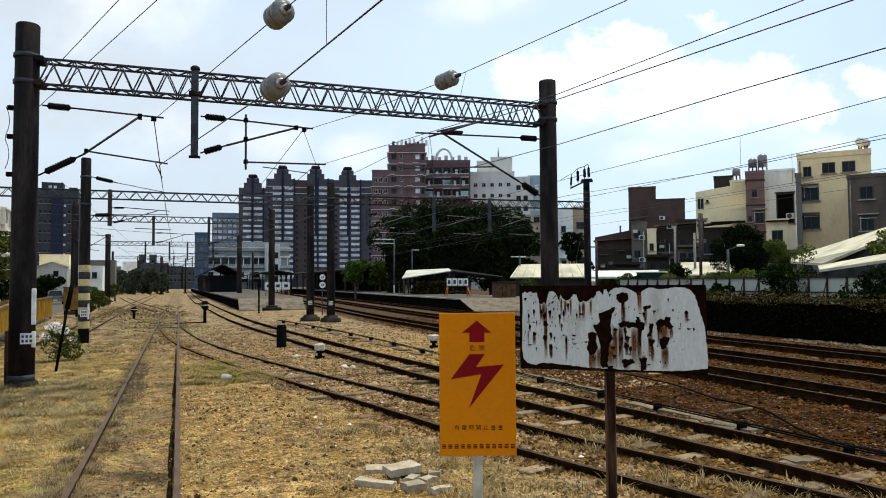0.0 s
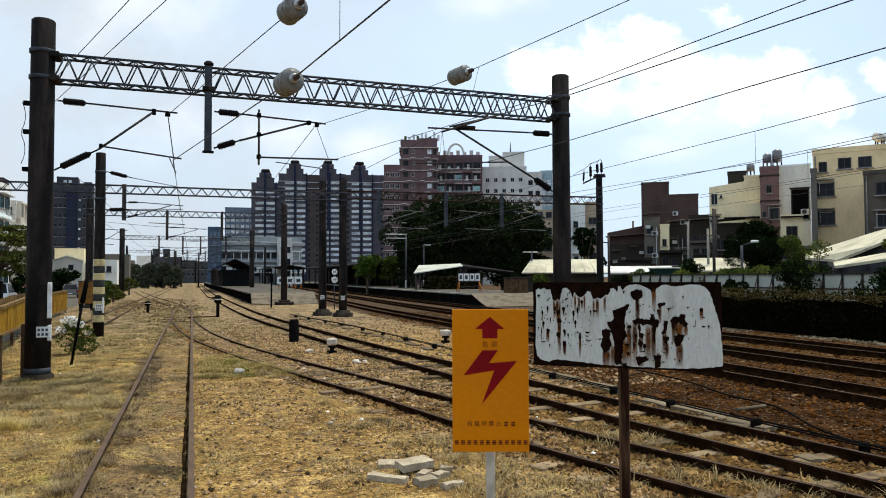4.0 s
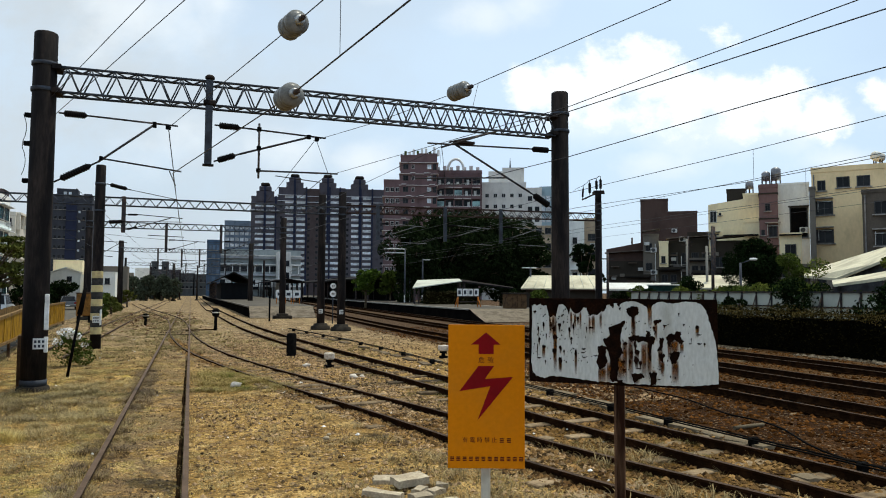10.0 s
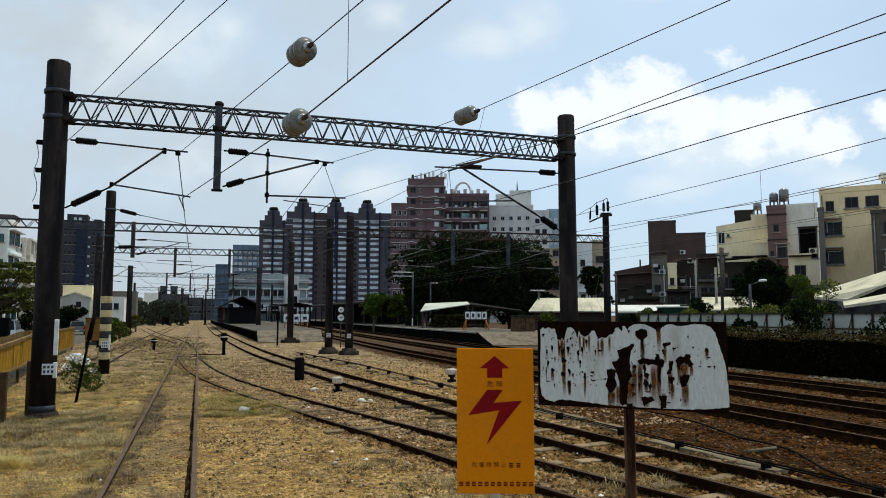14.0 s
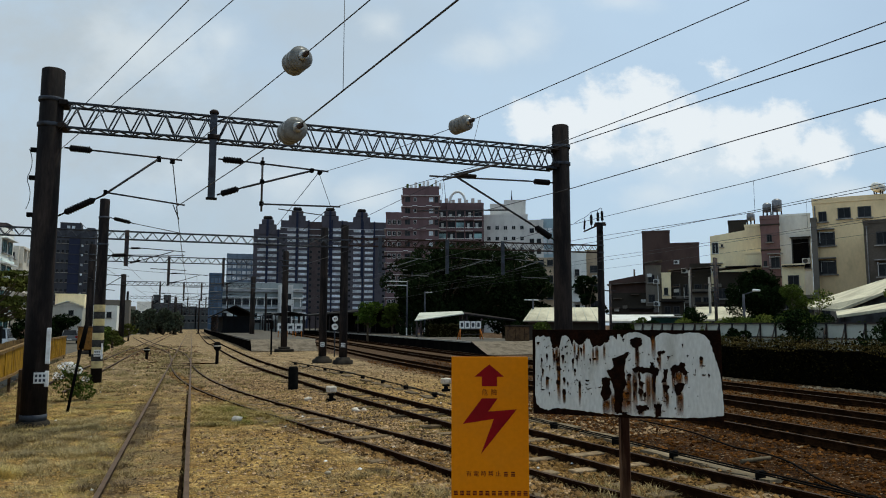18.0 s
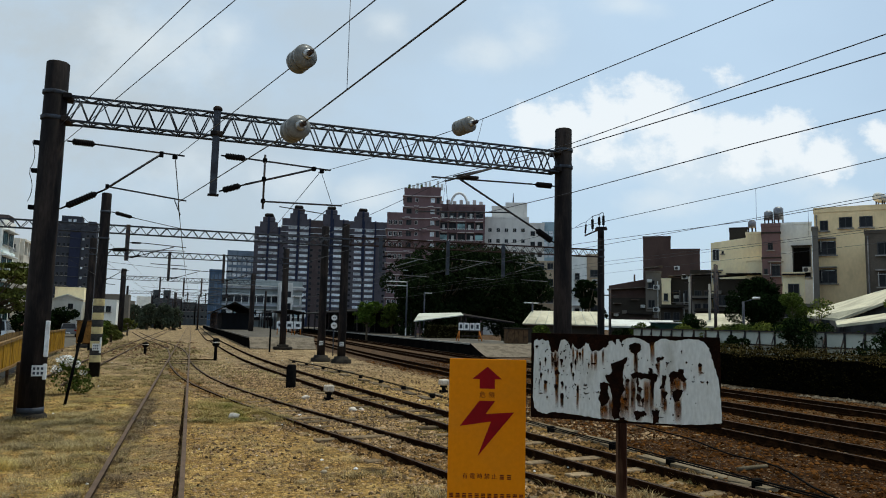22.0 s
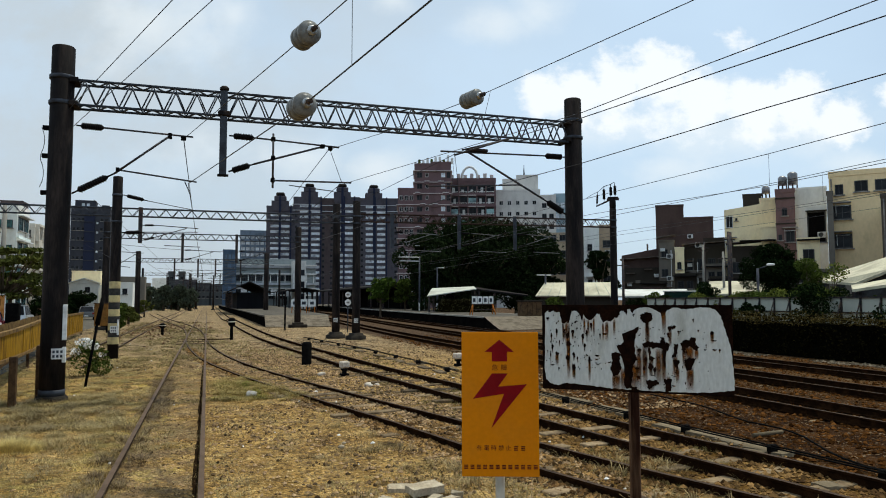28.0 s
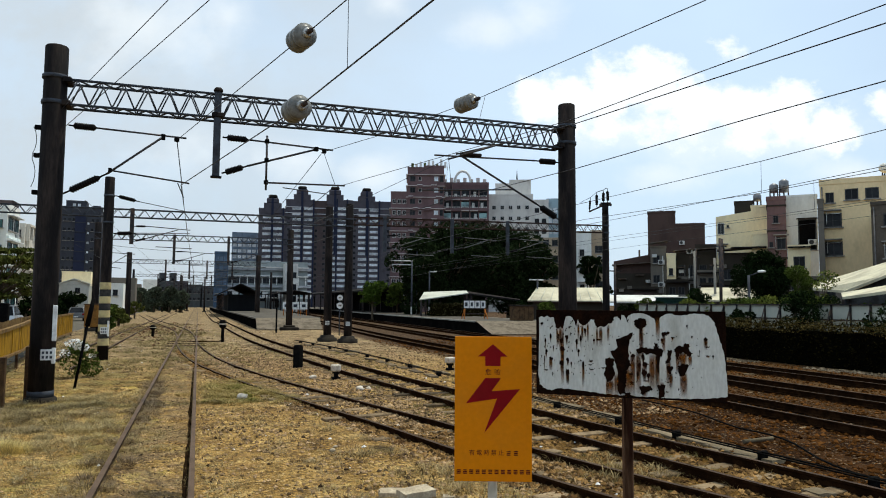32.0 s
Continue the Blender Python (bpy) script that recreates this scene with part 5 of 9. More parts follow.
part("clamp", box(-0.047, 0.05, -0.2, 0.03, 0.06, -0.15, 0.002), RUST, rs)

# ---- yellow road barrier ----
fence = thing("road_barrier", "yellow painted steel road barrier with a rusty top rail", "fence")
slat_mesh = mesh_of("slat", box(0.001, -0.035, 0, 0.024, 0.035, 1), YELLOW_WALL)
FPTS = [(-3.2, 8.0), (-3.67, 11.8), (-4.05, 14.6), (-4.5, 18.4), (-5.0, 22.7), (-5.6, 27.5), (-6.6, 34.5), (-7.2, 43), (-7.8, 53)]
LOW = [1.0, 1.0, 0.98, 0.85, 0.72, 0.6, 0.45, 0.3, 0.25]
for k in range(len(FPTS) - 1):
    (xa, ya), (xb, yb) = FPTS[k], FPTS[k + 1]
    n = max(2, int(math.hypot(xb - xa, yb - ya) / 0.9))
    for s in range(n):
        t0, t1 = s / n, (s + 0.985) / n
        pa, pb = (xa + (xb - xa) * t0, ya + (yb - ya) * t0), (xa + (xb - xa) * t1, ya + (yb - ya) * t1)
        za, zb = LOW[k] + (LOW[k + 1] - LOW[k]) * t0, LOW[k] + (LOW[k + 1] - LOW[k]) * t1
        bm = bmesh.new()
        o = rnd(-0.012, 0.012)
        v = [bm.verts.new(p) for p in ((pa[0] + o, pa[1], za), (pb[0] + o, pb[1], zb), (pb[0] + o, pb[1], 1.39), (pa[0] + o, pa[1], 1.39), (pa[0] + o - 0.03, pa[1], za), (pb[0] + o - 0.03, pb[1], zb), (pb[0] + o - 0.03, pb[1], 1.39), (pa[0] + o - 0.03, pa[1], 1.39))]
        for q in ((0, 1, 2, 3), (7, 6, 5, 4), (0, 4, 5, 1), (1, 5, 6, 2), (3, 2, 6, 7), (0, 3, 7, 4)):
            bm.faces.new([v[i] for i in q])
        pan = part("panel", bm, YELLOW_WALL, fence)
        for r in range(6):
            t2 = t0 + (t1 - t0) * (r + 0.5) / 6
            px, py, pz = xa + (xb - xa) * t2, ya + (yb - ya) * t2, LOW[k] + (LOW[k + 1] - LOW[k]) * t2
            shared("slat", slat_mesh, pan, Matrix.Translation((px + o, py, pz + 0.02)) @ Matrix.Diagonal((1, 1, 1.365 - pz, 1)))
path = [(x, y, 1.4 + 0.02 * math.sin(x * 9)) for x, y in FPTS]
part("top_rail", sweep(path, [(-0.05, 0), (0.06, 0), (0.06, 0.09), (-0.05, 0.09)]), FENCE_RAIL, fence, "rusty brown top rail")
part("bottom_rail", sweep([(x, y, z) for (x, y), z in zip(FPTS, LOW)], [(-0.05, -0.08), (0.06, -0.08), (0.06, 0), (-0.05, 0)]), FENCE_RAIL, fence, "rusty brown bottom rail")
# an older ribbed screen stands close behind the barrier
screen_back = thing("ribbed_screen", "old brown and yellow ribbed sheet screen behind the barrier", "fence")
rib_mesh = mesh_of("rib", box(-0.02, -0.05, 0.75, 0.02, 0.05, 1.0), FENCE_RAIL)
for k in range(len(FPTS) - 2):
    (xa, ya), (xb, yb) = FPTS[k], FPTS[k + 1]
    n = max(2, int(math.hypot(xb - xa, yb - ya) / 0.26))
    for q in range(n):
        t2 = q / n
        shared("rib", rib_mesh, screen_back, Matrix.Translation((xa + (xb - xa) * t2 - 0.42, ya + (yb - ya) * t2, 0.56 + rnd(-0.02, 0.02))))
part("sheet", sweep([(x - 0.46, y, 0) for x, y in FPTS[:-1]], [(-0.012, 0.3), (0.012, 0.3), (0.012, 1.5), (-0.012, 1.5)]), RUST_BEAM, screen_back, "rusty brown backing sheet")
for x, y in FPTS[:-1]:
    part("stanchion", box(x - 0.56, y - 0.05, -0.2, x - 0.48, y + 0.05, 1.4, 0.005), RUST_BEAM, screen_back)
for (x, y), z in zip(FPTS, LOW):
    part("stanchion", box(x - 0.12, y - 0.05, -0.2, x - 0.04, y + 0.05, 1.35, 0.005), RUST_BEAM, fence)
for x, y, h, w in ((-3.85, 17.4, 1.05, 0.14), (-3.62, 18.75, 1.2, 0.13), (-3.45, 18.85, 1.2, 0.08)):
    p = thing("short_post", "short rusty brown steel post beside the mast", "post", pose(x, y, 0), group="short posts by the mast")
    part("post_body", box(-w / 2, -w / 2, -0.2, w / 2, w / 2, h, 0.008), RUST_BEAM, p)
p = thing("leaning_bar", "dark leaning iron bar stuck in the ground", "iron bar")
part("bar", tube((-2.97, 20.9, -0.1), (-2.72, 20.9, 1.6), 0.035, n=8), BLACK, p)
part("bar_head", tube((-2.72, 20.9, 1.6), (-2.6, 20.9, 2.3), 0.065, 0.05, n=8), BLACK, p)

# ---- trackside equipment ----
LIDGREY = mat("weathered_white_lid", (0.56, 0.50, 0.42), 0.7, 0, (0.33, 0.28, 0.22), 9, 0.2, 40, 0.1)
def stub(x, y, h, r, top, label):
    t = thing("track_post", label, "post", pose(x, y, 0))
    part("post_body", lathe([(r * 1.2, -0.1), (r, 0.03), (r, h - 0.06), (r * 0.8, h)], 12), BLACK, t)
    if top:
        part("post_cap", lathe([(r * 1.25, h - 0.3), (r * 1.25, h - 0.16)], 12), WHITE_PAINT, t, "white band")
    return t


stub(3.37, 25.5, 0.78, 0.17, False, "stout black iron post between the tracks")
for x, y, h, s in ((3.95, 21.4, 0.36, 0.66), (8.25, 23.4, 0.36, 0.8)):
    t = thing("junction_box", "white-topped cable junction box on a black stand", "junction box", pose(x, y, 0, 0, 0, 12), group="junction boxes")
    part("stand", box(-0.05, -0.06, -0.1, 0.05, 0.06, h * 0.6, 0.01), BLACK, t)
    part("foot", box(-0.12, -0.1, -0.1, 0.12, 0.1, 0.06, 0.01), BLACK, t)
    part("housing", box(-0.12 * s, -0.1, h * 0.4, 0.12 * s, 0.12, h * 0.61, 0.02), BLACK, t)
    part("lid", box(-0.19 * s, -0.12, h * 0.62, 0.19 * s, 0.14, h + 0.06, 0.03), LIDGREY, t, "white weathered lid")
for x, y, h in ((-2.7, 50.3, 0.75), (1.4, 43.2, 1.25)):
    t = thing("switch_signal", "low black point indicator with a round lamp head", "track signal", pose(x, y, 0), group="point indicators")
    part("stem", tube((0, 0, -0.1), (0, 0, h * 0.75), 0.09, n=10), BLACK, t)
    part("lamp_head", lathe([(0.1, h * 0.6), (0.2, h * 0.68), (0.2, h * 0.92), (0.1, h)], 12), BLACK, t)
    part("lens_band", lathe([(0.205, h * 0.78), (0.205, h * 0.83)], 12), LIDGREY, t, "pale lens band")
t = thing("trackside_marker", "thin dark marker post near the platform ramp", "post", pose(5.6, 55, 0))
part("post_body", box(-0.06, -0.06, -0.1, 0.06, 0.06, 2.1, 0.01), BLACK, t)
part("head", box(-0.13, -0.08, 1.9, 0.13, 0.08, 2.5, 0.02), BLACK, t)

# point rodding on low stools
rodding = thing("point_rodding", "dark point rodding pipes on iron stools", "point rodding", kind="structure")
RL = smooth_line([(5.4, 42), (6.5, 33), (6.95, 27.1), (7.2, 21.6), (7.45, 14.2), (7.6, 12.0), (7.7, 10.4), (7.85, 8.6), (8.0, 6.9), (8.3, 3), (8.8, -6)], 1.2)
for off, z in ((0.0, 0.12), (0.08, 0.11)):
    part("pipe", bent_tube([p + Vector((0, 0, z)) for p in shifted(RL, off)], 0.014), BLACK, rodding)
cover_mesh = mesh_of("trough_cover", box(-0.13, -0.39, -0.05, 0.13, 0.39, 0.03, 0.01), mat("dusty_trough_cover", (0.13, 0.098, 0.062), 0.9, 0, (0.08, 0.06, 0.038), 4, 0.25, 40, 0.4, piece=0.3))
run, step = shifted(RL, 0.22), 0
for p, q in zip(run, run[1:]):
    step += 1
    if 16 < p.y < 41 and step % 7 != 3:
        shared("trough_cover", cover_mesh, rodding, pose(p.x + rnd(-0.03, 0.03), p.y, rnd(-0.01, 0.012), rnd(-1, 1), rnd(-2, 2), math.degrees(math.atan2((q - p).y, (q - p).x)) - 90 + rnd(-3, 3)))
stool = mesh_of("stool", box(-0.04, -0.035, -0.1, 0.12, 0.035, 0.13, 0.012), BLACK)
for k in range(1, len(RL) - 1, 2):
    shared("stool", stool, rodding, pose(RL[k].x, RL[k].y, 0, 0, 0, rnd(-6, 6)))

# slabs
COVER = mat("dusty_concrete_cover", (0.135, 0.105, 0.066), 0.9, 0, (0.20, 0.16, 0.105), 4, 0.25, 40, 0.5, piece=0.25)
def slab_piece(x, y, w, d, h, turn, z=0.0, tilt=0.0, label="broken pale concrete slab lying on the ground", grp="concrete slabs", stone=SLAB):
    t = thing("concrete_slab", label, "concrete slab", pose(x, y, z, tilt, rnd(-3, 3), turn), group=grp)
    rng = random.Random(int(x * 100 + y * 10))
    pts = ragged([(-w / 2, -d / 2), (w / 2, -d / 2), (w / 2, d / 2), (-w / 2, d / 2)], min(w, d) * 0.05, 3, int(x * 31 + y * 7))
    bm = bmesh.new()
    lo = [bm.verts.new((px, py, -0.03)) for px, py in pts]
    hi = [bm.verts.new((px * 0.97, py * 0.97, h + rng.uniform(-0.008, 0.008))) for px, py in pts]
    bm.faces.new(lo[::-1])
    bm.faces.new(hi)
    for k in range(len(pts)):
        bm.faces.new((lo[k], lo[(k + 1) % len(pts)], hi[(k + 1) % len(pts)], hi[k]))
    part("slab_body", bm, stone, t)


for a in ((2.3, 8.42, 0.4, 0.26, 0.03, -16), (2.46, 8.12, 0.4, 0.24, 0.05, 10, 0.05, 5), (2.06, 7.82, 0.46, 0.13, 0.045, -38), (2.42, 7.56, 0.22, 0.2, 0.05, 8), (2.66, 7.78, 0.2, 0.14, 0.03, 32), (2.66, 7.36, 0.24, 0.12, 0.03, 12), (2.8, 7.95, 0.14, 0.1, 0.04, -20), (2.5, 7.86, 0.2, 0.12, 0.03, 44)):
    slab_piece(*a, grp="slab heap")
for a in ((7.72, 15.2, 0.34, 0.85, 0.03, 8), (7.82, 14.3, 0.36, 0.8, 0.03, 6), (7.88, 13.0, 0.32, 0.9, 0.03, 9), (7.86, 12.1, 0.34, 0.8, 0.025, 2), (7.80, 10.85, 0.32, 0.75, 0.025, 4), (7.92, 10.1, 0.36, 0.8, 0.03, 9), (7.90, 9.35, 0.36, 0.7, 0.03, 4), (7.96, 8.72, 0.34, 0.6, 0.03, 12), (7.46, 9.15, 0.2, 0.34, 0.05, -28), (7.62, 8.75, 0.26, 0.4, 0.03, 24),
          (7.15, 6.9, 0.25, 0.3, 0.03, 0), (8.0, 17.2, 0.3, 0.8, 0.03, 5), (6.9, 33.5, 0.5, 1.4, 0.03, 10), (7.4, 25, 0.3, 0.8, 0.03, 3), (7.6, 22.4, 0.3, 0.8, 0.03, 3)):
    slab_piece(*a, label="pale concrete cable trough cover beside the rodding", grp="trough covers", stone=COVER)


def rock(x, y, r, material, label, z=0.0, name="stone"):
    bm = bmesh.new()
    bmesh.ops.create_icosphere(bm, subdivisions=2, radius=r)
    for v in bm.verts:
        v.co *= 1 + 0.35 * noise.noise(v.co * (1.6 / r) + Vector((x, y, 0)))
        v.co.z *= 0.62
    ob = obj(name, bm, material, True)
    ob.location = (x, y, z + r * 0.35)
    return tagged(ob, label, "stone", "loose pale stones")


for x, y, r in ((1.05, 17.6, 0.12), (4.05, 18.5, 0.11), (4.3, 18.6, 0.07), (2.0, 11.0, 0.05), (3.3, 21.6, 0.12), (2.1, 11.3, 0.035)):
    rock(x, y, r, LIDGREY if y > 17 else SLAB, "whitish stone lying on the dry soil")

# a loose cable across the ballast, and a pale broken pipe
t = thing("loose_cable", "thin dark cable lying across the ballast", "cable")
CL = smooth_line([(9.85, 14.5), (9.8, 12.7), (9.5, 11.5), (9.3, 10.7), (9.35, 10.0), (9.1, 9.2), (8.6, 8.3), (8.3, 7.4), (8.4, 6.6), (8.9, 4.0)], 0.4)
part("cable_run", bent_tube([p + Vector((0, 0, 0.045)) for p in CL], 0.016), BLACK, t)
t = thing("pipe_piece", "pale broken pipe piece half sunk in the ballast", "pipe")
part("pipe_body", tube((8.55, 9.74, 0.02), (9.2, 9.8, 0.03), 0.034, n=8), COVER, t)

# ---- trees ----
def leaf_mesh(name, points, size, material, flat=0.0):
    verts, faces = [], []
    for p in points:
        s = size * rnd(0.6, 1.4)
        a = Vector((rnd(-1, 1), rnd(-1, 1), rnd(-1, 1) * (1 - flat))).normalized()
        b = a.orthogonal().normalized()
        b.rotate(Matrix.Rotation(rnd(0, 6.28), 3, a))
        k = len(verts)
        verts += [p - a * s * 0.5, p + b * s * 0.28 + a * 0.05 * s, p + a * s * 0.5, p - b * s * 0.28 - a * 0.05 * s]
        faces.append((k, k + 1, k + 2, k + 3))
    me = bpy.data.meshes.new(name)
    me.from_pydata(verts, [], faces)
    me.materials.append(material)
    return me


def crown_points(blobs, n):
    """Points mostly in the outer shell of several blobs (x, y, z, rx, ry, rz), thinned by noise."""
    out = []
    vol = [b[3] * b[4] for b in blobs]
    while len(out) < n:
        b = random.choices(blobs, vol)[0]
        d = Vector((random.gauss(0, 1), random.gauss(0, 1), random.gauss(0, 1))).normalized() * (rnd(0.35, 1) ** 0.45)
        p = Vector((b[0] + d.x * b[3], b[1] + d.y * b[4], b[2] + d.z * b[5]))
        if noise.noise(p * 0.55) + 0.5 * noise.noise(p * 1.7) > -0.22:
            out.append(p)
    return out


def tree(x, y, blobs, trunk_h, r, n, leaf, material, label, category="tree", name="tree"):
    t = thing(name, label, category, pose(x, y, 0), group="trees")
    bm = lathe([(r * 1.35, -0.2), (r, 0.5), (r * 0.8, trunk_h)], 10)
    part("trunk", bm, BARK, t)
    top = Vector((0, 0, trunk_h * 0.92))
    for b in blobs:
        part("limb", tube(top, (b[0], b[1], b[2]), r * 0.5, r * 0.12, n=6), BARK, t)
    me = leaf_mesh("crown", crown_points(blobs, n), leaf, material)
    shared("crown", me, t, Matrix())
    return t


def random_blobs(h0, h1, rad, n):
    out = []
    for _ in range(n):
        a, d = rnd(0, 6.28), rad * rnd(0, 0.75)
        z = rnd(h0, h1)
        s = rad * rnd(0.35, 0.6)
        out.append((d * math.cos(a), d * math.sin(a), z, s, s, s * rnd(0.6, 0.9)))
    return out


# big dark trees behind the side platform
for x, y, h0, h1, rad, n in ((26.0, 86, 1.6, 10.0, 3.8, 15000), (30.5, 88, 2.0, 11.8, 4.8, 20000), (35.5, 89, 2.0, 12.2, 5.2, 22000), (40.2, 90, 2.0, 11.8, 4.8, 20000), (43.8, 91, 1.6, 10.4, 3.8, 16000)):
    crown = [(rad * px, rad * py, h1 + dz, rad * 0.45, rad * 0.45, rad * 0.36) for px, py, dz in ((0, 0, -0.5), (-0.5, -0.2, -1.0), (0.5, -0.2, -1.0), (0.1, -0.5, -1.4), (-0.75, -0.2, -2.6), (0.75, -0.2, -2.6), (-0.3, -0.6, -3.4), (0.4, -0.6, -3.4))]
    tree(x, y, crown + random_blobs(h0, h1 - 2.0, rad, 14), 4.5, 0.4, n, 0.36, LEAF_TREE, "large dark green broadleaf tree behind the platform")
tree(21.6, 92, random_blobs(2.4, 5.0, 2.0, 9), 2.2, 0.15, 2600, 0.28, leaf_mat("young_leaves", (0.060, 0.095, 0.016)), "green young tree behind the platform shelter")
tree(26.0, 96, random_blobs(2.5, 4.4, 2.4, 6), 2.0, 0.15, 1500, 0.4, LEAF_MID, "green shrub-like tree by the platform")
tree(46.6, 79.3, random_blobs(3.2, 8.0, 1.9, 9), 3.0, 0.2, 4200, 0.3, LEAF_DARK, "dark green tree in front of the white house")
tree(59, 99, random_blobs(3.5, 8.5, 2.8, 7), 3.5, 0.25, 2200, 0.5, LEAF_DARK, "dark green tree between the houses")

# ---- buildings ----
def wallmat(name, base, dirt=None, amount=0.1):
    return mat(name, base, 0.85, 0, dirt or [c * 0.72 for c in base], 0.5, amount * 0.6, 5, 0.05, stretch=(1, 1, 0.5), low=0.48, high=0.72)


FRAME_W = mat("white_window_frame", (0.6, 0.6, 0.58), 0.5, 0, None, 3, 0.1, 20, 0)
FRAME_D = mat("dark_window_frame", (0.07, 0.07, 0.07), 0.5, 0, None, 3, 0.1, 20, 0)
win_cache = {}


def window_mesh(w, h, frame_m, glass, mullions=1):
    """A window that looks along -y: a proud frame, mullions and a pane set back in it."""
    key = (round(w, 2), round(h, 2), frame_m.name, glass.name, mullions)
    if key not in win_cache:
        bm = bmesh.new()
        f = min(0.12, w * 0.08)
        rings = [[bm.verts.new((sx * (w / 2 - d), y, d if sz < 0 else h - d)) for sx, sz in ((-1, -1), (1, -1), (1, 1), (-1, 1))] for d, y in ((0, 0.0), (0, -0.07), (f, -0.07), (f, 0.0))]
        for a, b in zip(rings, rings[1:] + rings[:1]):
            for k in range(4):
                bm.faces.new((a[k], a[(k + 1) % 4], b[(k + 1) % 4], b[k]))
        bmesh.ops.recalc_face_normals(bm, faces=bm.faces[:])
        for k in range(mullions):
            x = -w / 2 + w * (k + 1) / (mullions + 1)
            box(x - f * 0.3, -0.05, f, x + f * 0.3, 0.0, h - f, bm=bm)
        a = mesh_of("window", bm, frame_m)
        b = mesh_of("pane", box(-w / 2 + f, -0.02, f, w / 2 - f, -0.005, h - f), glass)
        win_cache[key] = (a, b)
    return win_cache[key]


def ac_unit(parent, x, z, y=0.0):
    """A small air conditioner box on a wall that looks along -y."""
    u = part("air_conditioner", box(x - 0.4, y - 0.38, z, x + 0.4, y - 0.02, z + 0.6, 0.03), FRAME_W, parent, "small white air conditioner")
    part("fan_grille", tube((x - 0.08, y - 0.385, z + 0.3), (x - 0.08, y - 0.4, z + 0.3), 0.24, n=12), FRAME_D, u)


def water_tank(x, y, z, r, h, turn=0.0, lying=False):
    t = thing("water_tank", "shiny steel rooftop water tank", "water tank", pose(x, y, z, 0, 0, turn), group="rooftop tanks")
    if lying:
        part("tank_body", lathe([(r * 0.6, -h / 2), (r, -h / 2 + 0.15), (r, h / 2 - 0.15), (r * 0.6, h / 2)], 14, m=pose(0, 0, r + 0.5, 0, 90, 0)), ROOF_WHITE, t)
    else:
        part("tank_body", lathe([(r, 0.5), (r, h), (r * 0.5, h + 0.2)], 14), GREY_TANK, t)
    for sx in (-1, 1):
        for sy in (-1, 1):
            part("leg", box(sx * r * 0.6 - 0.05, sy * r * 0.6 - 0.05, -0.05, sx * r * 0.6 + 0.05, sy * r * 0.6 + 0.05, 0.55 + (0.3 if lying else 0)), DARK_STEEL, t)
    return t


GREY_TANK = mat("dull_tank_steel", (0.20, 0.20, 0.21), 0.4, 0.4, None, 1.5, 0.15, 10, 0, spec=0.4)


def building(name, label, w, d, h, wall, at, faces=(), category="house", parapet=0.5, bands=(), z0=-0.3, grp="", coolers=(), slope=0.0, canopies=()):
    """A house whose front, w wide, looks along -y of its pose at = (x, y, turn). faces: (side, columns, rows, width, height, lo, hi, bottom, step,
    frame, glass[, mullions]); side is 'front', 'left' or 'right'; lo and hi are the ends of the window row from the left end of that wall."""
    t = thing(name, label, category, pose(at[0], at[1], 0, 0, 0, at[2]), group=grp)
    a = w / 2
    if slope:
        part("wall", plate_shape([(-a, z0), (a, z0), (a, h + slope), (-a, h)], 0, d), wall, t)
    else:
        part("wall", box(-a, 0, z0, a, d, h), wall, t)
    if parapet and not slope:
        bm = bmesh.new()
        th = 0.18
        box(-a - 0.05, -0.05, h + 0.004, a + 0.05, th, h + parapet, bm=bm)
        box(-a - 0.05, d - th, h + 0.004, a + 0.05, d + 0.05, h + parapet, bm=bm)
        box(-a - 0.05, th, h + 0.004, -a + th, d - th, h + parapet, bm=bm)
        box(a - th, th, h + 0.004, a + 0.05, d - th, h + parapet, bm=bm)
        part("parapet", bm, wall, t)
    for z, th, out, m in bands:
        part("floor_band", box(-a - out, -out, z, a + out, d, z + th), m, t)
    for x0, x1, z, out, m in canopies:
        part("canopy", box(x0, -out, z, x1, 0.0, z + 0.12), m, t)
    for f in faces:
        side, cols, rows, ww, hh, lo, hi, bottom, step, fr, gl = f[:11]
        me, pane = window_mesh(ww, hh, fr, gl, f[11] if len(f) > 11 else 1)
        for r in range(rows):
            for c in range(cols):
                u = lo + (hi - lo) * ((c + 0.5) / cols)
                z = bottom + step * r
                m = {"front": pose(-a + u, 0, z), "left": pose(-a, d - u, z, 0, 0, -90), "right": pose(a, u, z, 0, 0, 90)}[side]
                wdw = shared("window", me, t, m)
                shared("pane", pane, wdw, Matrix())
                if ww < 2.2 and h < 30 and fr is FRAME_D:
                    shared("sill", sill_mesh, wdw, Matrix.Diagonal((ww + 0.3, 1, 1, 1)))
    for x, z in coolers:
        ac_unit(t, x, z)
    return t


sill_mesh = mesh_of("sill", box(-0.5, -0.22, -0.1, 0.5, -0.004, -0.004), mat("sill_concrete", (0.33, 0.31, 0.28), 0.9, 0, None, 2, 0.2, 20, 0.1))


BEIGE = wallmat("beige_render", (0.88, 0.67, 0.38), (0.70, 0.53, 0.29))
CREAM = wallmat("cream_render", (0.92, 0.78, 0.49), (0.74, 0.60, 0.37))
REDTILE = wallmat("dull_red_tile", (0.185, 0.112, 0.105))
GREYWALL = wallmat("grey_render", (0.17, 0.15, 0.125))
WHITEWALL = wallmat("white_render", (0.80, 0.795, 0.74), (0.62, 0.61, 0.56))
BROWNWALL = wallmat("brown_brick_wall", (0.082, 0.054, 0.046))
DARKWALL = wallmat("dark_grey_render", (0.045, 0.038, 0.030))
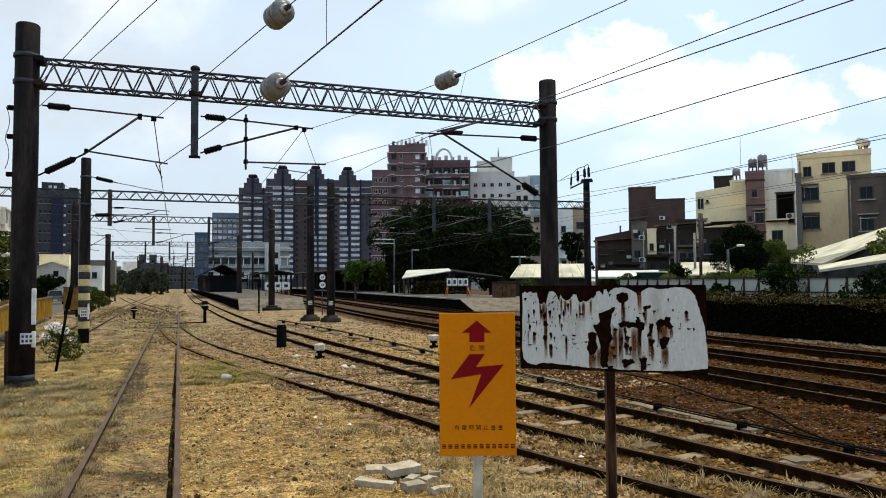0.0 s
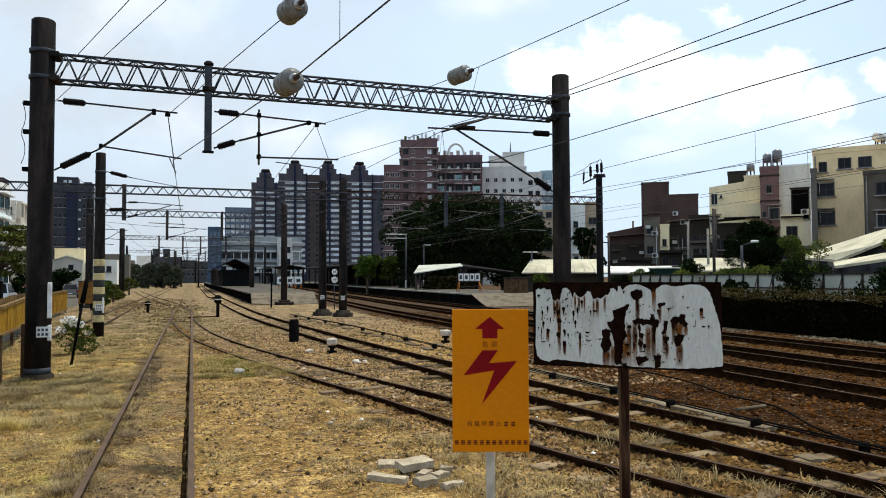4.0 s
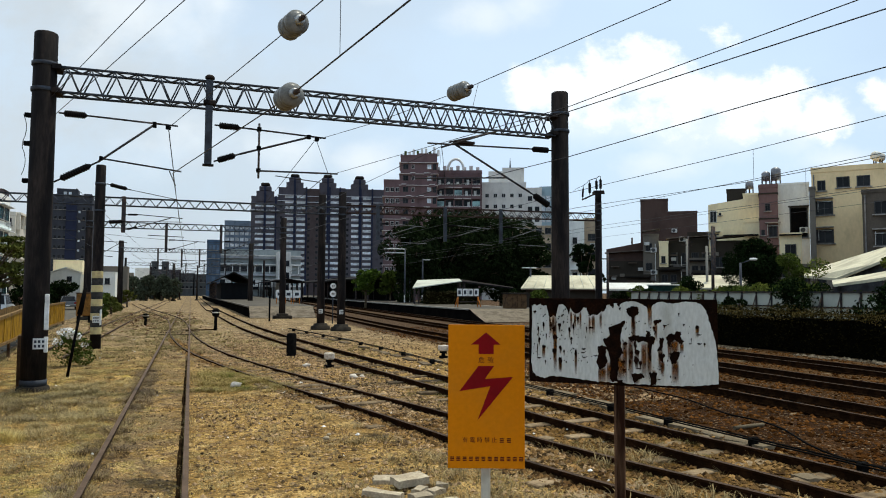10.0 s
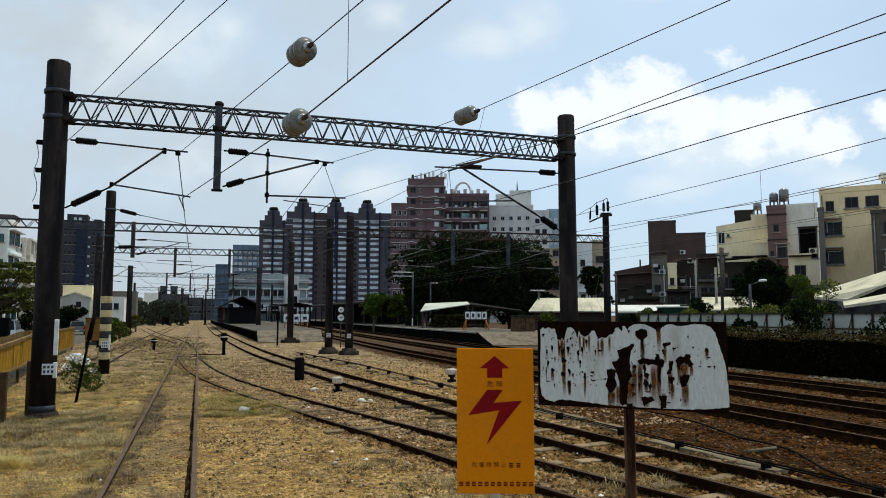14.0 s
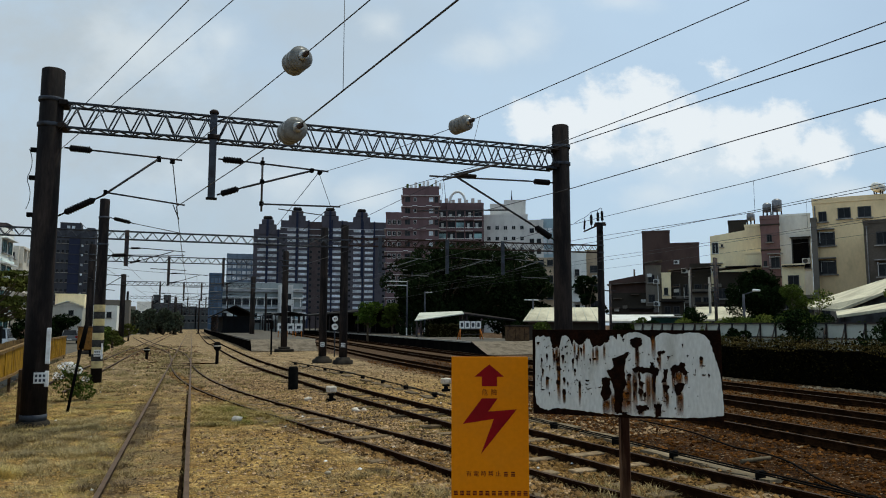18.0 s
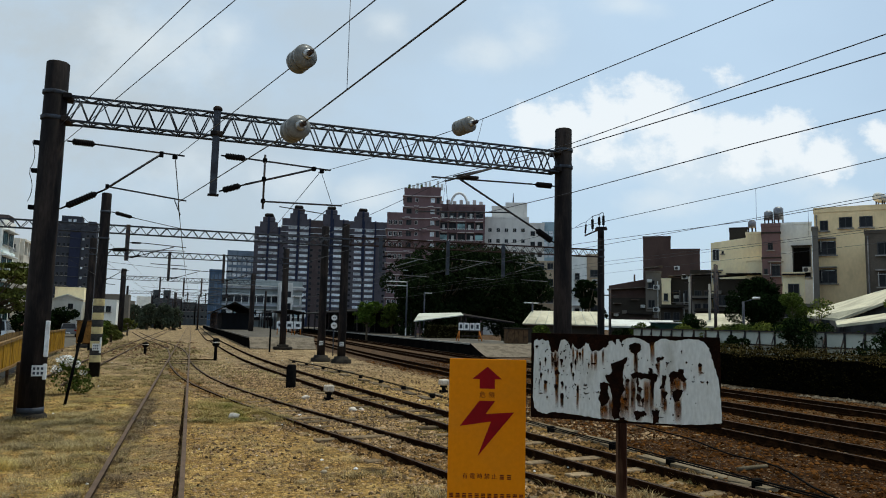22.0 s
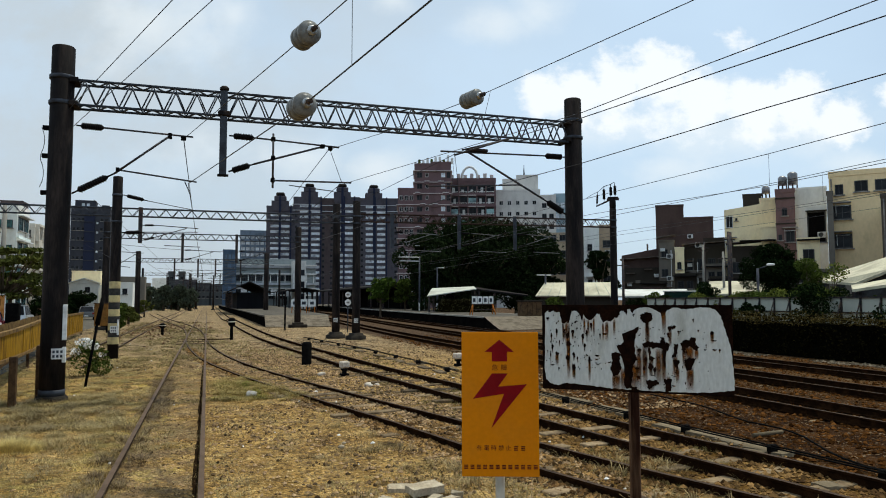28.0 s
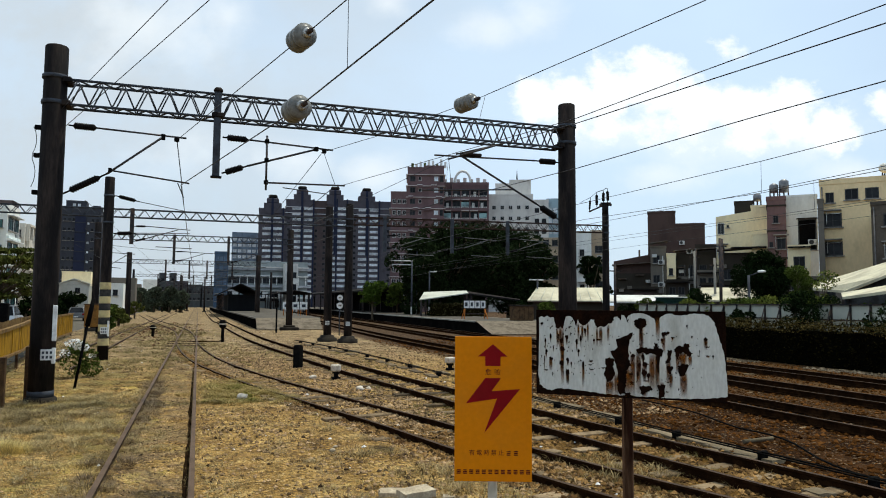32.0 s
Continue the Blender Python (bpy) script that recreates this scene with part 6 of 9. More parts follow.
TOWERGREY = wallmat("purple_grey_tile", (0.076, 0.071, 0.084))
TOWERLIGHT = wallmat("pale_grey_tile", (0.42, 0.43, 0.46))
TOWERBROWN = wallmat("brown_grey_tile", (0.072, 0.056, 0.056))
HOTEL = wallmat("brown_pink_tile", (0.152, 0.098, 0.100))
BLUETOWER = wallmat("dark_blue_tile", (0.025, 0.03, 0.055))
BLUEGLASS = wallmat("blue_panel", (0.07, 0.11, 0.17))
BLUEPANE = mat("blue_window_glass", (0.05, 0.09, 0.15), 0.15, 0, (0.10, 0.14, 0.2), 0.4, 0.2, 3, 0, piece=0.4, spec=0.4)
PALEBLOCK = wallmat("pale_warm_render", (0.62, 0.60, 0.56), (0.48, 0.46, 0.43))
PINKWALL = wallmat("pink_tile", (0.36, 0.22, 0.18))

TANWALL = wallmat("tan_tile", (0.42, 0.33, 0.23), (0.30, 0.23, 0.16))
PALEGREY = wallmat("weathered_pale_render", (0.84, 0.83, 0.76), (0.60, 0.58, 0.52), 0.15)
PALEGREEN = wallmat("pale_green_render", (0.80, 0.88, 0.84), (0.62, 0.68, 0.64), 0.12)
# row of houses along the street behind the embankment
STATIONWALL = wallmat("dusty_station_render", (0.27, 0.30, 0.30))
FENCEWALL = wallmat("dusty_white_panel", (0.46, 0.47, 0.40), (0.30, 0.30, 0.25))
TEAL = wallmat("teal_panel", (0.30, 0.40, 0.45))
building("town_house", "plain brown brick building with a tall stair block", 4.1, 8, 16.5, BROWNWALL, (67.3, 93.3, -35.8), parapet=0.3, grp="street houses")
building("town_house", "plain brown brick building with a flat roof", 4.3, 8, 14.5, BROWNWALL, (70.65, 90.9, -35.8), parapet=0.3, grp="street houses", coolers=((-1.2, 11.5),))
building("town_house", "narrow weathered grey three-storey house", 1.9, 7, 9.6, GREYWALL, (55.2, 77.3, -35.6), [("front", 1, 3, 0.8, 1.0, 0.3, 1.1, 2.6, 2.5, FRAME_D, GLASS_DARK)], parapet=0.2, grp="street houses", coolers=((0.35, 4.6), (0.35, 7.4)))
building("town_house", "narrow cream house between grey ones", 1.1, 7, 8.6, CREAM, (55.95, 75.7, -36.4), [("front", 1, 2, 0.5, 0.9, 0.2, 0.8, 3.4, 2.6, FRAME_D, GLASS_DARK)], parapet=0.2, grp="street houses")
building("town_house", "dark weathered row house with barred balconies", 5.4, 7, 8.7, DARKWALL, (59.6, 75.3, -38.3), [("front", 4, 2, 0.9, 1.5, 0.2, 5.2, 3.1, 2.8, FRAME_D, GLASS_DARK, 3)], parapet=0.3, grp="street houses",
         canopies=((-2.6, 0.4, 5.4, 0.6, ROOF_DARK), (-0.2, 2.6, 6.0, 0.7, GREYWALL)), coolers=((-0.9, 8.8),))
building("roof_hut", "dark corrugated rooftop hut", 2.6, 4, 10.2, DARKWALL, (61.9, 76.6, -38.3), z0=8.4, category="roof hut", parapet=0)
building("warehouse", "dark low warehouse with a slanting red-brown upper wall", 4.8, 8, 8.0, BROWNWALL, (53.7, 80.8, -33.6), category="warehouse", parapet=0, slope=0.9)
part("lower_wall", box(-2.4, -0.15, -0.3, 2.4, 0.0, 6.4), DARKWALL, thing("loading_bay", "dark open front of the warehouse", "loading bay", pose(53.6, 80.65, 0, 0, 0, -33.6)))
building("town_house", "cream rendered house end with a sloping roof edge", 3.9, 9, 12.7, CREAM, (59.0, 68.0, -41.0), [("front", 1, 3, 0.75, 1.35, 0.1, 1.0, 5.1, 2.75, FRAME_W, GLASS_DARK), ("front", 1, 1, 0.25, 0.3, 1.1, 1.5, 11.4, 3, FRAME_D, GLASS_DARK)], slope=0.55, grp="street houses")
building("roof_hut", "dark open rooftop hut on the cream house", 2.0, 3, 14.4, DARKWALL, (60.05, 67.5, -41.0), z0=12.9, category="roof hut", parapet=0.12)
building("town_house", "cream house block with a rooftop hut", 1.9, 9, 13.6, CREAM, (61.1, 66.1, -42.7), parapet=0.3, grp="street houses")
building("garden_house", "low cream wing with a dark canopy", 1.7, 4, 10.1, CREAM, (58.4, 63.2, -42.8), parapet=0.2, category="house", grp="street houses", canopies=((-3.0, 0.6, 8.6, 1.2, ROOF_DARK),))
# the dark wall colour stands for shade on these ground floors
building("row_house", "ground floor houses below the cream gable, their shade put into dark walls", 4.2, 5, 8.0, DARKWALL, (57.2, 65.2, -41.0), [("front", 3, 1, 1.0, 1.2, 0.2, 4, 5.2, 3, FRAME_D, GLASS_DARK)], parapet=0.2, grp="street houses")
building("town_house", "dull red tiled narrow town house", 1.85, 9, 13.6, REDTILE, (58.2, 60.6, -43.9), [("front", 1, 1, 0.85, 1.3, 0.85, 1.8, 8.3, 3, FRAME_D, GLASS_DARK), ("front", 1, 1, 0.35, 0.6, 0.1, 0.6, 8.5, 3, FRAME_D, GLASS_DARK), ("front", 1, 1, 0.5, 0.8, 0.55, 1.15, 11.1, 3, FRAME_D, GLASS_DARK)], parapet=0.4, grp="street houses", bands=[(10.2, 0.14, 0.06, DARKWALL), (12.9, 0.16, 0.06, DARKWALL), (7.3, 0.14, 0.06, DARKWALL)])
building("town_house", "pale grey town house with a dark open balcony", 3.05, 9, 13.9, WHITEWALL, (60.6, 59.6, -45.5), [("front", 1, 1, 1.75, 3.3, 1.1, 2.95, 8.2, 3, FRAME_D, BLACK, 0)], parapet=0.25, grp="street houses", coolers=((0.95, 8.7),), canopies=((-0.5, 1.5, 11.5, 0.35, DARKWALL),))
building("small_house", "small cream house with one dark window", 1.95, 4, 8.1, CREAM, (55.4, 54.9, -45.3), [("front", 1, 1, 1.0, 1.1, 0.4, 1.5, 6.0, 2, FRAME_D, GLASS_DARK)], parapet=0.15, grp="street houses", canopies=((-1.0, 1.0, 7.95, 0.5, ROOF_DARK),))
building("pillar_block", "grey pipe shaft at the house corner", 0.5, 2, 12.2, GREYWALL, (55.3, 52.1, -46.5), parapet=0.2, category="house wall")
building("town_house", "tall beige rendered town house with dark windows", 6.2, 10, 14.0, BEIGE, (58.8, 51.2, -48.9),
         [("front", 2, 1, 1.1, 1.05, 1.85, 5.2, 12.4, 3, FRAME_D, GLASS_DARK), ("front", 1, 2, 1.5, 1.35, 0.2, 1.9, 7.1, 2.75, FRAME_D, GLASS_DARK), ("front", 1, 1, 0.7, 1.0, 0.35, 1.35, 12.2, 3.1, FRAME_D, GLASS_DARK)], parapet=0.5, grp="street houses")
building("town_house", "grey-brown weathered house with small windows", 5.2, 8, 10.6, mat("grey_brown_render", (0.115, 0.095, 0.075), 0.9, 0, (0.06, 0.05, 0.04), 0.5, 0.15, 8, 0.1), (53.9, 42.2, -51.4), [("front", 1, 2, 1.0, 1.1, 0.7, 2.0, 6.2, 2.6, FRAME_D, GLASS_DARK), ("front", 1, 1, 1.4, 1.2, 2.6, 4.6, 6.4, 2.6, FRAME_D, GLASS_DARK)], parapet=0.3, grp="street houses", coolers=((-1.6, 5.2),))
building("town_house", "white house with green-edged windows", 2.6, 8, 13.1, WHITEWALL, (54.7, 95.4, -29.8), [("front", 1, 3, 0.7, 1.0, 0.8, 1.6, 4.4, 2.6, FRAME_D, GLASS_DARK)], parapet=0.3, grp="street houses")
building("town_house", "tan tiled house with curtained windows", 2.4, 8, 13.4, TANWALL, (57.8, 95.9, -31.1), [("front", 1, 3, 1.2, 1.1, 0.5, 1.9, 4.8, 2.7, FRAME_D, GLASS_DARK)], parapet=0.3, grp="street houses", coolers=((0.1, 9.2),))
building("town_house", "tan house behind the trees", 4.8, 8, 13.0, TANWALL, (54.6, 107.2, -26.7), [("front", 2, 4, 1.0, 1.2, 1.6, 4.6, 3.6, 2.8, FRAME_D, GLASS_DARK)], parapet=0.4, grp="street houses")
building("glass_hut", "small blue-green glass rooftop hut", 1.3, 2, 12.0, TEAL, (67.9, 96.5, -35.1), z0=9.0, category="roof hut", parapet=0)
water_tank(58.9, 61.6, 14.05, 0.45, 1.3)
water_tank(59.7, 61.0, 14.05, 0.5, 1.7)
water_tank(61.6, 67.0, 14.0, 0.45, 1.2)
water_tank(62.0, 50.6, 14.5, 0.45, 1.7, 20, True)

# pipes, hoods and roof rails on the street houses
PIPE = mat("grey_drain_pipe", (0.16, 0.15, 0.14), 0.6, 0, None, 2, 0.2, 20, 0)
for (hx, hy, turn), w, h, pipes, hoods, rail in (((58.8, 51.2, -48.9), 6.2, 14.0, (-2.9,), ((-2.05, 8.6), (-2.05, 11.4)), 0), ((59.0, 68.0, -41.0), 3.9, 12.7, (), ((-1.4, 6.6), (-1.4, 9.4)), 0),
                                                 ((58.2, 60.6, -43.9), 1.85, 13.6, (), ((0.4, 9.75),), 0), ((53.9, 42.2, -51.4), 5.2, 10.6, (-2.4, 0.2), ((-1.2, 7.5), (1.0, 7.8)), 0),
                                                 ((67.3, 93.3, -35.8), 4.1, 16.5, (), (), 0), ((54.7, 95.4, -29.8), 2.6, 13.1, (-1.1,), ((0.0, 5.6), (0.0, 8.2)), 0)):
    t = thing("facade_fittings", "drain pipes, window hoods and rails on the house front", "pipes", pose(hx, hy, 0, 0, 0, turn), group="facade fittings")
    for x in pipes:
        part("drain_pipe", tube((x, -0.08, 0), (x, -0.08, h - 0.2), 0.06, n=6), PIPE, t)
    for x, z in hoods:
        part("window_hood", box(x - 0.75, -0.55, z, x + 0.75, -0.001, z + 0.1), sill_mesh.materials[0], t)
        part("window_grille", box(x - 0.55, -0.3, z - 1.25, x - 0.5, -0.02, z - 0.1), FRAME_W, t)
        part("clothes_rail", tube((x - 0.6, -0.4, z - 0.3), (x + 0.6, -0.4, z - 0.3), 0.03, n=5), FRAME_W, t)
    if not pipes and not hoods:
        part("wall_lamp", box(-0.2, -0.5, 11.8, 0.1, -0.02, 12.0, 0.02), FRAME_W, t)
    if rail:
        part("roof_rail", tube((-w / 2, 0.1, h + 1.1), (w / 2, 0.1, h + 1.1), 0.035, n=5), DARK_STEEL, t)
        for k in range(5):
            part("rail_post", tube((-w / 2 + w * k / 4, 0.1, h + 0.2), (-w / 2 + w * k / 4, 0.1, h + 1.1), 0.03, n=5), DARK_STEEL, t)

# tin roofs, awnings, poles and boxes along the dark row
rng = random.Random(12)
RUSTY_TIN = mat("rusted_tin_sheet", (0.085, 0.062, 0.048), 0.85, 0, (0.17, 0.15, 0.13), 1.5, 0.25, 12, 0.2)
for hx, hy, turn, w, h in ((59.6, 75.3, -38.3, 5.4, 8.7), (55.2, 77.3, -35.6, 1.9, 9.6), (53.7, 80.8, -33.6, 4.8, 7.0), (57.2, 65.2, -41.0, 4.2, 8.0)):
    t = thing("facade_fittings", "tin awnings, grilles and small boxes on the dark fronts", "awnings", pose(hx, hy, 0, 0, 0, turn), group="facade fittings")
    for k in range(int(w * 2.2)):
        x, z = rng.uniform(-w / 2 + 0.4, w / 2 - 0.4), rng.uniform(3.0, h - 0.8)
        kind_of = k % 4
        if kind_of == 0:
            part("awning", plate_shape([(x - 0.55, z), (x + 0.55, z), (x + 0.5, z + 0.14), (x - 0.5, z + 0.14)], -0.75, -0.2), RUSTY_TIN, t)
        elif kind_of == 1:
            part("box", box(x - 0.3, -0.55, z, x + 0.3, -0.2, z + 0.42, 0.03), FRAME_W if k % 8 == 1 else GREYWALL, t)
        elif kind_of == 2:
            part("grille", box(x - 0.4, -0.3, z, x + 0.4, -0.2, z + 0.7), PIPE, t)
        else:
            part("drain_pipe", tube((x, -0.22, 0.0), (x, -0.22, z), 0.05, n=6), FRAME_W if k % 8 == 3 else PIPE, t)
    part("tin_roof", plate_shape([(-w / 2 - 0.2, h + 0.45), (w / 2 + 0.2, h + 0.75), (w / 2 + 0.2, h + 0.85), (-w / 2 - 0.2, h + 0.55)], -0.8, 2.0), RUSTY_TIN, t)

# towers far behind
def tower(label, w, h, at, cols):
    t = building("apartment_tower", label, w, 16, h, TOWERGREY if cols else TOWERBROWN, at, [("front", 1, 17, 4.6, 1.45, c - 2.4 + w / 2, c + 2.4 + w / 2, h - 53.5, 3.06, FRAME_W, GLASS_BLUE, 2) for c in cols], "apartment block", parapet=1.2, grp="apartment towers",
                 bands=[(h - 6.5, 0.4, 0.5, TOWERLIGHT), (h - 3.2, 0.35, 0.5, TOWERLIGHT)])
    for c in cols:
        part("bay_rib", box(c + 2.5, -0.8, 0, c + 3.3, 0, h + 1.5), BLUETOWER, t)
    rest = [x for x in (-w / 2 + 1.6, w / 2 - 1.6) if all(abs(x - c) > 3.6 for c in cols)]
    for x in rest:
        me, pane = window_mesh(1.4, 1.5, FRAME_D, GLASS_DARK, 1)
        for r in range(16):
            wdw = shared("window", me, t, pose(x, 0, h - 53.0 + 3.06 * r))
            shared("pane", pane, wdw, Matrix())
    return t


tower("purple-grey high-rise block with pale window bays", 14.5, 52.6, (37.0, 398, -5.3), (-2.8, 2.8))
tower("purple-grey high-rise block with white window bays", 14.8, 58.0, (51.4, 396.7, -7.4), (-1.6, 4.7))
tower("plain purple-grey high-rise block", 7.7, 57.6, (62.5, 395.1, -9.0), ())
tower("purple-grey high-rise block with a white window bay", 13.9, 58.4, (73.0, 393.3, -10.5), (-4.4, 1.2))
tower("broad purple-grey high-rise block with white window bays", 21.9, 58.0, (90.3, 389.7, -13.1), (-5.0, 1.3))
for x, y, z in ((37.1, 399, 53), (52.9, 398, 58.5), (70.6, 395, 58.8), (87.9, 392, 58.5)):
    t = thing("roof_turret", "dark stepped rooftop turret of the apartment block", "roof turret", pose(x, y, 0, 0, 0, -8), group="roof turrets")
    part("turret_base", box(-4.6, -1.5, z - 2, 4.6, 6, z + 3.6), TOWERGREY, t)
    part("turret_top", box(-3.2, -1.0, z + 3.6, 3.2, 5.4, z + 6.4, 0.4), TOWERGREY, t)
    part("turret_cap", box(-2.4, -0.6, z + 6.4, 2.4, 5, z + 8.4, 0.7), ROOF_DARK, t)
    part("turret_rib", box(-0.6, -1.9, z - 30, 0.6, -1.5, z + 6.4), BLUETOWER, t)
BANDS = lambda n, first=7.0: [(first + 3.2 * k, 0.2, 0.4, HOTELBAND) for k in range(n)]
HOTELBAND = wallmat("dusty_pink_band", (0.50, 0.44, 0.42))
building("apartment_tower", "brown-pink tiled lower wing with balcony bands", 4.8, 14, 33.2, HOTEL, (52.6, 193.0, -15.2), [("front", 3, 9, 1.0, 1.3, 0.3, 4.5, 4.6, 3.2, FRAME_W, GLASS_DARK)], "apartment block", bands=BANDS(8, 6.4))
building("apartment_tower", "brown-pink tiled corner block with balconies", 4.7, 14, 40.2, HOTEL, (57.0, 191.7, -16.6), [("front", 1, 11, 1.5, 1.5, 0.5, 2.4, 4.6, 3.2, FRAME_D, GLASS_DARK), ("front", 1, 11, 0.8, 1.1, 2.9, 4.2, 4.8, 3.2, FRAME_W, GLASS_DARK)], "apartment block", bands=BANDS(11, 6.4))
building("apartment_tower", "brown-pink tiled block with white balcony rails", 5.6, 14, 40.7, HOTEL, (61.9, 190.2, -18.0), [("front", 1, 11, 1.2, 1.3, 2.6, 4.2, 4.7, 3.2, FRAME_W, GLASS_BLUE), ("front", 1, 11, 0.9, 1.7, 4.3, 5.5, 4.5, 3.2, FRAME_D, GLASS_DARK)], "apartment block", bands=BANDS(11, 6.4))
building("apartment_tower", "brown-pink apartment wing with rows of pale windows", 13.2, 14, 36.4, HOTEL, (72.1, 191.9, -20.6), [("front", 5, 10, 2.3, 2.3, 0.2, 13.0, 4.0, 3.2, FRAME_D, GLASS_DARK, 1)], "apartment block", parapet=0.9)
building("apartment_tower", "white-grey apartment building with square windows", 13.1, 14, 34.1, PALEBLOCK, (86.0, 191.6, -24.2), [("front", 5, 9, 1.15, 1.25, 0.5, 12.6, 4.4, 3.2, FRAME_W, GLASS_DARK)], "apartment block")
building("apartment_tower", "white-grey lower apartment wing", 4.7, 14, 32.4, PALEBLOCK, (93.9, 187.9, -26.6), [("front", 2, 9, 1.3, 1.4, 0.3, 4.4, 4.2, 3.1, FRAME_D, GLASS_DARK)], "apartment block")
building("roof_hut", "white-grey rooftop plant room", 6.4, 8, 38.9, PALEBLOCK, (89.8, 193.1, -25.0), z0=34.0, category="roof hut")
building("roof_hut", "white-grey rooftop stair block", 4.2, 8, 37.8, PALEBLOCK, (85.0, 195.2, -23.6), z0=34.0, category="roof hut")
building("apartment_tower", "pale teal glass-fronted building", 3.6, 10, 33.4, TEAL, (99.3, 190.7, -27.5), [("front", 2, 9, 1.2, 1.5, 0.2, 3.4, 4, 3.2, FRAME_W, GLASS_BLUE)], "apartment block")
# open balconies of the apartment wing: fins between the bays, a parapet with a white rail, coolers and screens behind it
WING = thing("apartment_balconies", "stacked balconies with white rails and clutter on the brown-pink wing", "balconies", pose(72.1, 191.9, 0, 0, 0, -20.6))
for k in range(6):
    part("fin", box(-6.6 + 2.56 * k - 0.12, -1.1, 0.0, -6.6 + 2.56 * k + 0.12, -0.02, 36.6), HOTEL, WING)
TEALPANE = mat("teal_curtained_glass", (0.22, 0.36, 0.36), 0.3, 0, (0.06, 0.09, 0.10), 0.4, 0.2, 3, 0, piece=0.4, spec=0.3)
for r in range(10):
    z = 3.5 + 3.2 * r
    for c in range(5):
        x0 = -6.48 + 2.56 * c
        b = part("balcony", box(x0 + 0.005, -1.2, z - 0.25, x0 + 2.31, -0.075, z), HOTELBAND if (r + c) % 3 else HOTEL, WING)
        part("parapet", box(x0 + 0.005, -1.2, z + 0.004, x0 + 2.31, -1.08, z + 0.62), HOTEL, b)
        part("rail", box(x0 + 0.005, -1.18, z + 0.8, x0 + 2.31, -1.1, z + 0.92), WHITE_PAINT, b)
        for j in range(5):
            part("baluster", box(x0 + 0.1 + 0.5 * j, -1.16, z + 0.62, x0 + 0.17 + 0.5 * j, -1.12, z + 0.8), WHITE_PAINT, b)
        kind_of = random.choice(("cooler", "screen", "curtain", "none", "cooler", "curtain"))
        u = x0 + rnd(0.3, 1.4)
        if kind_of == "cooler":
            part("air_conditioner", box(u, -1.0, z + 0.95, u + 0.75, -0.5, z + 1.5, 0.03), FRAME_W, b)
        elif kind_of == "screen":
            part("screen", box(x0 + 0.1, -1.06, z + 0.95, x0 + 2.2, -1.0, z + 2.3), TEALPANE, b)
        elif kind_of == "curtain":
            part("curtain", box(u, -0.3, z + 0.5, u + rnd(0.6, 0.9), -0.2, z + 2.2), FRAME_W, b)
for (hx, hy, turn, w, top) in ((57.0, 191.7, -16.6, 4.7, 40.2), (61.9, 190.2, -18.0, 5.6, 40.7)):
    t = thing("balcony_rails", "white balcony rails on the brown-pink block", "balcony rail", pose(hx, hy, 0, 0, 0, turn), group="balcony rails")
    for k in range(10):
        a = (-0.3, 0.24, 0.0)[(k + int(w)) % 3]
        part("rail", box(a * w - 0.15 * w, -0.6, 6.7 + 3.2 * k, a * w + 0.15 * w, -0.45, 6.85 + 3.2 * k), WHITE_PAINT, t)
        part("rail_panel", box(a * w - 0.15 * w, -0.58, 5.95 + 3.2 * k, a * w + 0.15 * w, -0.47, 6.66 + 3.2 * k), HOTEL, t)
arch = thing("roof_arch", "white steel arch frame on the apartment roof", "roof sign", pose(71.3, 192.4, 37.2, 0, 0, -20.5))
part("arch_tube", bent_tube([(2.3 * math.cos(math.pi * k / 14), 0, 3.4 * math.sin(math.pi * k / 14)) for k in range(15)], 0.36), WHITE_PAINT, arch)
for k in range(7):
    part("rail_post", box(-5.6 + 1.9 * k, -0.2, -0.1, -4.6 + 1.9 * k, 0.1, 1.0 + 0.4 * (k % 2)), HOTELBAND, arch)
for k in range(9):
    t = thing("roof_plants", "low green and pale clutter on the roof edge", "roof clutter", pose(56.2 + 1.1 * k, 192.2 - 0.35 * k, 41.1), group="roof clutter")
    hh = rnd(0.5, 2.0)
    part("clutter", box(-0.3, 0, -0.5, 0.3, 0.5, hh, 0.05), WHITE_PAINT if k % 3 else LEAF_MID, t)
mastt = thing("roof_aerial", "thin lattice aerial on the rooftop", "aerial", pose(89.2, 194, 38.9))
part("aerial_mast", tube((0, 0, -0.1), (0, 0, 3.6), 0.3, 0.05, n=4), GALV, mastt)
building("office_block", "distant blue-grey office block", 17, 20, 42.5, mat("hazy_blue_panel", (0.16, 0.21, 0.28), 0.7, 0, None, 0.4, 0.1, 6, 0), (26, 430, -3), [("front", 6, 11, 2.0, 1.8, 0.3, 16.5, 4, 3.4, FRAME_W, GLASS_BLUE)], "office block")
station = building("station_building", "white and grey station building with glass front", 21.5, 20, 12.4, STATIONWALL, (16.3, 190, 0), [("front", 5, 1, 3.4, 1.5, 0.5, 15, 7.2, 4.2, FRAME_D, GLASS_DARK, 4), ("front", 7, 1, 1.6, 2.6, 0.5, 20, 2.6, 4.2, FRAME_D, GLASS_DARK, 1)], "station", bands=[(6.2, 0.5, 0.8, TOWERLIGHT), (10.6, 0.5, 0.8, TOWERLIGHT)])
for z, h, out, m in ((3.4, 0.3, 1.6, WHITE_PAINT), (5.2, 0.25, 0.5, PALEBLOCK), (8.9, 0.35, 0.6, WHITE_PAINT), (11.2, 0.3, 1.2, PALEBLOCK)):
    part("band", box(-10.9, -out, z, 10.9, -0.82 if out > 0.82 else -0.08, z + h), m, station)
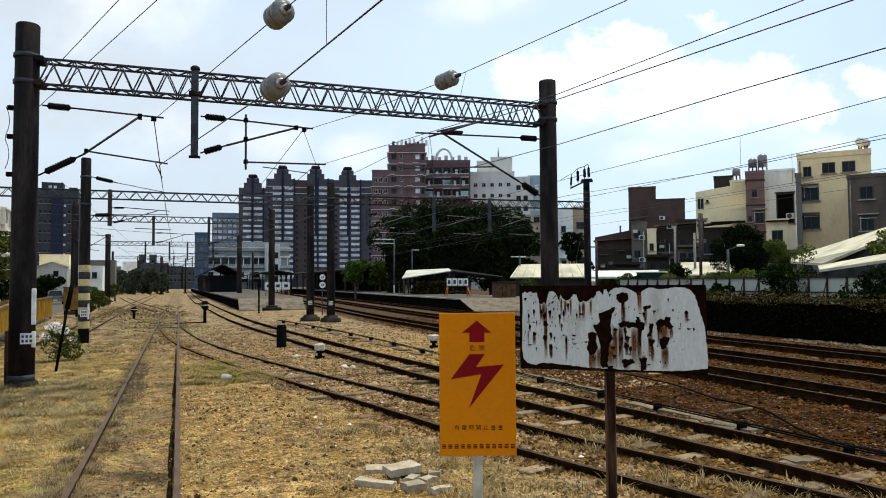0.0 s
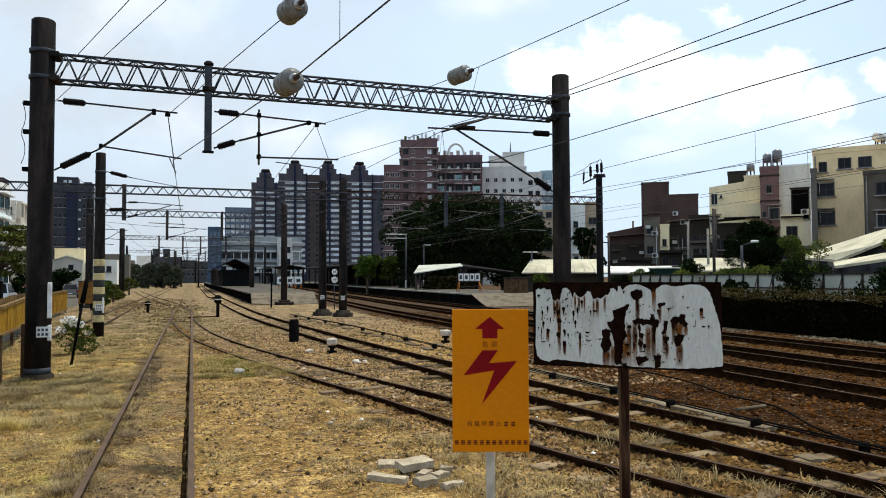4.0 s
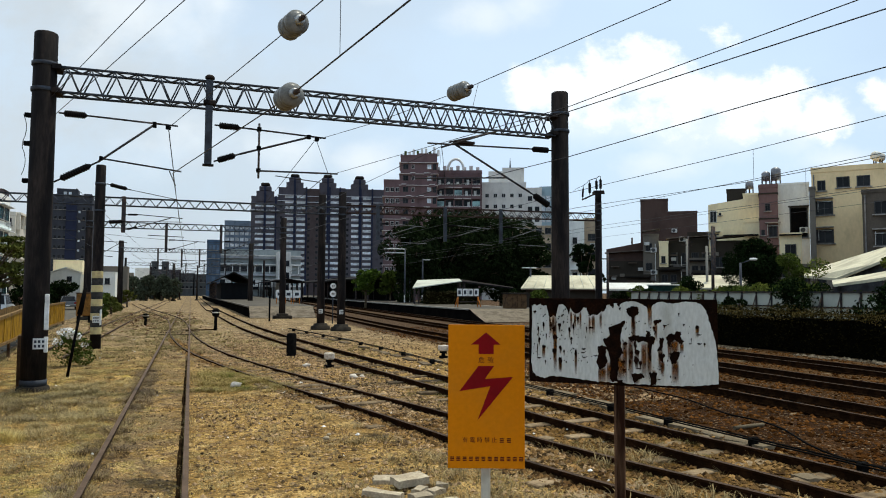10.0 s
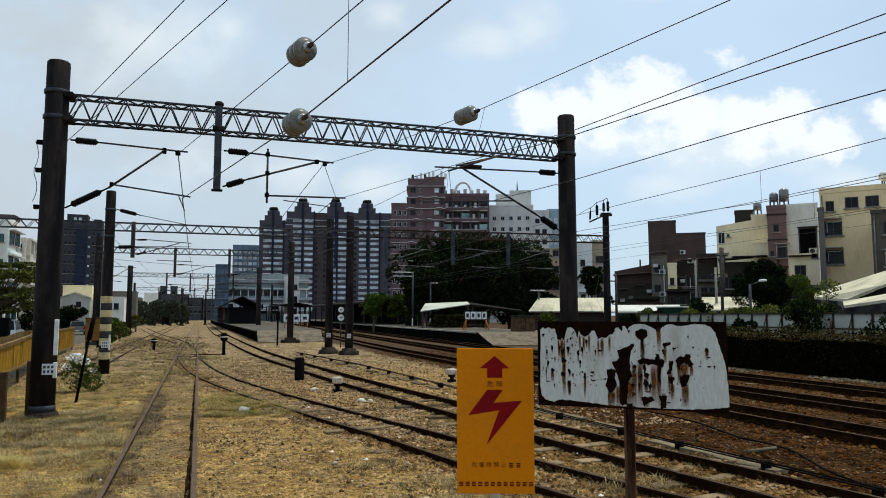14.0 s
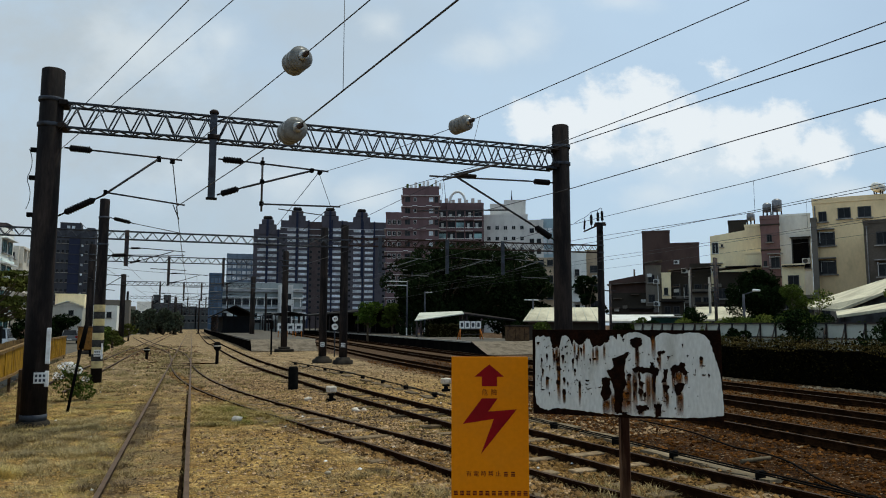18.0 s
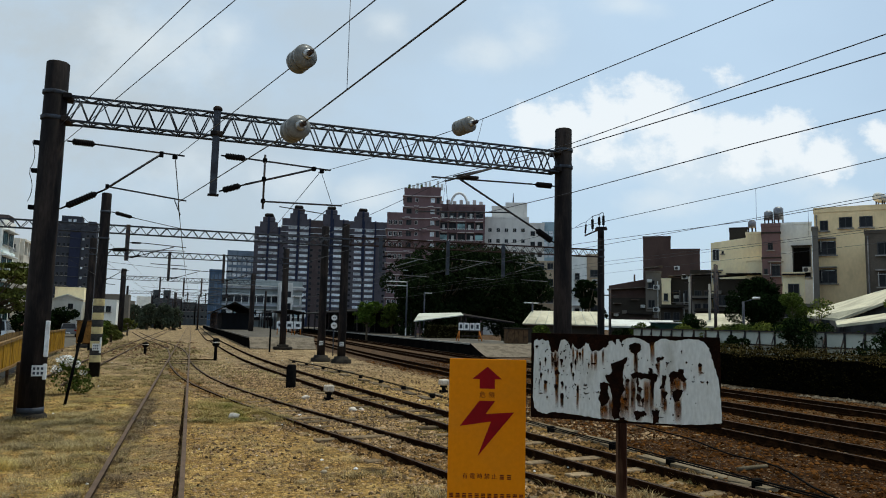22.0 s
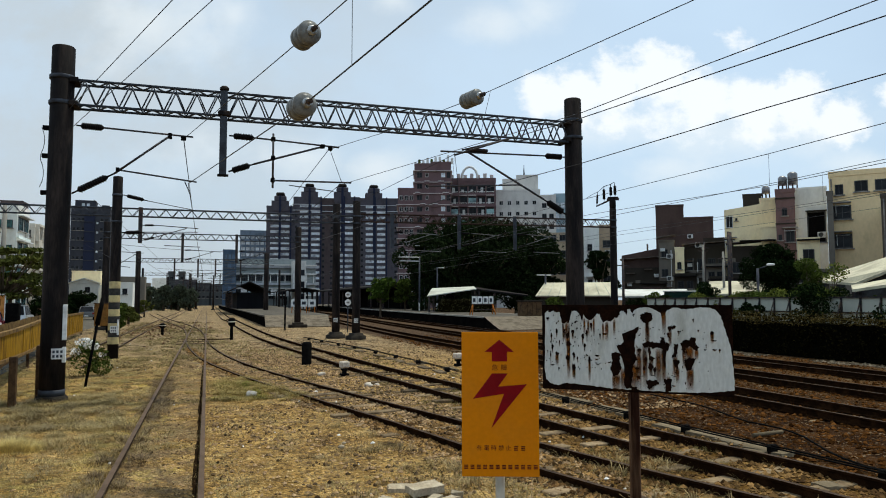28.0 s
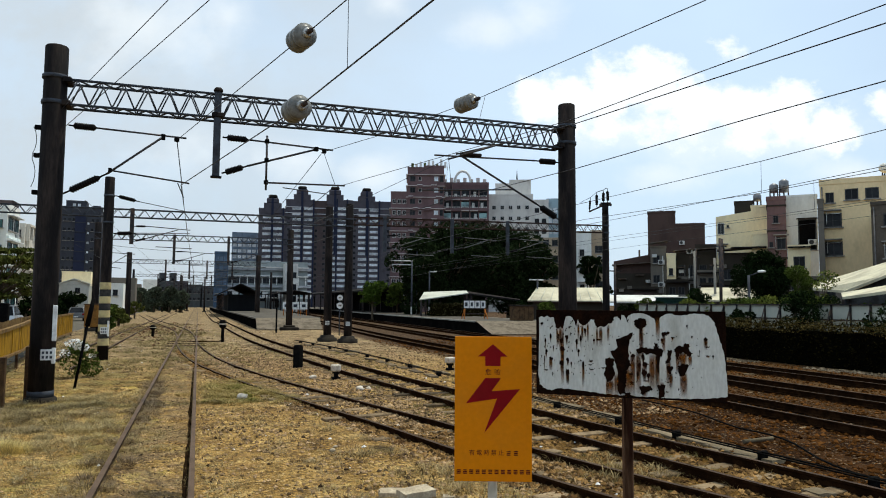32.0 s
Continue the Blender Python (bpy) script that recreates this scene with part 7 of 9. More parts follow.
for k in range(12):
    part("mullion", box(-10.2 + 1.85 * k, -0.2, 6.8, -10.0 + 1.85 * k, -0.08, 8.85), WHITE_PAINT, station)
    if k % 3:
        part("panel", box(-10.0 + 1.85 * k, -0.14, 3.75, -8.5 + 1.85 * k, -0.085, 5.1), WHITE_PAINT if k % 2 else TEAL, station)
t = thing("station_annex", "tall pale panelled block beside the station hall", "station block", pose(22.2, 184, 0))
part("wall", box(-1.6, 0, -0.2, 1.6, 5, 12.2), PALEBLOCK, t)
for k in range(3):
    part("window", box(-1.2, -0.06, 2.5 + 3 * k, 1.2, -0.004, 4.0 + 3 * k), GLASS_DARK, t)
building("blue_block", "narrow blue panelled building beside the station", 3.2, 3.5, 14.4, BLUEGLASS, (5.2, 186, 0), [("front", 3, 6, 0.8, 1.5, 0.2, 3.0, 2.5, 1.95, FRAME_D, BLUEPANE)], "building")
# left side of the yard
SMALLWALL = wallmat("pale_grey_render", (0.50, 0.50, 0.46))
TOWERBLUE = wallmat("slate_tile", (0.048, 0.051, 0.062))
building("apartment_tower", "dark slate high-rise tower with a blue centre strip", 10.3, 12, 29.2, TOWERBLUE, (-32.8, 230, 4),
         [("front", 3, 9, 0.7, 0.9, 0.3, 3.8, 3, 2.8, FRAME_D, GLASS_DARK), ("front", 1, 8, 0.55, 0.6, 6.6, 7.4, 5, 2.8, FRAME_W, GLASS_BLUE), ("front", 2, 9, 0.7, 0.9, 7.5, 10.0, 3, 2.8, FRAME_D, GLASS_DARK)], "apartment block", parapet=0.5)
t = thing("tower_strip", "deep blue vertical glazed strip on the tower", "facade strip", pose(-32.9, 229.9, 0, 0, 0, 4))
part("strip_glass", box(-1.5, -0.25, 0, 1.3, 0, 27.5), BLUETOWER, t)
for k in range(9):
    part("strip_sill", box(-1.5, -0.4, 2.6 + 2.8 * k, 1.3, -0.26, 2.8 + 2.8 * k), TOWERBLUE, t)
building("roof_hut", "dark rooftop machine room with a pale sign", 5.4, 8, 31.4, TOWERBLUE, (-34.4, 231, 4), [("front", 2, 1, 0.8, 0.8, 1.5, 4.1, 29.9, 2, FRAME_W, GLASS_BLUE)], z0=29.0, category="roof hut", parapet=0.2)
building("roof_hut", "dark rooftop stair turret", 2.0, 5, 30.1, TOWERBLUE, (-29.0, 231, 4), z0=29.0, category="roof hut", parapet=0.2)
building("small_house", "small white house with a shallow gable roof", 4.0, 8, 4.85, SMALLWALL, (-17.7, 120, 3), [("front", 1, 1, 0.7, 0.8, 2.0, 3.0, 3.5, 2, FRAME_D, GLASS_DARK)], parapet=0.0)
building("roof_hut", "cream rooftop block of the small house", 4.0, 5, 6.7, CREAM, (-17.8, 122.5, 3), z0=4.7, category="roof hut", parapet=0.15)
t = thing("house_gable", "pale gable end with a sunlit shallow roof", "gable", pose(-17.7, 120, 0, 0, 0, 3))
part("gable", plate_shape([(-2.02, 4.85), (2.02, 4.85), (0.0, 5.55)], -0.06, 1.9), SMALLWALL, t)
for a, b in (((-2.2, 4.82), (0.0, 5.6)), ((0.0, 5.6), (2.2, 4.82))):
    part("roof_sheet", plate_shape([a, b, (b[0], b[1] + 0.1), (a[0], a[1] + 0.1)], -0.3, 2.1), ROOF_WHITE, t)
building("small_house", "low white house beside the gabled one", 3.6, 6, 5.0, WHITEWALL, (-12.8, 121, 2), [("front", 2, 1, 0.7, 0.9, 0.4, 3.2, 3.2, 2, FRAME_D, GLASS_DARK)], parapet=0.1)
building("small_house", "grey-brown block behind the low white house", 5.0, 6, 6.1, GREYWALL, (-12.6, 132, 2), [("front", 3, 1, 0.8, 0.9, 0.4, 4.6, 4.2, 2, FRAME_D, GLASS_DARK)], parapet=0.2)
HAZE = wallmat("hazy_purple_grey", (0.060, 0.066, 0.070))
for x, w, h in ((-6.5, 5, 8.4), (-1.5, 6, 9.4), (4.2, 6.5, 9.0), (9.5, 5, 10.5)):
    building("distant_block", "distant hazy grey block at the end of the tracks", w, 8, h, HAZE, (x, 330, 0), [("front", 3, 2, 1.1, 1.1, 0.4, w - 0.4, 3.2, 2.8, FRAME_D, GLASS_DARK)], "building", grp="distant blocks")
for x in (-10.2, -7.3):
    building("distant_block", "distant grey twin block behind the trees", 2.0, 6, 10.5, HAZE, (x, 229.8, 2), [("front", 1, 3, 1.0, 1.0, 0.3, 1.7, 3.2, 2.6, FRAME_D, GLASS_DARK)], "building", grp="distant blocks")
def ac_side(parent, x, y, z):
    """An air conditioner on a wall that looks along +x."""
    u = part("air_conditioner", box(x + 0.02, y - 0.35, z, x + 0.36, y + 0.35, z + 0.55, 0.03), FRAME_W, parent, "small white air conditioner")
    part("fan_grille", tube((x + 0.365, y - 0.05, z + 0.28), (x + 0.375, y - 0.05, z + 0.28), 0.2, n=10), FRAME_D, u)


def cage(parent, x, y, z):
    """A barred window cage on a wall that looks along +x."""
    top = part("window_cage", box(x, y - 0.05, z + 1.2, x + 0.98, y + 2.55, z + 1.25), FRAME_W, parent, "barred window cage")
    for j in range(6):
        part("bar", tube((x + 0.95, y + 0.5 * j, z), (x + 0.95, y + 0.5 * j, z + 1.2), 0.03, n=4), FRAME_W, top)
    for zz in (0, 0.6):
        part("bar", tube((x + 0.95, y, z + zz), (x + 0.95, y + 2.5, z + zz), 0.03, n=4), FRAME_W, top)


PALEBEIGE = wallmat("weathered_beige_tile", (0.66, 0.60, 0.50), (0.46, 0.41, 0.34), 0.16)
TEALGLASS = mat("turquoise_window_glass", (0.07, 0.20, 0.19), 0.25, 0, (0.02, 0.04, 0.045), 0.5, 0.25, 3, 0, piece=0.5, spec=0.3)
CREAMGREEN = wallmat("pale_olive_render", (0.70, 0.69, 0.54), (0.50, 0.48, 0.36), 0.15)
# start, length, height, front line, wall, kind of front (balconies, flush window strips, recessed pairs of windows), label
ROADSIDE = ((54, 17, 12.6, -20.9, PALEGREY, "balconies", "pale grey four-storey apartment house along the road"),
            (77, 5.6, 13.1, -20.6, CREAMGREEN, "balconies", "pale olive apartment house with caged balconies along the road"),
            (90, 5.8, 12.5, -20.2, WHITEWALL, "strips", "white apartment house with turquoise windows along the road"),
            (102, 16, 11.5, -20.9, PALEBEIGE, "recesses", "beige apartment house with paired dark windows and a brown base"))
for y0, ln, h, xr, m, front, lab in ROADSIDE:
    glass = TEALGLASS if front == "strips" else GLASS_DARK
    wide = {"balconies": 1.3, "strips": 2.0, "recesses": 1.1}[front]
    tt = building("apartment_house", lab, 11, ln, h, m, (xr - 5.5, y0, 0),
                  [("right", max(2, int(ln / 2.7)), 4, wide, 1.5, 0.3, ln - 0.3, 1.7, 2.8, FRAME_D, glass), ("front", 2, 4, 0.7, 0.9, 8.6, 10.8, 1.9, 2.8, FRAME_D, glass)], "apartment house", grp="roadside apartment houses")
    for fl in range(4):
        z = fl * 2.8 + 1.1
        if front == "recesses":
            # shallow framed bays with a pale slab under each and a pier between
            for k in range(int(ln / 5.2)):
                yb = 0.5 + 5.2 * k
                bay = part("bay", box(5.5, yb, z + 2.2, 6.0, yb + 4.4, z + 2.5, 0.02), m, tt)
                for off in (0.0, 2.05, 4.1):
                    part("pier", box(5.5, yb + off, z + 0.3, 5.95, yb + off + 0.3, z + 2.2), m, bay)
                part("apron", box(5.5, yb + 0.3, z - 0.3, 5.9, yb + 4.1, z + 0.5, 0.02), PINKWALL if fl == 0 else m, bay)
                if (fl + k) % 2:
                    ac_side(tt, 5.9, yb + rnd(0.9, 3.2), z + 0.5)
        elif front == "strips":
            part("floor_band", box(5.5, 0.1, z - 0.32, 5.72, ln - 0.1, z - 0.05), PALEGREEN, tt)
            part("window_hood", box(5.5, 0.3, z + 2.2, 6.1, ln - 0.3, z + 2.3), WHITE_PAINT, tt)
            if fl:
                ac_side(tt, 5.5, rnd(1.5, ln - 1.5), z + 0.0)
            if fl in (1, 2):
                part("balcony", box(5.5, ln - 3.4, z - 0.05, 6.5, ln - 0.5, z + 0.9, 0.03), m, tt)
        elif fl:
            for k in range(max(1, int(ln / 4))):
                yb = 0.6 + k * 4.0
                ac_side(tt, 5.5, yb + 2.9, z + 0.5)
                if (fl + k) % 3 == 0:
                    cage(tt, 5.5, yb - 0.2, z + 1.0)
                part("balcony", box(5.5, yb, z, 6.5, yb + 2.6, z + 1.0, 0.03), m if (fl + k) % 2 else PALEGREY, tt)
                part("awning", box(5.5, yb - 0.1, z + 2.2, 6.7, yb + 2.7, z + 2.32), ROOF_DARK, tt)
building("roof_hut", "dark rooftop stair block of the white apartment house", 2.2, 3, 13.5, TOWERBROWN, (-21.3, 92, 0), z0=12.4, category="roof hut", parapet=0.1)
building("roof_hut", "pale olive rooftop room of the apartment house", 3.0, 3, 14.0, CREAMGREEN, (-22.4, 78.5, 0), z0=13.0, category="roof hut", parapet=0.1)

# station shelters
def shelter(name, label, x0, x1, y0, y1, z, zr, base, roof, posts=4):
    t = thing(name, label, "platform shelter")
    xm = (x0 + x1) / 2
    bm = bmesh.new()
    for a, b in ((x0, xm), (x1, xm)):
        v = [bm.verts.new(p) for p in ((a, y0, z), (a, y1, z), (b, y1, zr), (b, y0, zr))]
        w = [bm.verts.new(p) for p in ((a, y0, z - 0.2), (a, y1, z - 0.2), (b, y1, zr - 0.2), (b, y0, zr - 0.2))]
        bm.faces.new(v)
        bm.faces.new(w[::-1])
        for k in range(4):
            bm.faces.new((v[k], v[(k + 1) % 4], w[(k + 1) % 4], w[k]))
    bmesh.ops.recalc_face_normals(bm, faces=bm.faces[:])
    part("roof", bm, roof, t, "low pitched roof")
    for k in range(posts):
        y = y0 + 0.6 + (y1 - y0 - 1.2) * k / max(1, posts - 1)
        for x in (x0 + 0.7, x1 - 0.7):
            part("pillar", box(x - 0.12, y - 0.12, base, x + 0.12, y + 0.12, z, 0.01), DARK_STEEL, t)
    return t


shelter("platform_shelter", "dark gabled shelter on the island platform", 2.9, 9.4, 114, 150, 3.6, 5.2, PLAT, ROOF_DARK, 8)
# dark block added to stand for the shade inside the open shelter
part("waiting_room", box(4.4, 116, PLAT, 8.4, 146, 3.5), wallmat("dim_shelter_shade", (0.012, 0.013, 0.015)), thing("shelter_shade_block", "dark block standing for the shade inside the open shelter", "waiting room"))
shelter("platform_shelter", "long dark shelter on the side platform", 22.8, 29.0, 98, 170, 4.2, 4.7, PLAT, ROOF_DARK, 10)
shelter("platform_shelter", "dark canopy in front of the station building", 15.4, 22.4, 150, 187, 4.3, 4.9, -0.1, ROOF_DARK, 6)
sp = thing("speed_sign", "round white number sign and dim ring on a thin post", "railway sign", pose(17.25, 92.1, 0))
part("post", tube((0, 0, -0.2), (0, 0, 3.2), 0.04, n=8), GALV, sp)
part("number_disc", tube((0, -0.05, 1.98), (0, -0.08, 1.98), 0.38, n=24), WHITE_PAINT, sp, "white round plate")
for x in (-0.13, 0.13):
    part("number_bar", box(x - 0.07, -0.09, 1.78, x + 0.07, -0.081, 2.18), DARK_STEEL, sp)
part("ring_disc", tube((0, -0.05, 2.9), (0, -0.08, 2.9), 0.34, n=24), GALV, sp, "dim grey round plate")
part("ring_face", tube((0, -0.081, 2.9), (0, -0.09, 2.9), 0.24, n=24), DARK_STEEL, sp)
part("shelter_wall", box(28.2, 102, PLAT, 28.5, 168, 5.0), BLACK, thing("shelter_screen", "dark back wall of the platform shelter", "wall", kind="structure"))

# hedge on the embankment and the white fence
def leafy_strip(name, label, x0, x1, y0, y1, z0, z1, n, leaf, material):
    pts = []
    for _ in range(n):
        y = rnd(y0, y1)
        face = random.random()
        lump = 0.22 * noise.noise(Vector((y * 0.7, 3, 0))) + 0.1 * noise.noise(Vector((y * 2.3, 9, 0)))
        if face < 0.6:
            pts.append(Vector((x0 + rnd(-0.1, 0.2) + lump, y, rnd(z0, z1 + lump))))
        else:
            pts.append(Vector((rnd(x0, x1), y, z1 + lump + rnd(-0.15, 0.12))))
    t = thing(name, label, "hedge", kind="stuff")
    shared("foliage", leaf_mesh("foliage", pts, leaf, material, 0.3), t, Matrix())
    # near-black core stands for the shade inside the hedge
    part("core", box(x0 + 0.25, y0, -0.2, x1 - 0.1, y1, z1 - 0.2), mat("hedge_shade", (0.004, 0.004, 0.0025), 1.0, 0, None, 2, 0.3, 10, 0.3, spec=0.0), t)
    return t


leafy_strip("embankment_hedge", "overgrown creeper hedge along the embankment wall, its face coloured dark for shade", 21.9, 23.5, -6, 41, 0.05, 1.5, 20000, 0.10, HEDGE)
# paler creeper leaves along the top: sunlight is put into their colour
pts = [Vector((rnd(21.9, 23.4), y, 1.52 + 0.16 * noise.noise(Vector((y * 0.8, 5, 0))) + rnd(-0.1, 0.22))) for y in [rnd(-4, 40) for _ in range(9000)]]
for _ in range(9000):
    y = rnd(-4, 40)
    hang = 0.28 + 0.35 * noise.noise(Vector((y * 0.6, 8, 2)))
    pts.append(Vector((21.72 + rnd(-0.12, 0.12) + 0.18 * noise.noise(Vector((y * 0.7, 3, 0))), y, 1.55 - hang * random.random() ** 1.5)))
shared("foliage", leaf_mesh("foliage", pts, 0.06, leaf_mat("lit_brown_green_creeper", (0.098, 0.074, 0.026)), 0.2), thing("lit_creeper_top", "brownish green creeper on top of the hedge, coloured paler for sunlight", "hedge", kind="stuff"), Matrix())
wf = thing("panel_fence", "white panel fence with dark posts behind the hedge", "fence")
for k in range(46):
    y = -6 + k * 1.0
    part("panel", box(27.0, y, -0.2, 27.05, y + 0.96, 2.3, 0.005), FENCEWALL, wf)
    part("post", box(26.93, y - 0.035, -0.2, 26.99, y + 0.035, 2.36), DARK_STEEL, wf)
    part("strut", tube((26.95, y, 2.2), (26.5, y + 0.02, 0.9), 0.03, n=5), DARK_STEEL, wf)
part("top_rail", box(26.9, -6, 2.3, 27.06, 40.2, 2.36), DARK_STEEL, wf)
part("middle_rail", box(26.93, -6, 1.62, 26.99, 40.2, 1.68), DARK_STEEL, wf)

# roofs between the fence and the houses
def lean_roof(name, label, pts, th, material, cat="shed roof"):
    t = thing(name, label, cat)
    bm = bmesh.new()
    v = [bm.verts.new(p) for p in pts]
    w = [bm.verts.new((p[0], p[1], p[2] - th)) for p in pts]
    bm.faces.new(v)
    bm.faces.new(w[::-1])
    for k in range(len(pts)):
        bm.faces.new((v[k], v[(k + 1) % len(pts)], w[(k + 1) % len(pts)], w[k]))
    bmesh.ops.recalc_face_normals(bm, faces=bm.faces[:])
    part("roof_sheet", bm, material, t)
    cxp = [sum(p[i] for p in pts) / len(pts) for i in range(3)]
    for p in pts:
        q = [p[i] + (cxp[i] - p[i]) * 0.08 for i in range(3)]
        part("pillar", box(q[0] - 0.08, q[1] - 0.08, -0.2, q[0] + 0.08, q[1] + 0.08, q[2] - th), DARK_STEEL, t)
    return t


lean_roof("shed", "long cream corrugated shed roof rising behind the fence", [(36.0, 34.7, 3.39), (34.9, 31.4, 3.16), (34.3, 27.6, 4.14), (34.0, 26.4, 4.43), (39.5, 30.6, 5.39), (39.7, 32.0, 5.13), (41.8, 40.2, 3.86)], 0.15, ROOF_CREAM)
lean_roof("shed", "pale flat corrugated shed roof behind the fence", [(28.2, 25.5, 2.69), (27.2, 22.0, 2.96), (26.9, 20.9, 3.03), (30.0, 23.3, 3.40), (30.4, 24.5, 3.33), (31.1, 28.2, 2.95)], 0.12, ROOF_CREAM)
t = thing("shed_side", "dark open side of the long shed below its roof", "shed wall", kind="structure")
bm = bmesh.new()
for a, b in (((35.3, 31.7, 3.00), (34.6, 27.9, 3.98)), ((34.6, 27.9, 3.98), (34.3, 26.6, 4.27))):
    v = [bm.verts.new(p) for p in ((a[0], a[1], -0.2), (b[0], b[1], -0.2), (b[0], b[1], b[2]), (a[0], a[1], a[2]), (a[0] + 0.1, a[1] + 0.1, -0.2), (b[0] + 0.1, b[1] + 0.1, -0.2), (b[0] + 0.1, b[1] + 0.1, b[2]), (a[0] + 0.1, a[1] + 0.1, a[2]))]
    for q in ((0, 1, 2, 3), (7, 6, 5, 4), (0, 4, 5, 1), (1, 5, 6, 2), (2, 6, 7, 3), (3, 7, 4, 0)):
        bm.faces.new([v[k] for k in q])
part("side_wall", bm, mat("dim_sheet_metal", (0.05, 0.052, 0.055), 0.7, 0, (0.025, 0.024, 0.024), 1.2, 0.2, 9, 0.1), t)
lean_roof("shed", "white flat canopy by the houses", [(42.4, 53.6, 2.75), (47.0, 49.6, 2.75), (49.4, 52.2, 3.95), (44.8, 56.2, 3.95)], 0.15, ROOF_CREAM)
lean_roof("shed", "low white canopy along the platform road", [(36.4, 59.9, 2.6), (42.2, 55.9, 2.6), (43.6, 58.0, 3.25), (37.8, 62.0, 3.25)], 0.15, ROOF_WHITE)
lean_roof("shed", "white lean-to roof on the side platform", [(21.9, 72, 2.69), (27.8, 73, 3.47), (29.4, 78, 3.82), (24.3, 78, 3.59)], 0.1, FENCEWALL)
lean_roof("shed", "dark sagging shed roof behind the platform ramp", [(27.9, 73.1, 3.43), (33.5, 72, 2.75), (36.2, 78, 2.9), (29.6, 78.1, 3.75)], 0.16, ROOF_DARK)
# bright gabled shed
gs = thing("gabled_shed", "low shed with a bright cream gabled roof", "shed", pose(36.4, 66.0, 0, 0, 0, -28.9))
part("shed_wall", box(-3.9, 0.2, -0.2, 3.9, 5.6, 2.7), DARKWALL, gs)
bm = bmesh.new()
for q in (((-4.4, -0.5, 2.68), (4.4, -0.5, 2.68), (3.6, 3.0, 4.1), (-3.6, 3.0, 4.1)), ((-3.6, 3.0, 4.1), (3.6, 3.0, 4.1), (4.4, 6.4, 2.68), (-4.4, 6.4, 2.68))):
    a = [bm.verts.new(p) for p in q]
    b = [bm.verts.new((p[0], p[1], p[2] - 0.1)) for p in q]
    bm.faces.new(a)
    bm.faces.new(b[::-1])
    for k in range(4):
        bm.faces.new((a[k], b[k], b[(k + 1) % 4], a[(k + 1) % 4]))
bmesh.ops.recalc_face_normals(bm, faces=bm.faces[:])
part("shed_roof", bm, ROOF_CREAM, gs, "bright cream metal roof")
for k in range(9):
    part("roof_seam", tube((-4.1 + 1.03 * k, -0.5, 2.7), (-3.4 + 0.85 * k, 3.0, 4.12), 0.03, n=4), FENCEWALL, gs)
part("gable_trim", box(-4.35, -0.36, 2.5, 4.35, -0.3, 2.72), REDTILE, gs)
tree(43.6, 46.2, random_blobs(2.2, 5.9, 2.8, 14), 3, 0.22, 17000, 0.2, LEAF_DARK, "dark green garden tree in front of the houses")
tree(37.9, 37.6, random_blobs(1.8, 4.5, 1.45, 10), 2, 0.2, 8000, 0.13, LEAF_MID, "green garden tree behind the fence")
tree(38.5, 48.5, random_blobs(1.4, 3.0, 1.1, 6), 1.6, 0.12, 1800, 0.22, LEAF_DARK, "small dark tree beside the street")
tree(29.4, 21.8, random_blobs(1.0, 4.2, 1.5, 10), 1.6, 0.15, 9000, 0.14, LEAF_DARK, "dark bushy tree rising over the white fence")
tree(32.5, 26.0, random_blobs(3.6, 4.5, 0.8, 6), 3.4, 0.07, 520, 0.16, LEAF_BRIGHT, "thin papaya-like tree in front of the shed roof")
tree(33.0, 31.0, random_blobs(2.4, 4.0, 0.9, 7), 2.8, 0.08, 520, 0.15, LEAF_BRIGHT, "thin bright green tree by the shed roof")
for k, (x, y, z) in enumerate(((27.9, 31.2, 2.6), (28.6, 30.6, 2.9), (29.2, 29.6, 2.7), (27.8, 27.9, 2.9), (28.8, 27.0, 2.6), (27.9, 26.2, 2.7), (30.4, 29.0, 2.9), (28.0, 33.4, 2.5), (31.0, 35.0, 2.8), (33.5, 38.5, 2.8), (36.0, 42.0, 2.8), (30.2, 38.0, 2.5), (27.8, 24.4, 2.4), (34.0, 44.0, 2.8))):
    tree(x, y, random_blobs(1.2, z - 0.3, 1.15, 6), 1.0, 0.08, 2600, 0.12, (LEAF_MID, LEAF_BRIGHT, LEAF_DARK, LEAF_MID, LEAF_BRIGHT, LEAF_DARK)[k % 6], "leafy garden shrub rising behind the white fence", "shrub", "shrub")
for x, y, h, lamp in ((48.4, 57.5, 8.8, 0), (50.2, 55.8, 5.9, 1), (33.5, 24.5, 4.6, 1), (58.3, 86, 10.0, 0)):
    t = thing("utility_pole", "dark street pole" + (" with a white lamp head" if lamp else " of weathered concrete"), "street pole", pose(x, y, 0), group="street poles")
    part("shaft", lathe([(0.17, -0.2), (0.12, h)], 10), DARK_STEEL, t)
    if lamp:
        part("lamp_head", box(-0.15, -0.3, h - 0.1, 0.9, 0.05, h + 0.08, 0.04), WHITE_PAINT, t, "white lamp head")

# road, cars and trees on the left
LEAF_OLIVE = leaf_mat("olive_street_leaves", (0.080, 0.088, 0.022))
# lighter, greyer leaves: the haze of distance is put into their colour
LEAF_HAZY = leaf_mat("hazy_distant_leaves", (0.056, 0.066, 0.044))


def spread_crown(rad, z0, z1, n):
    """Flat, wide layers of foliage for a spreading street tree."""
    return [(rad * rnd(-1, 1), rad * 0.6 * rnd(-1, 1), rnd(z0, z1), rad * rnd(0.25, 0.42), rad * rnd(0.25, 0.4), rnd(0.12, 0.26)) for _ in range(n)]


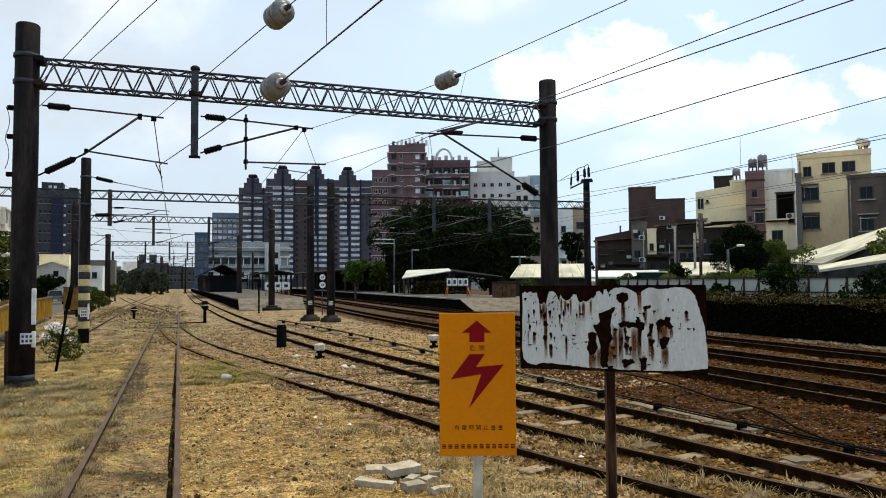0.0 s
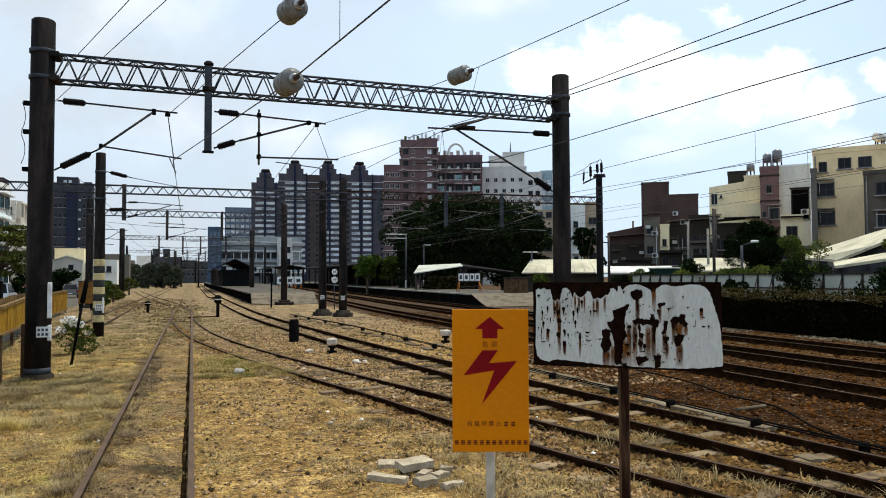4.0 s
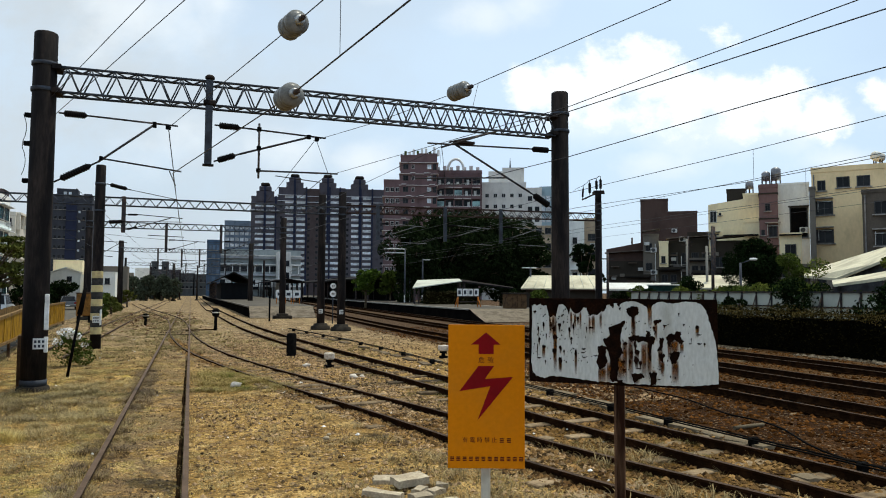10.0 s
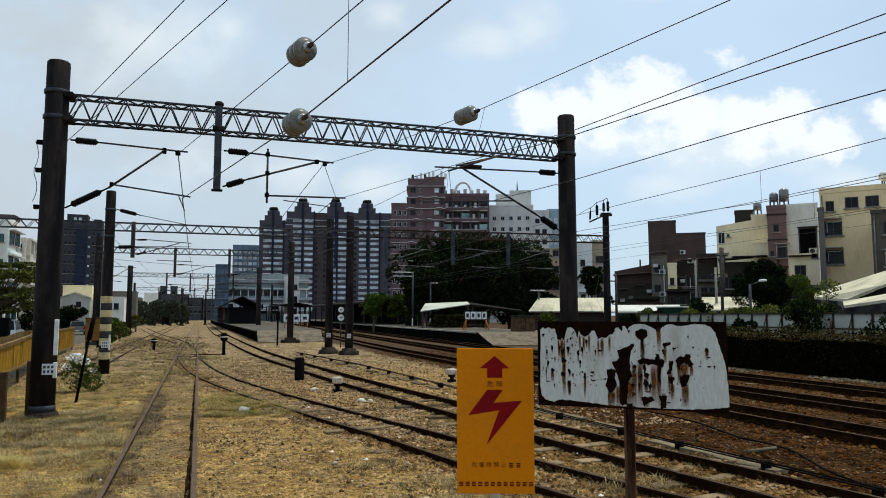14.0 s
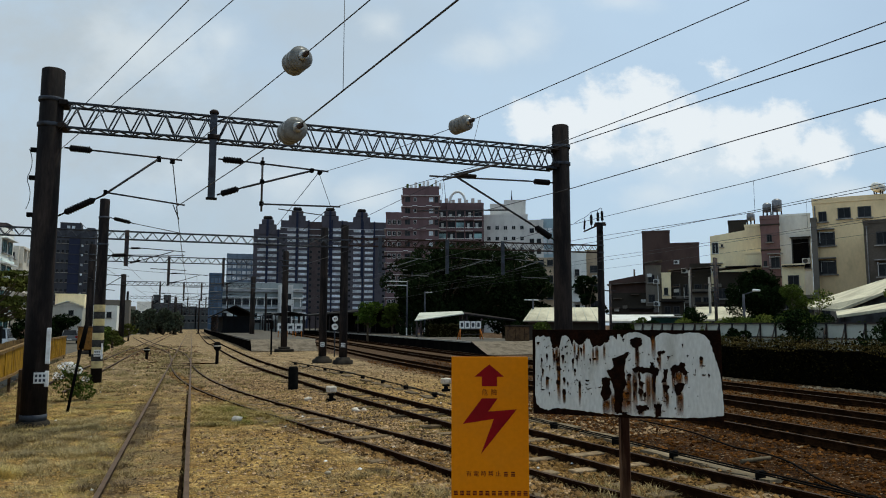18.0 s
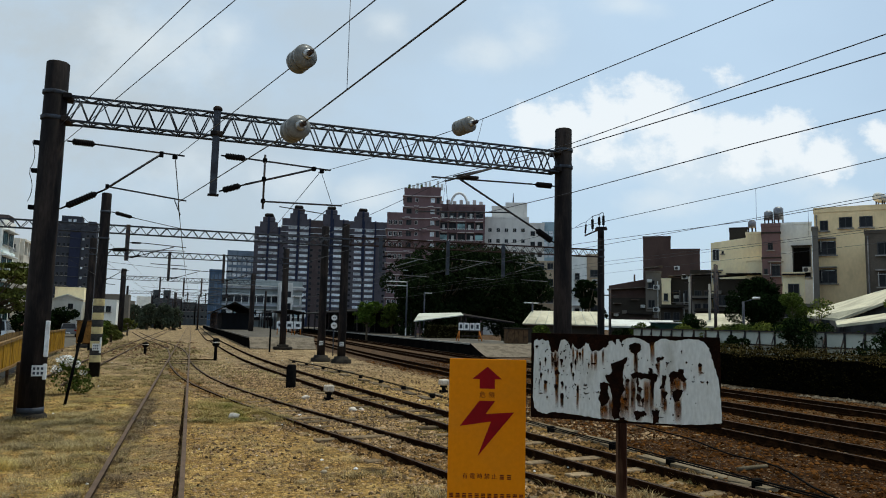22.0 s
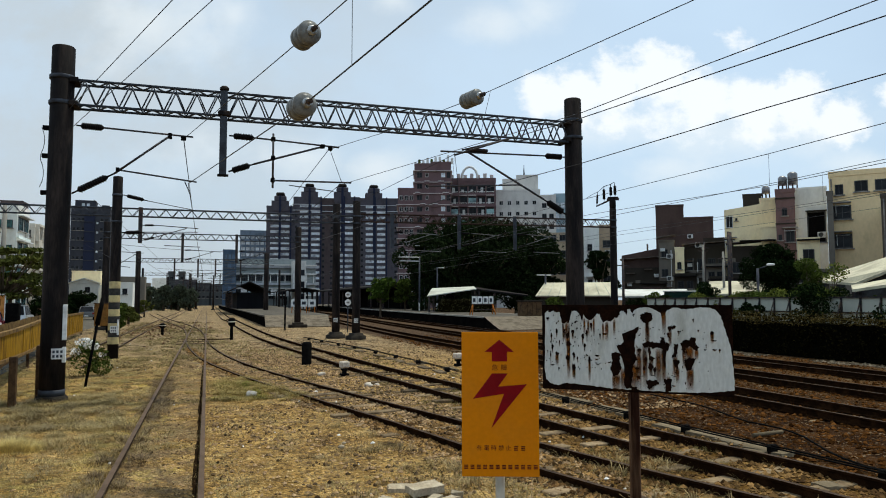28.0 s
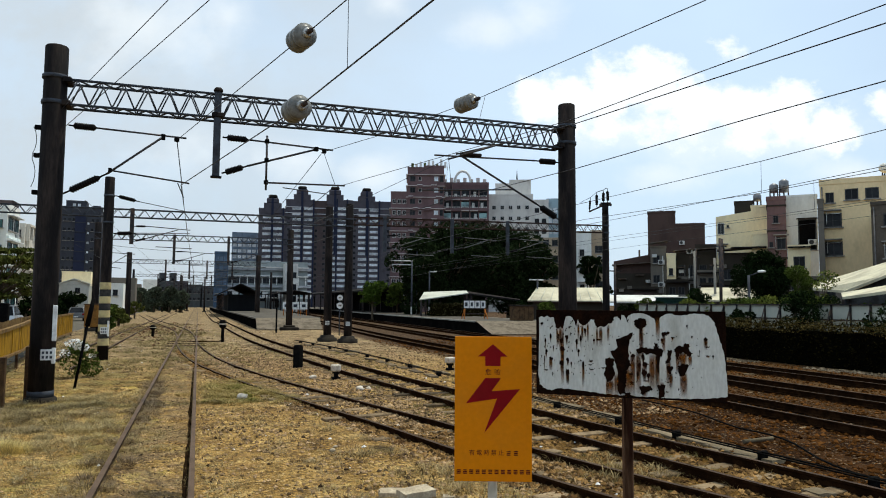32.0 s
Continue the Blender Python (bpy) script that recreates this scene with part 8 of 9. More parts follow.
for x, y, rad in ((-14.2, 60, 3.0), (-16.0, 70, 3.0)):
    tree(x, y, spread_crown(rad, 2.4, 6.1, 30), 2.6, 0.2, 5200, 0.3, LEAF_OLIVE, "spreading green street tree beside the road")
for k in range(11):
    x, y = -13.8 + k * 1.05 + rnd(-0.5, 0.5), 172 + rnd(-8, 12)
    tree(x, y, random_blobs(0.4, 5.2 - 0.06 * k + rnd(-0.6, 0.6), 2.1, 7), 2.0, 0.2, 1400, 0.45, LEAF_HAZY, "dark green tree in the band at the end of the yard")
for k in range(16):
    x, y = -36 + k * 2.0 + rnd(-1, 1), 235 + rnd(-10, 30)
    tree(x, y, random_blobs(0.8, 5.6, 3.4, 5), 2.5, 0.25, 500, 0.9, LEAF_HAZY, "distant dark green tree at the end of the yard")

# street clutter before the houses
for x, y, h, m in ((39.8, 47.5, 7.7, DARK_STEEL), (49.4, 62.9, 8.0, CONCRETE), (44.6, 54.0, 6.6, CONCRETE), (36.0, 57.0, 6.0, DARK_STEEL), (52.0, 66.0, 8.6, DARK_STEEL)):
    t = thing("utility_pole", "thin weathered street pole with a cross arm", "street pole", pose(x, y, 0), group="street poles")
    part("shaft", lathe([(0.14, -0.2), (0.1, h)], 10), m, t)
    part("cross_arm", box(-0.6, -0.06, h - 0.7, 0.6, 0.06, h - 0.6), DARK_STEEL, t)
t = thing("street_lamp", "grey lamp post with a curved arm and white head", "street lamp", pose(34.7, 38.7, 0, 0, 0, -42), group="street lamps")
part("shaft", lathe([(0.1, -0.2), (0.08, 4.3)], 10), GALV, t)
part("arm", tube((0, 0, 4.25), (0.7, 0, 4.5), 0.04, n=6), GALV, t)
part("lamp_head", box(0.55, -0.12, 4.46, 1.05, 0.12, 4.62, 0.05), WHITE_PAINT, t, "white lamp head")
t = thing("green_container", "dark green container with a pale roof beside the street", "container", pose(35.6, 48.3, 0, 0, 0, -36.4))
part("container_body", box(-1.15, 0, -0.2, 1.15, 2.2, 2.85, 0.03), mat("dark_green_paint", (0.01, 0.03, 0.024), 0.6), t)
part("container_roof", box(-1.25, -0.1, 2.85, 1.25, 2.3, 2.95, 0.02), ROOF_WHITE, t)
for k, (x, y, z, r, m) in enumerate(((26.3, 26.0, 3.1, 1.2, LEAF_DARK), (26.0, 29.4, 2.3, 0.7, LEAF_DARK), (24.0, 19.0, 2.9, 1.5, LEAF_DARK), (33.7, 34.2, 3.6, 1.3, LEAF_MID), (38.8, 48.3, 3.9, 1.3, LEAF_DARK), (40.8, 62.9, 3.4, 1.6, LEAF_DARK),
                                     (31, 33, 3.0, 1.3, LEAF_DARK), (29.5, 36, 2.8, 1.2, LEAF_MID), (35, 45, 3.2, 1.5, LEAF_DARK), (41, 54, 3.3, 1.4, LEAF_MID), (45.5, 58, 4.2, 1.6, LEAF_DARK), (31.5, 44, 2.6, 1.3, LEAF_DARK), (47, 66, 3.6, 1.8, LEAF_DARK), (36.5, 53.5, 3.2, 1.2, LEAF_MID))):
    tree(x, y, random_blobs(0.6, z - 0.4, r, 8), 1.0, 0.09, int(2700 * r), 0.125, m, "leafy shrub in the gardens along the fence", "shrub", "shrub")
for x, y, w, h, m in ((52.6, 70.2, 2.4, 5.2, DARKWALL), (50.6, 73.5, 2.8, 4.4, DARKWALL), (54.6, 67.4, 2.2, 6.2, GREYWALL), (49.0, 70.6, 3.0, 3.6, BROWNWALL), (51.8, 62.4, 3.2, 4.6, DARKWALL), (54.2, 59.6, 2.4, 5.4, BROWNWALL), (49.6, 50.6, 3.0, 5.4, DARKWALL), (47.6, 45.0, 3.0, 4.6, GREYWALL)):
    building("lean_to", "dark weathered lean-to in front of the street houses", w, 3, h, m, (x, y, -38), [("front", 2, 1, 0.7, 0.9, 0.2, w - 0.2, h - 1.7, 2, FRAME_D, GLASS_DARK)], "lean-to", parapet=0.1, grp="lean-to sheds", canopies=((-w / 2 - 0.2, w / 2 + 0.2, h - 0.3, 0.7, ROOF_DARK),))

# ---- things on the platforms ----
for x in (8.25, 9.15, 10.0):
    t = thing("notice_board", "white notice board on orange legs on the platform", "notice board", pose(x + 0.35, 75, PLAT), group="platform notice boards")
    part("board", box(-0.38, -0.03, 0.62, 0.38, 0.03, 1.38, 0.01), WHITE_PAINT, t)
    part("board_mark", box(-0.2, -0.04, 0.85, 0.2, -0.032, 1.15), GALV, t)
    for sx in (-0.3, 0.3):
        part("leg", tube((sx, 0, 0), (sx * 0.9, 0, 0.65), 0.04, n=6), mat("orange_leg_paint", (0.5, 0.16, 0.03), 0.6) if sx < 0 and x < 8.3 else bpy.data.materials["orange_leg_paint"], t)
ORANGE = bpy.data.materials["orange_leg_paint"]
t = thing("barrier_frame", "barrier with four white boards on splayed orange legs", "barrier", pose(23.45, 60, PLAT))
part("back_rail", box(-1.05, -0.02, 0.85, 1.05, 0.04, 0.95, 0.01), DARK_STEEL, t)
for k in range(4):
    b = part("board", box(-1.05 + 0.53 * k, -0.06, 0.95, -0.58 + 0.53 * k, -0.02, 1.6, 0.01), WHITE_PAINT, t)
    part("board_mark", box(-0.95 + 0.53 * k, -0.075, 1.1, -0.72 + 0.53 * k, -0.062, 1.45), GALV, b)
for sx in (-1, 1):
    part("leg", tube((sx * 1.1, -0.3, 0), (sx * 0.95, 0, 0.9), 0.05, n=6), ORANGE, t)
    part("leg", tube((sx * 1.1, 0.4, 0), (sx * 0.95, 0, 0.9), 0.05, n=6), ORANGE, t)
part("foot_rail", box(-1.0, -0.02, 0.4, 1.0, 0.02, 0.48), DARK_STEEL, t)
t = thing("brown_cabinet", "low brown weathered cabinet on the platform end", "cabinet", pose(25.0, 53.4, PLAT - 0.01))
part("cabinet_body", box(-0.85, -0.4, 0, 0.85, 0.6, 1.15, 0.02), RUST_BEAM, t)
part("cabinet_roof", box(-0.95, -0.5, 1.152, 0.95, 0.7, 1.28, 0.02), CONCRETE_DARK, t)
for k in (-0.4, 0.0, 0.4):
    part("door_line", box(k - 0.01, -0.415, 0.1, k + 0.01, -0.404, 1.05), BLACK, t)
t = thing("speed_sign", "two round white signs on a thin post", "sign", pose(9.40, 50, 0))
part("post", tube((0, 0, -0.2), (0, 0, 2.75), 0.04, n=8), GALV, t)
for z, r in ((2.08, 0.22), (2.63, 0.2)):
    d = part("disc", tube((0, -0.062, z), (0, -0.08, z), r, n=20), WHITE_PAINT, t)
    part("disc_rim", tube((0, -0.045, z), (0, -0.06, z), r + 0.015, n=20), BLACK, d)
    for sx in (-0.06, 0.06):
        part("disc_mark", box(sx - 0.035, -0.088, z - 0.05, sx + 0.035, -0.081, z + 0.05), DARK_STEEL, d)
for x, y, h, arms, lab in ((25.5, 85, 9.1, ((-1.2, 3.2, 8.95),), "grey platform mast with a long cross arm"), (23.4, 80, 7.25, ((-2.5, 0.1, 7.2), (-2.4, 0.1, 6.75)), "grey platform mast with bracket arms"), (26.2, 82, 6.2, ((0.0, 0.9, 6.1),), "platform lamp post with a white head"), (34.6, 70, 5.0, ((-1.0, 0.7, 4.9),), "pale telegraph post by the ramp")):
    t = thing("platform_mast", lab, "mast", pose(x, y, 0), group="platform masts")
    part("shaft", lathe([(0.12, 0), (0.09, h)], 10), GALV, t)
    for a0, a1, z in arms:
        part("arm", tube((a0, 0, z), (a1, 0, z), 0.06, n=6), FRAME_W, t)
    part("strip", box(-0.13, -0.14, 1.0, 0.0, -0.1, 1.9), WHITE_PAINT, t, "white strip")
t = thing("trimmed_hedge", "low trimmed brownish hedge on the platform", "hedge", kind="stuff")
pts = []
for _ in range(2600):
    pts.append(Vector((rnd(23.4, 29.5), rnd(71.6, 73.2), rnd(PLAT, 2.3 + 0.1 * math.sin(random.random() * 9)))))
shared("foliage", leaf_mesh("foliage", pts, 0.2, leaf_mat("brown_hedge_leaves", (0.05, 0.045, 0.02)), 0.2), t, Matrix())
part("core", box(23.5, 71.8, PLAT, 29.4, 73.0, 2.2), HEDGE, t)
for x, y in ((24.6, 74), (30.0, 66), (31.5, 62)):
    tree(x, y, random_blobs(1.0, 2.2, 1.2, 5), 1.0, 0.08, 900, 0.22, LEAF_MID if x > 30 else LEAF_DARK, "low shrub beside the platform", "shrub", "shrub")
for k in range(40):
    x, y = rnd(24.5, 30), rnd(43, 49.5)
    r = rnd(0.12, 0.32)
    if k < 16:
        rock(x, y, r, SLAB, "broken pale rubble beside the ramp", name="rubble")
# ---- things along the road on the left ----
rp = thing("road", "grey asphalt road beyond the yellow barrier", "road", kind="structure")
bm = bmesh.new()
bm.faces.new([bm.verts.new(p) for p in ((-2.4, -60, 0.012), (-4.2, 2, 0.012), (-5.2, 18, 0.012), (-8.4, 53, 0.012), (-11, 120, 0.012), (-13, 300, 0.012), (-22, 300, 0.012), (-19.8, 120, 0.012), (-19.8, 53, 0.012), (-17.5, 18, 0.012), (-16, 2, 0.012), (-13, -60, 0.012))])
part("road_surface", bm, ROAD, rp)


def car(x, y, turn, paint, label, w=1.66, ln=4.2, h=1.65, z=0.02, hood=0.95):
    t = thing("parked_car", label, "car", pose(x, y, z, 0, 0, turn), group="parked cars")
    a = w / 2
    body = plate_shape([(-ln / 2, 0.35), (ln / 2, 0.35), (ln / 2, 0.75), (ln / 2 - 0.1, hood), (ln * 0.22, hood + 0.06), (-ln / 2 + 0.05, hood + 0.06), (-ln / 2, 0.75)], -a, a)
    for v in body.verts:
        v.co.x, v.co.y = v.co.y, v.co.x
    bmesh.ops.recalc_face_normals(body, faces=body.faces[:])
    bmesh.ops.bevel(body, geom=body.edges[:], offset=0.05, segments=2, affect="EDGES")
    part("body", body, paint, t)
    cab = bmesh.new()
    lo = [(-a + 0.05, -ln / 2 + 0.1), (a - 0.05, -ln / 2 + 0.1), (a - 0.05, ln * 0.24), (-a + 0.05, ln * 0.24)]
    hi = [(-a + 0.2, -ln / 2 + 0.5), (a - 0.2, -ln / 2 + 0.5), (a - 0.2, ln * 0.06), (-a + 0.2, ln * 0.06)]
    va = [cab.verts.new((px, py, hood + 0.04)) for px, py in lo]
    vb = [cab.verts.new((px, py, h - 0.05)) for px, py in hi]
    for k in range(4):
        cab.faces.new((va[k], va[(k + 1) % 4], vb[(k + 1) % 4], vb[k]))
    part("window_glass", cab, GLASS_DARK, t, "dark car windows")
    part("roof", box(-a + 0.17, -ln / 2 + 0.46, h - 0.06, a - 0.17, ln * 0.08, h, 0.03), paint, t)
    for sx in (-1, 1):
        part("pillar", tube((sx * (a - 0.06), -ln / 2 + 0.12, hood + 0.04), (sx * (a - 0.2), -ln / 2 + 0.5, h - 0.03), 0.05, n=6), paint, t)
        part("lamp", box(sx * (a - 0.12) - 0.11, -ln / 2 - 0.02, 0.66, sx * (a - 0.12) + 0.11, -ln / 2 + 0.05, 0.86, 0.02), WHITE_PAINT if hood < 0.9 else RED_PAINT, t, "car lamp")
        for yy in (-ln * 0.31, ln * 0.31):
            wh = part("wheel", tube((sx * (a - 0.2), yy, 0.31), (sx * a, yy, 0.31), 0.31, n=18), BLACK, t)
            part("rim", tube((sx * a, yy, 0.31), (sx * (a + 0.012), yy, 0.31), 0.19, n=14), GREY_TANK, wh)
    part("bumper", box(-a + 0.03, -ln / 2 - 0.08, 0.35, a - 0.03, -ln / 2 + 0.05, 0.6, 0.04), paint, t)
    part("plate_bar", box(-0.22, -ln / 2 - 0.095, 0.42, 0.22, -ln / 2 - 0.082, 0.53), WHITE_PAINT, t)
    return t


CAR_WHITE = mat("white_car_paint", (0.7, 0.71, 0.72), 0.25, 0, (0.6, 0.6, 0.6), 1, 0.05, 10, 0, spec=0.5)
CAR_RED = mat("dark_red_car_paint", (0.16, 0.012, 0.02), 0.25, 0, (0.11, 0.01, 0.015), 1, 0.05, 10, 0, spec=0.5)
car(-13.3, 60.5, 4, CAR_WHITE, "white parked van with a dark rear window", 1.66, 4.3, 1.9, 0.02, 1.12)
car(-13.3, 53.3, 10, CAR_RED, "dark red parked saloon car", 1.62, 4.2, 1.5, 0.02, 0.88)
car(-15.3, 86, 6, CAR_WHITE, "pale parked van down the road", 1.7, 4.4, 2.1, 0.02, 1.2)
car(-13.2, 93, 4, mat("grey_car_paint", (0.10, 0.105, 0.11), 0.3, 0, (0.07, 0.07, 0.075), 1, 0.05, 10, 0, spec=0.5), "dark grey parked car down the road", 1.66, 4.2, 1.55, 0.02, 0.9)
ORANGE_PAINT = mat("orange_cabinet_paint", (0.56, 0.26, 0.075), 0.6, 0, (0.42, 0.15, 0.03), 2, 0.12, 20, 0.05)
t = thing("orange_cabinet", "tall orange painted cabinet beside the road", "cabinet", pose(-10.85, 36, 0, 0, 0, 14))
part("cabinet_body", box(-0.75, -0.35, 0, 0.55, 0.5, 2.45, 0.03), ORANGE_PAINT, t)
part("panel_mark", box(-0.45, -0.365, 0.8, 0.15, -0.352, 1.6), mat("brown_panel", (0.2, 0.07, 0.02), 0.7), t, "brown panel")
part("label_mark", box(-0.4, -0.365, 1.95, 0.2, -0.352, 2.15), BLACK, t)
part("blue_sticker", box(0.3, -0.368, 1.5, 0.52, -0.355, 2.1), mat("blue_sticker_paint", (0.12, 0.35, 0.5), 0.6), t, "blue stickers")
t = thing("framed_sign", "orange framed board on a post beside the road", "sign", pose(-14.1, 58.3, 0, 0, 0, 14))
part("frame", box(-0.52, -0.05, 0.6, 0.52, 0.05, 2.74, 0.02), WHITE_PAINT, t, "pale frame")
part("panel", box(-0.43, -0.065, 0.7, 0.43, -0.052, 2.64), ORANGE_PAINT, t, "orange-brown panel")
part("panel_mark", box(-0.25, -0.075, 1.9, 0.2, -0.067, 2.35), bpy.data.materials["brown_panel"], t)
for sx in (-0.35, 0.3):
    part("leg", tube((sx, 0, -0.1), (sx, 0, 0.95), 0.05, n=8), DARK_STEEL, t)
t = thing("green_bin", "dark green bin beside the orange cabinet", "bin", pose(-10.6, 40, 0))
part("bin_body", box(-0.27, -0.3, 0.0, 0.27, 0.3, 1.5, 0.05), mat("dark_green_plastic", (0.015, 0.05, 0.03), 0.5), t)
part("bin_lid", box(-0.29, -0.33, 1.5, 0.29, 0.33, 1.6, 0.03), BLACK, t)
# plain box added in place of an unclear dark upright shape
t = thing("dark_box", "black box standing in for an unclear dark shape by the road", "equipment box", pose(-12.2, 54.5, 0))
part("box_body", box(-0.45, -0.3, 0, 0.35, 0.3, 2.1, 0.06), BLACK, t)
t = thing("globe_lamp", "street lamp with a white globe on a curved arm", "street lamp", pose(-11.0, 37, 0))
part("post", tube((-0.5, 0, 0), (-0.5, 0, 3.9), 0.06, n=8), DARK_STEEL, t)
part("arm", tube((-0.5, 0, 3.9), (0.0, 0, 4.15), 0.04, n=6), DARK_STEEL, t)
part("globe", lathe([(0.05, 3.98), (0.2, 4.02), (0.3, 4.2), (0.28, 4.36), (0.15, 4.48), (0.03, 4.5)], 16), WHITE_PAINT, t, "white glass globe")
t = thing("street_pole", "pale concrete street pole beside the road", "street pole", pose(-14.75, 62, 0))
part("shaft", lathe([(0.2, -0.1), (0.15, 9.6)], 10), CONCRETE, t)
t = thing("orange_box", "ochre equipment box on dark legs at the barrier's end", "equipment box", pose(-6.85, 55, 0))
part("box_body", box(-0.5, -0.4, 0.5, 0.42, 0.4, 2.0, 0.03), mat("ochre_box_paint", (0.22, 0.105, 0.026), 0.7, 0, (0.10, 0.05, 0.018), 2.5, 0.3, 14, 0.1), t)
part("box_lid", box(-0.55, -0.45, 2.0, 0.47, 0.45, 2.08, 0.02), RUST_BEAM, t)
for sx in (-0.4, 0.3):
    part("leg", box(sx - 0.06, -0.3, -0.1, sx + 0.06, 0.3, 0.52), BLACK, t)
# white flowering bush by the mast
t = thing("flowering_bush", "bush with clusters of white flowers beside the mast", "bush", pose(-3.45, 24, 0), group="trees")
shared("foliage", leaf_mesh("foliage", crown_points([(0, 0, 0.40, 0.42, 0.4, 0.4), (0.35, 0.1, 0.5, 0.36, 0.3, 0.35), (0.5, 0.0, 0.22, 0.3, 0.3, 0.22), (0.1, 0.1, 0.85, 0.3, 0.3, 0.22)], 1300), 0.085, LEAF_MID), t, Matrix())
shared("blossom", leaf_mesh("blossom", crown_points([(0.0, -0.1, 1.0, 0.26, 0.26, 0.12), (0.22, -0.15, 0.86, 0.22, 0.2, 0.12), (-0.22, -0.12, 0.72, 0.16, 0.2, 0.14), (0.5, -0.1, 0.62, 0.12, 0.1, 0.1)], 330), 0.07, WHITE_PAINT), t, Matrix()).name = "blossom"
tagged(bpy.data.objects["blossom"], kind="stuff")
for k, (x, y) in enumerate(((-6.4, 60), (-7.0, 74), (-9.0, 88), (-8.0, 105), (-10, 112))):
    tree(x, y, random_blobs(0.5, 1.5 + (0.7 if k % 2 else 0), 1.2, 5), 0.8, 0.1, 1100, 0.24, LEAF_OLIVE if k % 2 else LEAF_MID, "trackside shrub beyond the striped mast", "shrub", "shrub")
for x, y in ((-16.0, 108), (-19.5, 98), (-18.0, 104), (-17.4, 112), (-19.0, 109)):
    tree(x, y, random_blobs(0.3, 3.0, 1.9, 8), 1.2, 0.15, 1900, 0.3, LEAF_DARK, "dark green tree by the road")
# distant hills of houses closing the view
for k in range(16):
    x = -70 + k * 11 + rnd(-3, 3)
    building("distant_house", "distant pale block on the skyline", rnd(7, 12), 10, rnd(8, 15), (GREYWALL, WHITEWALL, TOWERGREY)[k % 3], (x, 470 + rnd(-20, 40), 0), [("front", 3, 3, 1.4, 1.4, 0.5, 6.5, 2.5, 3.0, FRAME_D, GLASS_DARK)], "building", grp="distant houses")

# ---- stones and dry grass ----
def soil_z(x, y):
    return relief(x, y)


def stone_field(name, label, spots, lo, hi, material):
    """Many small angular stones in one mesh, at (x, y) spots."""
    base = np.array([(1, 0, 0), (-1, 0, 0), (0, 1, 0), (0, -1, 0), (0, 0, 1), (0, 0, -1)], float)
    tri = np.array([(0, 2, 4), (2, 1, 4), (1, 3, 4), (3, 0, 4), (2, 0, 5), (1, 2, 5), (3, 1, 5), (0, 3, 5)])
    rng = np.random.RandomState(len(spots))
    n = len(spots)
    size = lo + (hi - lo) * rng.rand(n) ** 2.2
    v = base[None] * (1 + 0.45 * (rng.rand(n, 6, 1) - 0.5)) + 0.35 * (rng.rand(n, 6, 3) - 0.5)
    v[..., 2] *= 0.7
    a = rng.rand(n) * 6.283
    c, s = np.cos(a)[:, None], np.sin(a)[:, None]
    x, y = v[..., 0] * c - v[..., 1] * s, v[..., 0] * s + v[..., 1] * c
    v = np.stack([x, y, v[..., 2]], -1) * size[:, None, None]
    v += np.array([(p[0], p[1], soil_z(*p)) for p in spots])[:, None]
    v[..., 2] += size[:, None] * 0.25
    f = (tri[None] + 6 * np.arange(n)[:, None, None]).reshape(-1, 3)
    me = bpy.data.meshes.new(name)
    me.from_pydata(v.reshape(-1, 3).tolist(), [], f.tolist())
    me.materials.append(material)
    return tagged(new(name, me), label, "ballast", kind="stuff")


def scatter(n, x0, x1, y0, y1, keep):
    out = []
    while len(out) < n:
        # more towards the near end, where each is seen larger
        y = y0 + (y1 - y0) * random.random() ** 1.6
        x = rnd(x0, x1)
        if keep(x, y):
            out.append((x, y))
    return out


def t2_x(y):
    pts = T2_LINE
    for (xa, ya), (xb, yb) in zip(pts, pts[1:]):
        if yb <= y <= ya:
            return xa + (xb - xa) * (y - ya) / (yb - ya)
    return 99.0


def pale_zone(x, y):
    if x < t2_x(y) - 0.4:
        return False
    return True


def soil_zone(x, y):
    n = noise.noise(Vector((x * 0.5, y * 0.5, 2)))
    if x > t2_x(y) - 0.5:
        return random.random() < 0.9
    return random.random() < 0.25 + 0.6 * n


stone_field("pale_ballast", "tan and whitish loose ballast stones between the branch tracks", scatter(15000, 2.0, 8.0, 4.0, 13, pale_zone), 0.012, 0.05, STONE_WARM)
stone_field("tan_ballast", "tan loose stones between the further branch tracks", scatter(11000, 0.3, 10.0, 13, 40, pale_zone), 0.014, 0.055, STONE)
stone_field("soil_pebbles", "small stones trodden into the dry soil", scatter(26000, 0.1, 5.0, 4.5, 34, soil_zone), 0.008, 0.042, STONE)
stone_field("brown_pebbles", "brown stones and clods in the bare soil", scatter(3600, 0.15, 4.6, 4.5, 30, soil_zone), 0.006, 0.03, mat("brown_clod", (0.15, 0.09, 0.046), 0.95, 0, (0.21, 0.14, 0.075), 9, 0.2, 60, 0.1, island=0.5))
stone_field("siding_pebbles", "small stones in the bare soil between the siding rails", scatter(2600, -1.0, -0.08, 4.5, 30, lambda x, y: True), 0.006, 0.024, STONE)
stone_field("dark_ballast", "dark brown angular ballast stones of the main lines", scatter(30000, 7.7, 21.6, 5.0, 44, lambda x, y: x > 7.7 + 2.2 * min(1, max(0, (y - 16) / 11))), 0.015, 0.055, STONE_DARK)
stone_field("yard_pebbles", "scattered pale pebbles among the dry grass", scatter(7000, -7, 0.4, 5, 34, lambda x, y: random.random() < 0.5), 0.008, 0.024, STONE)


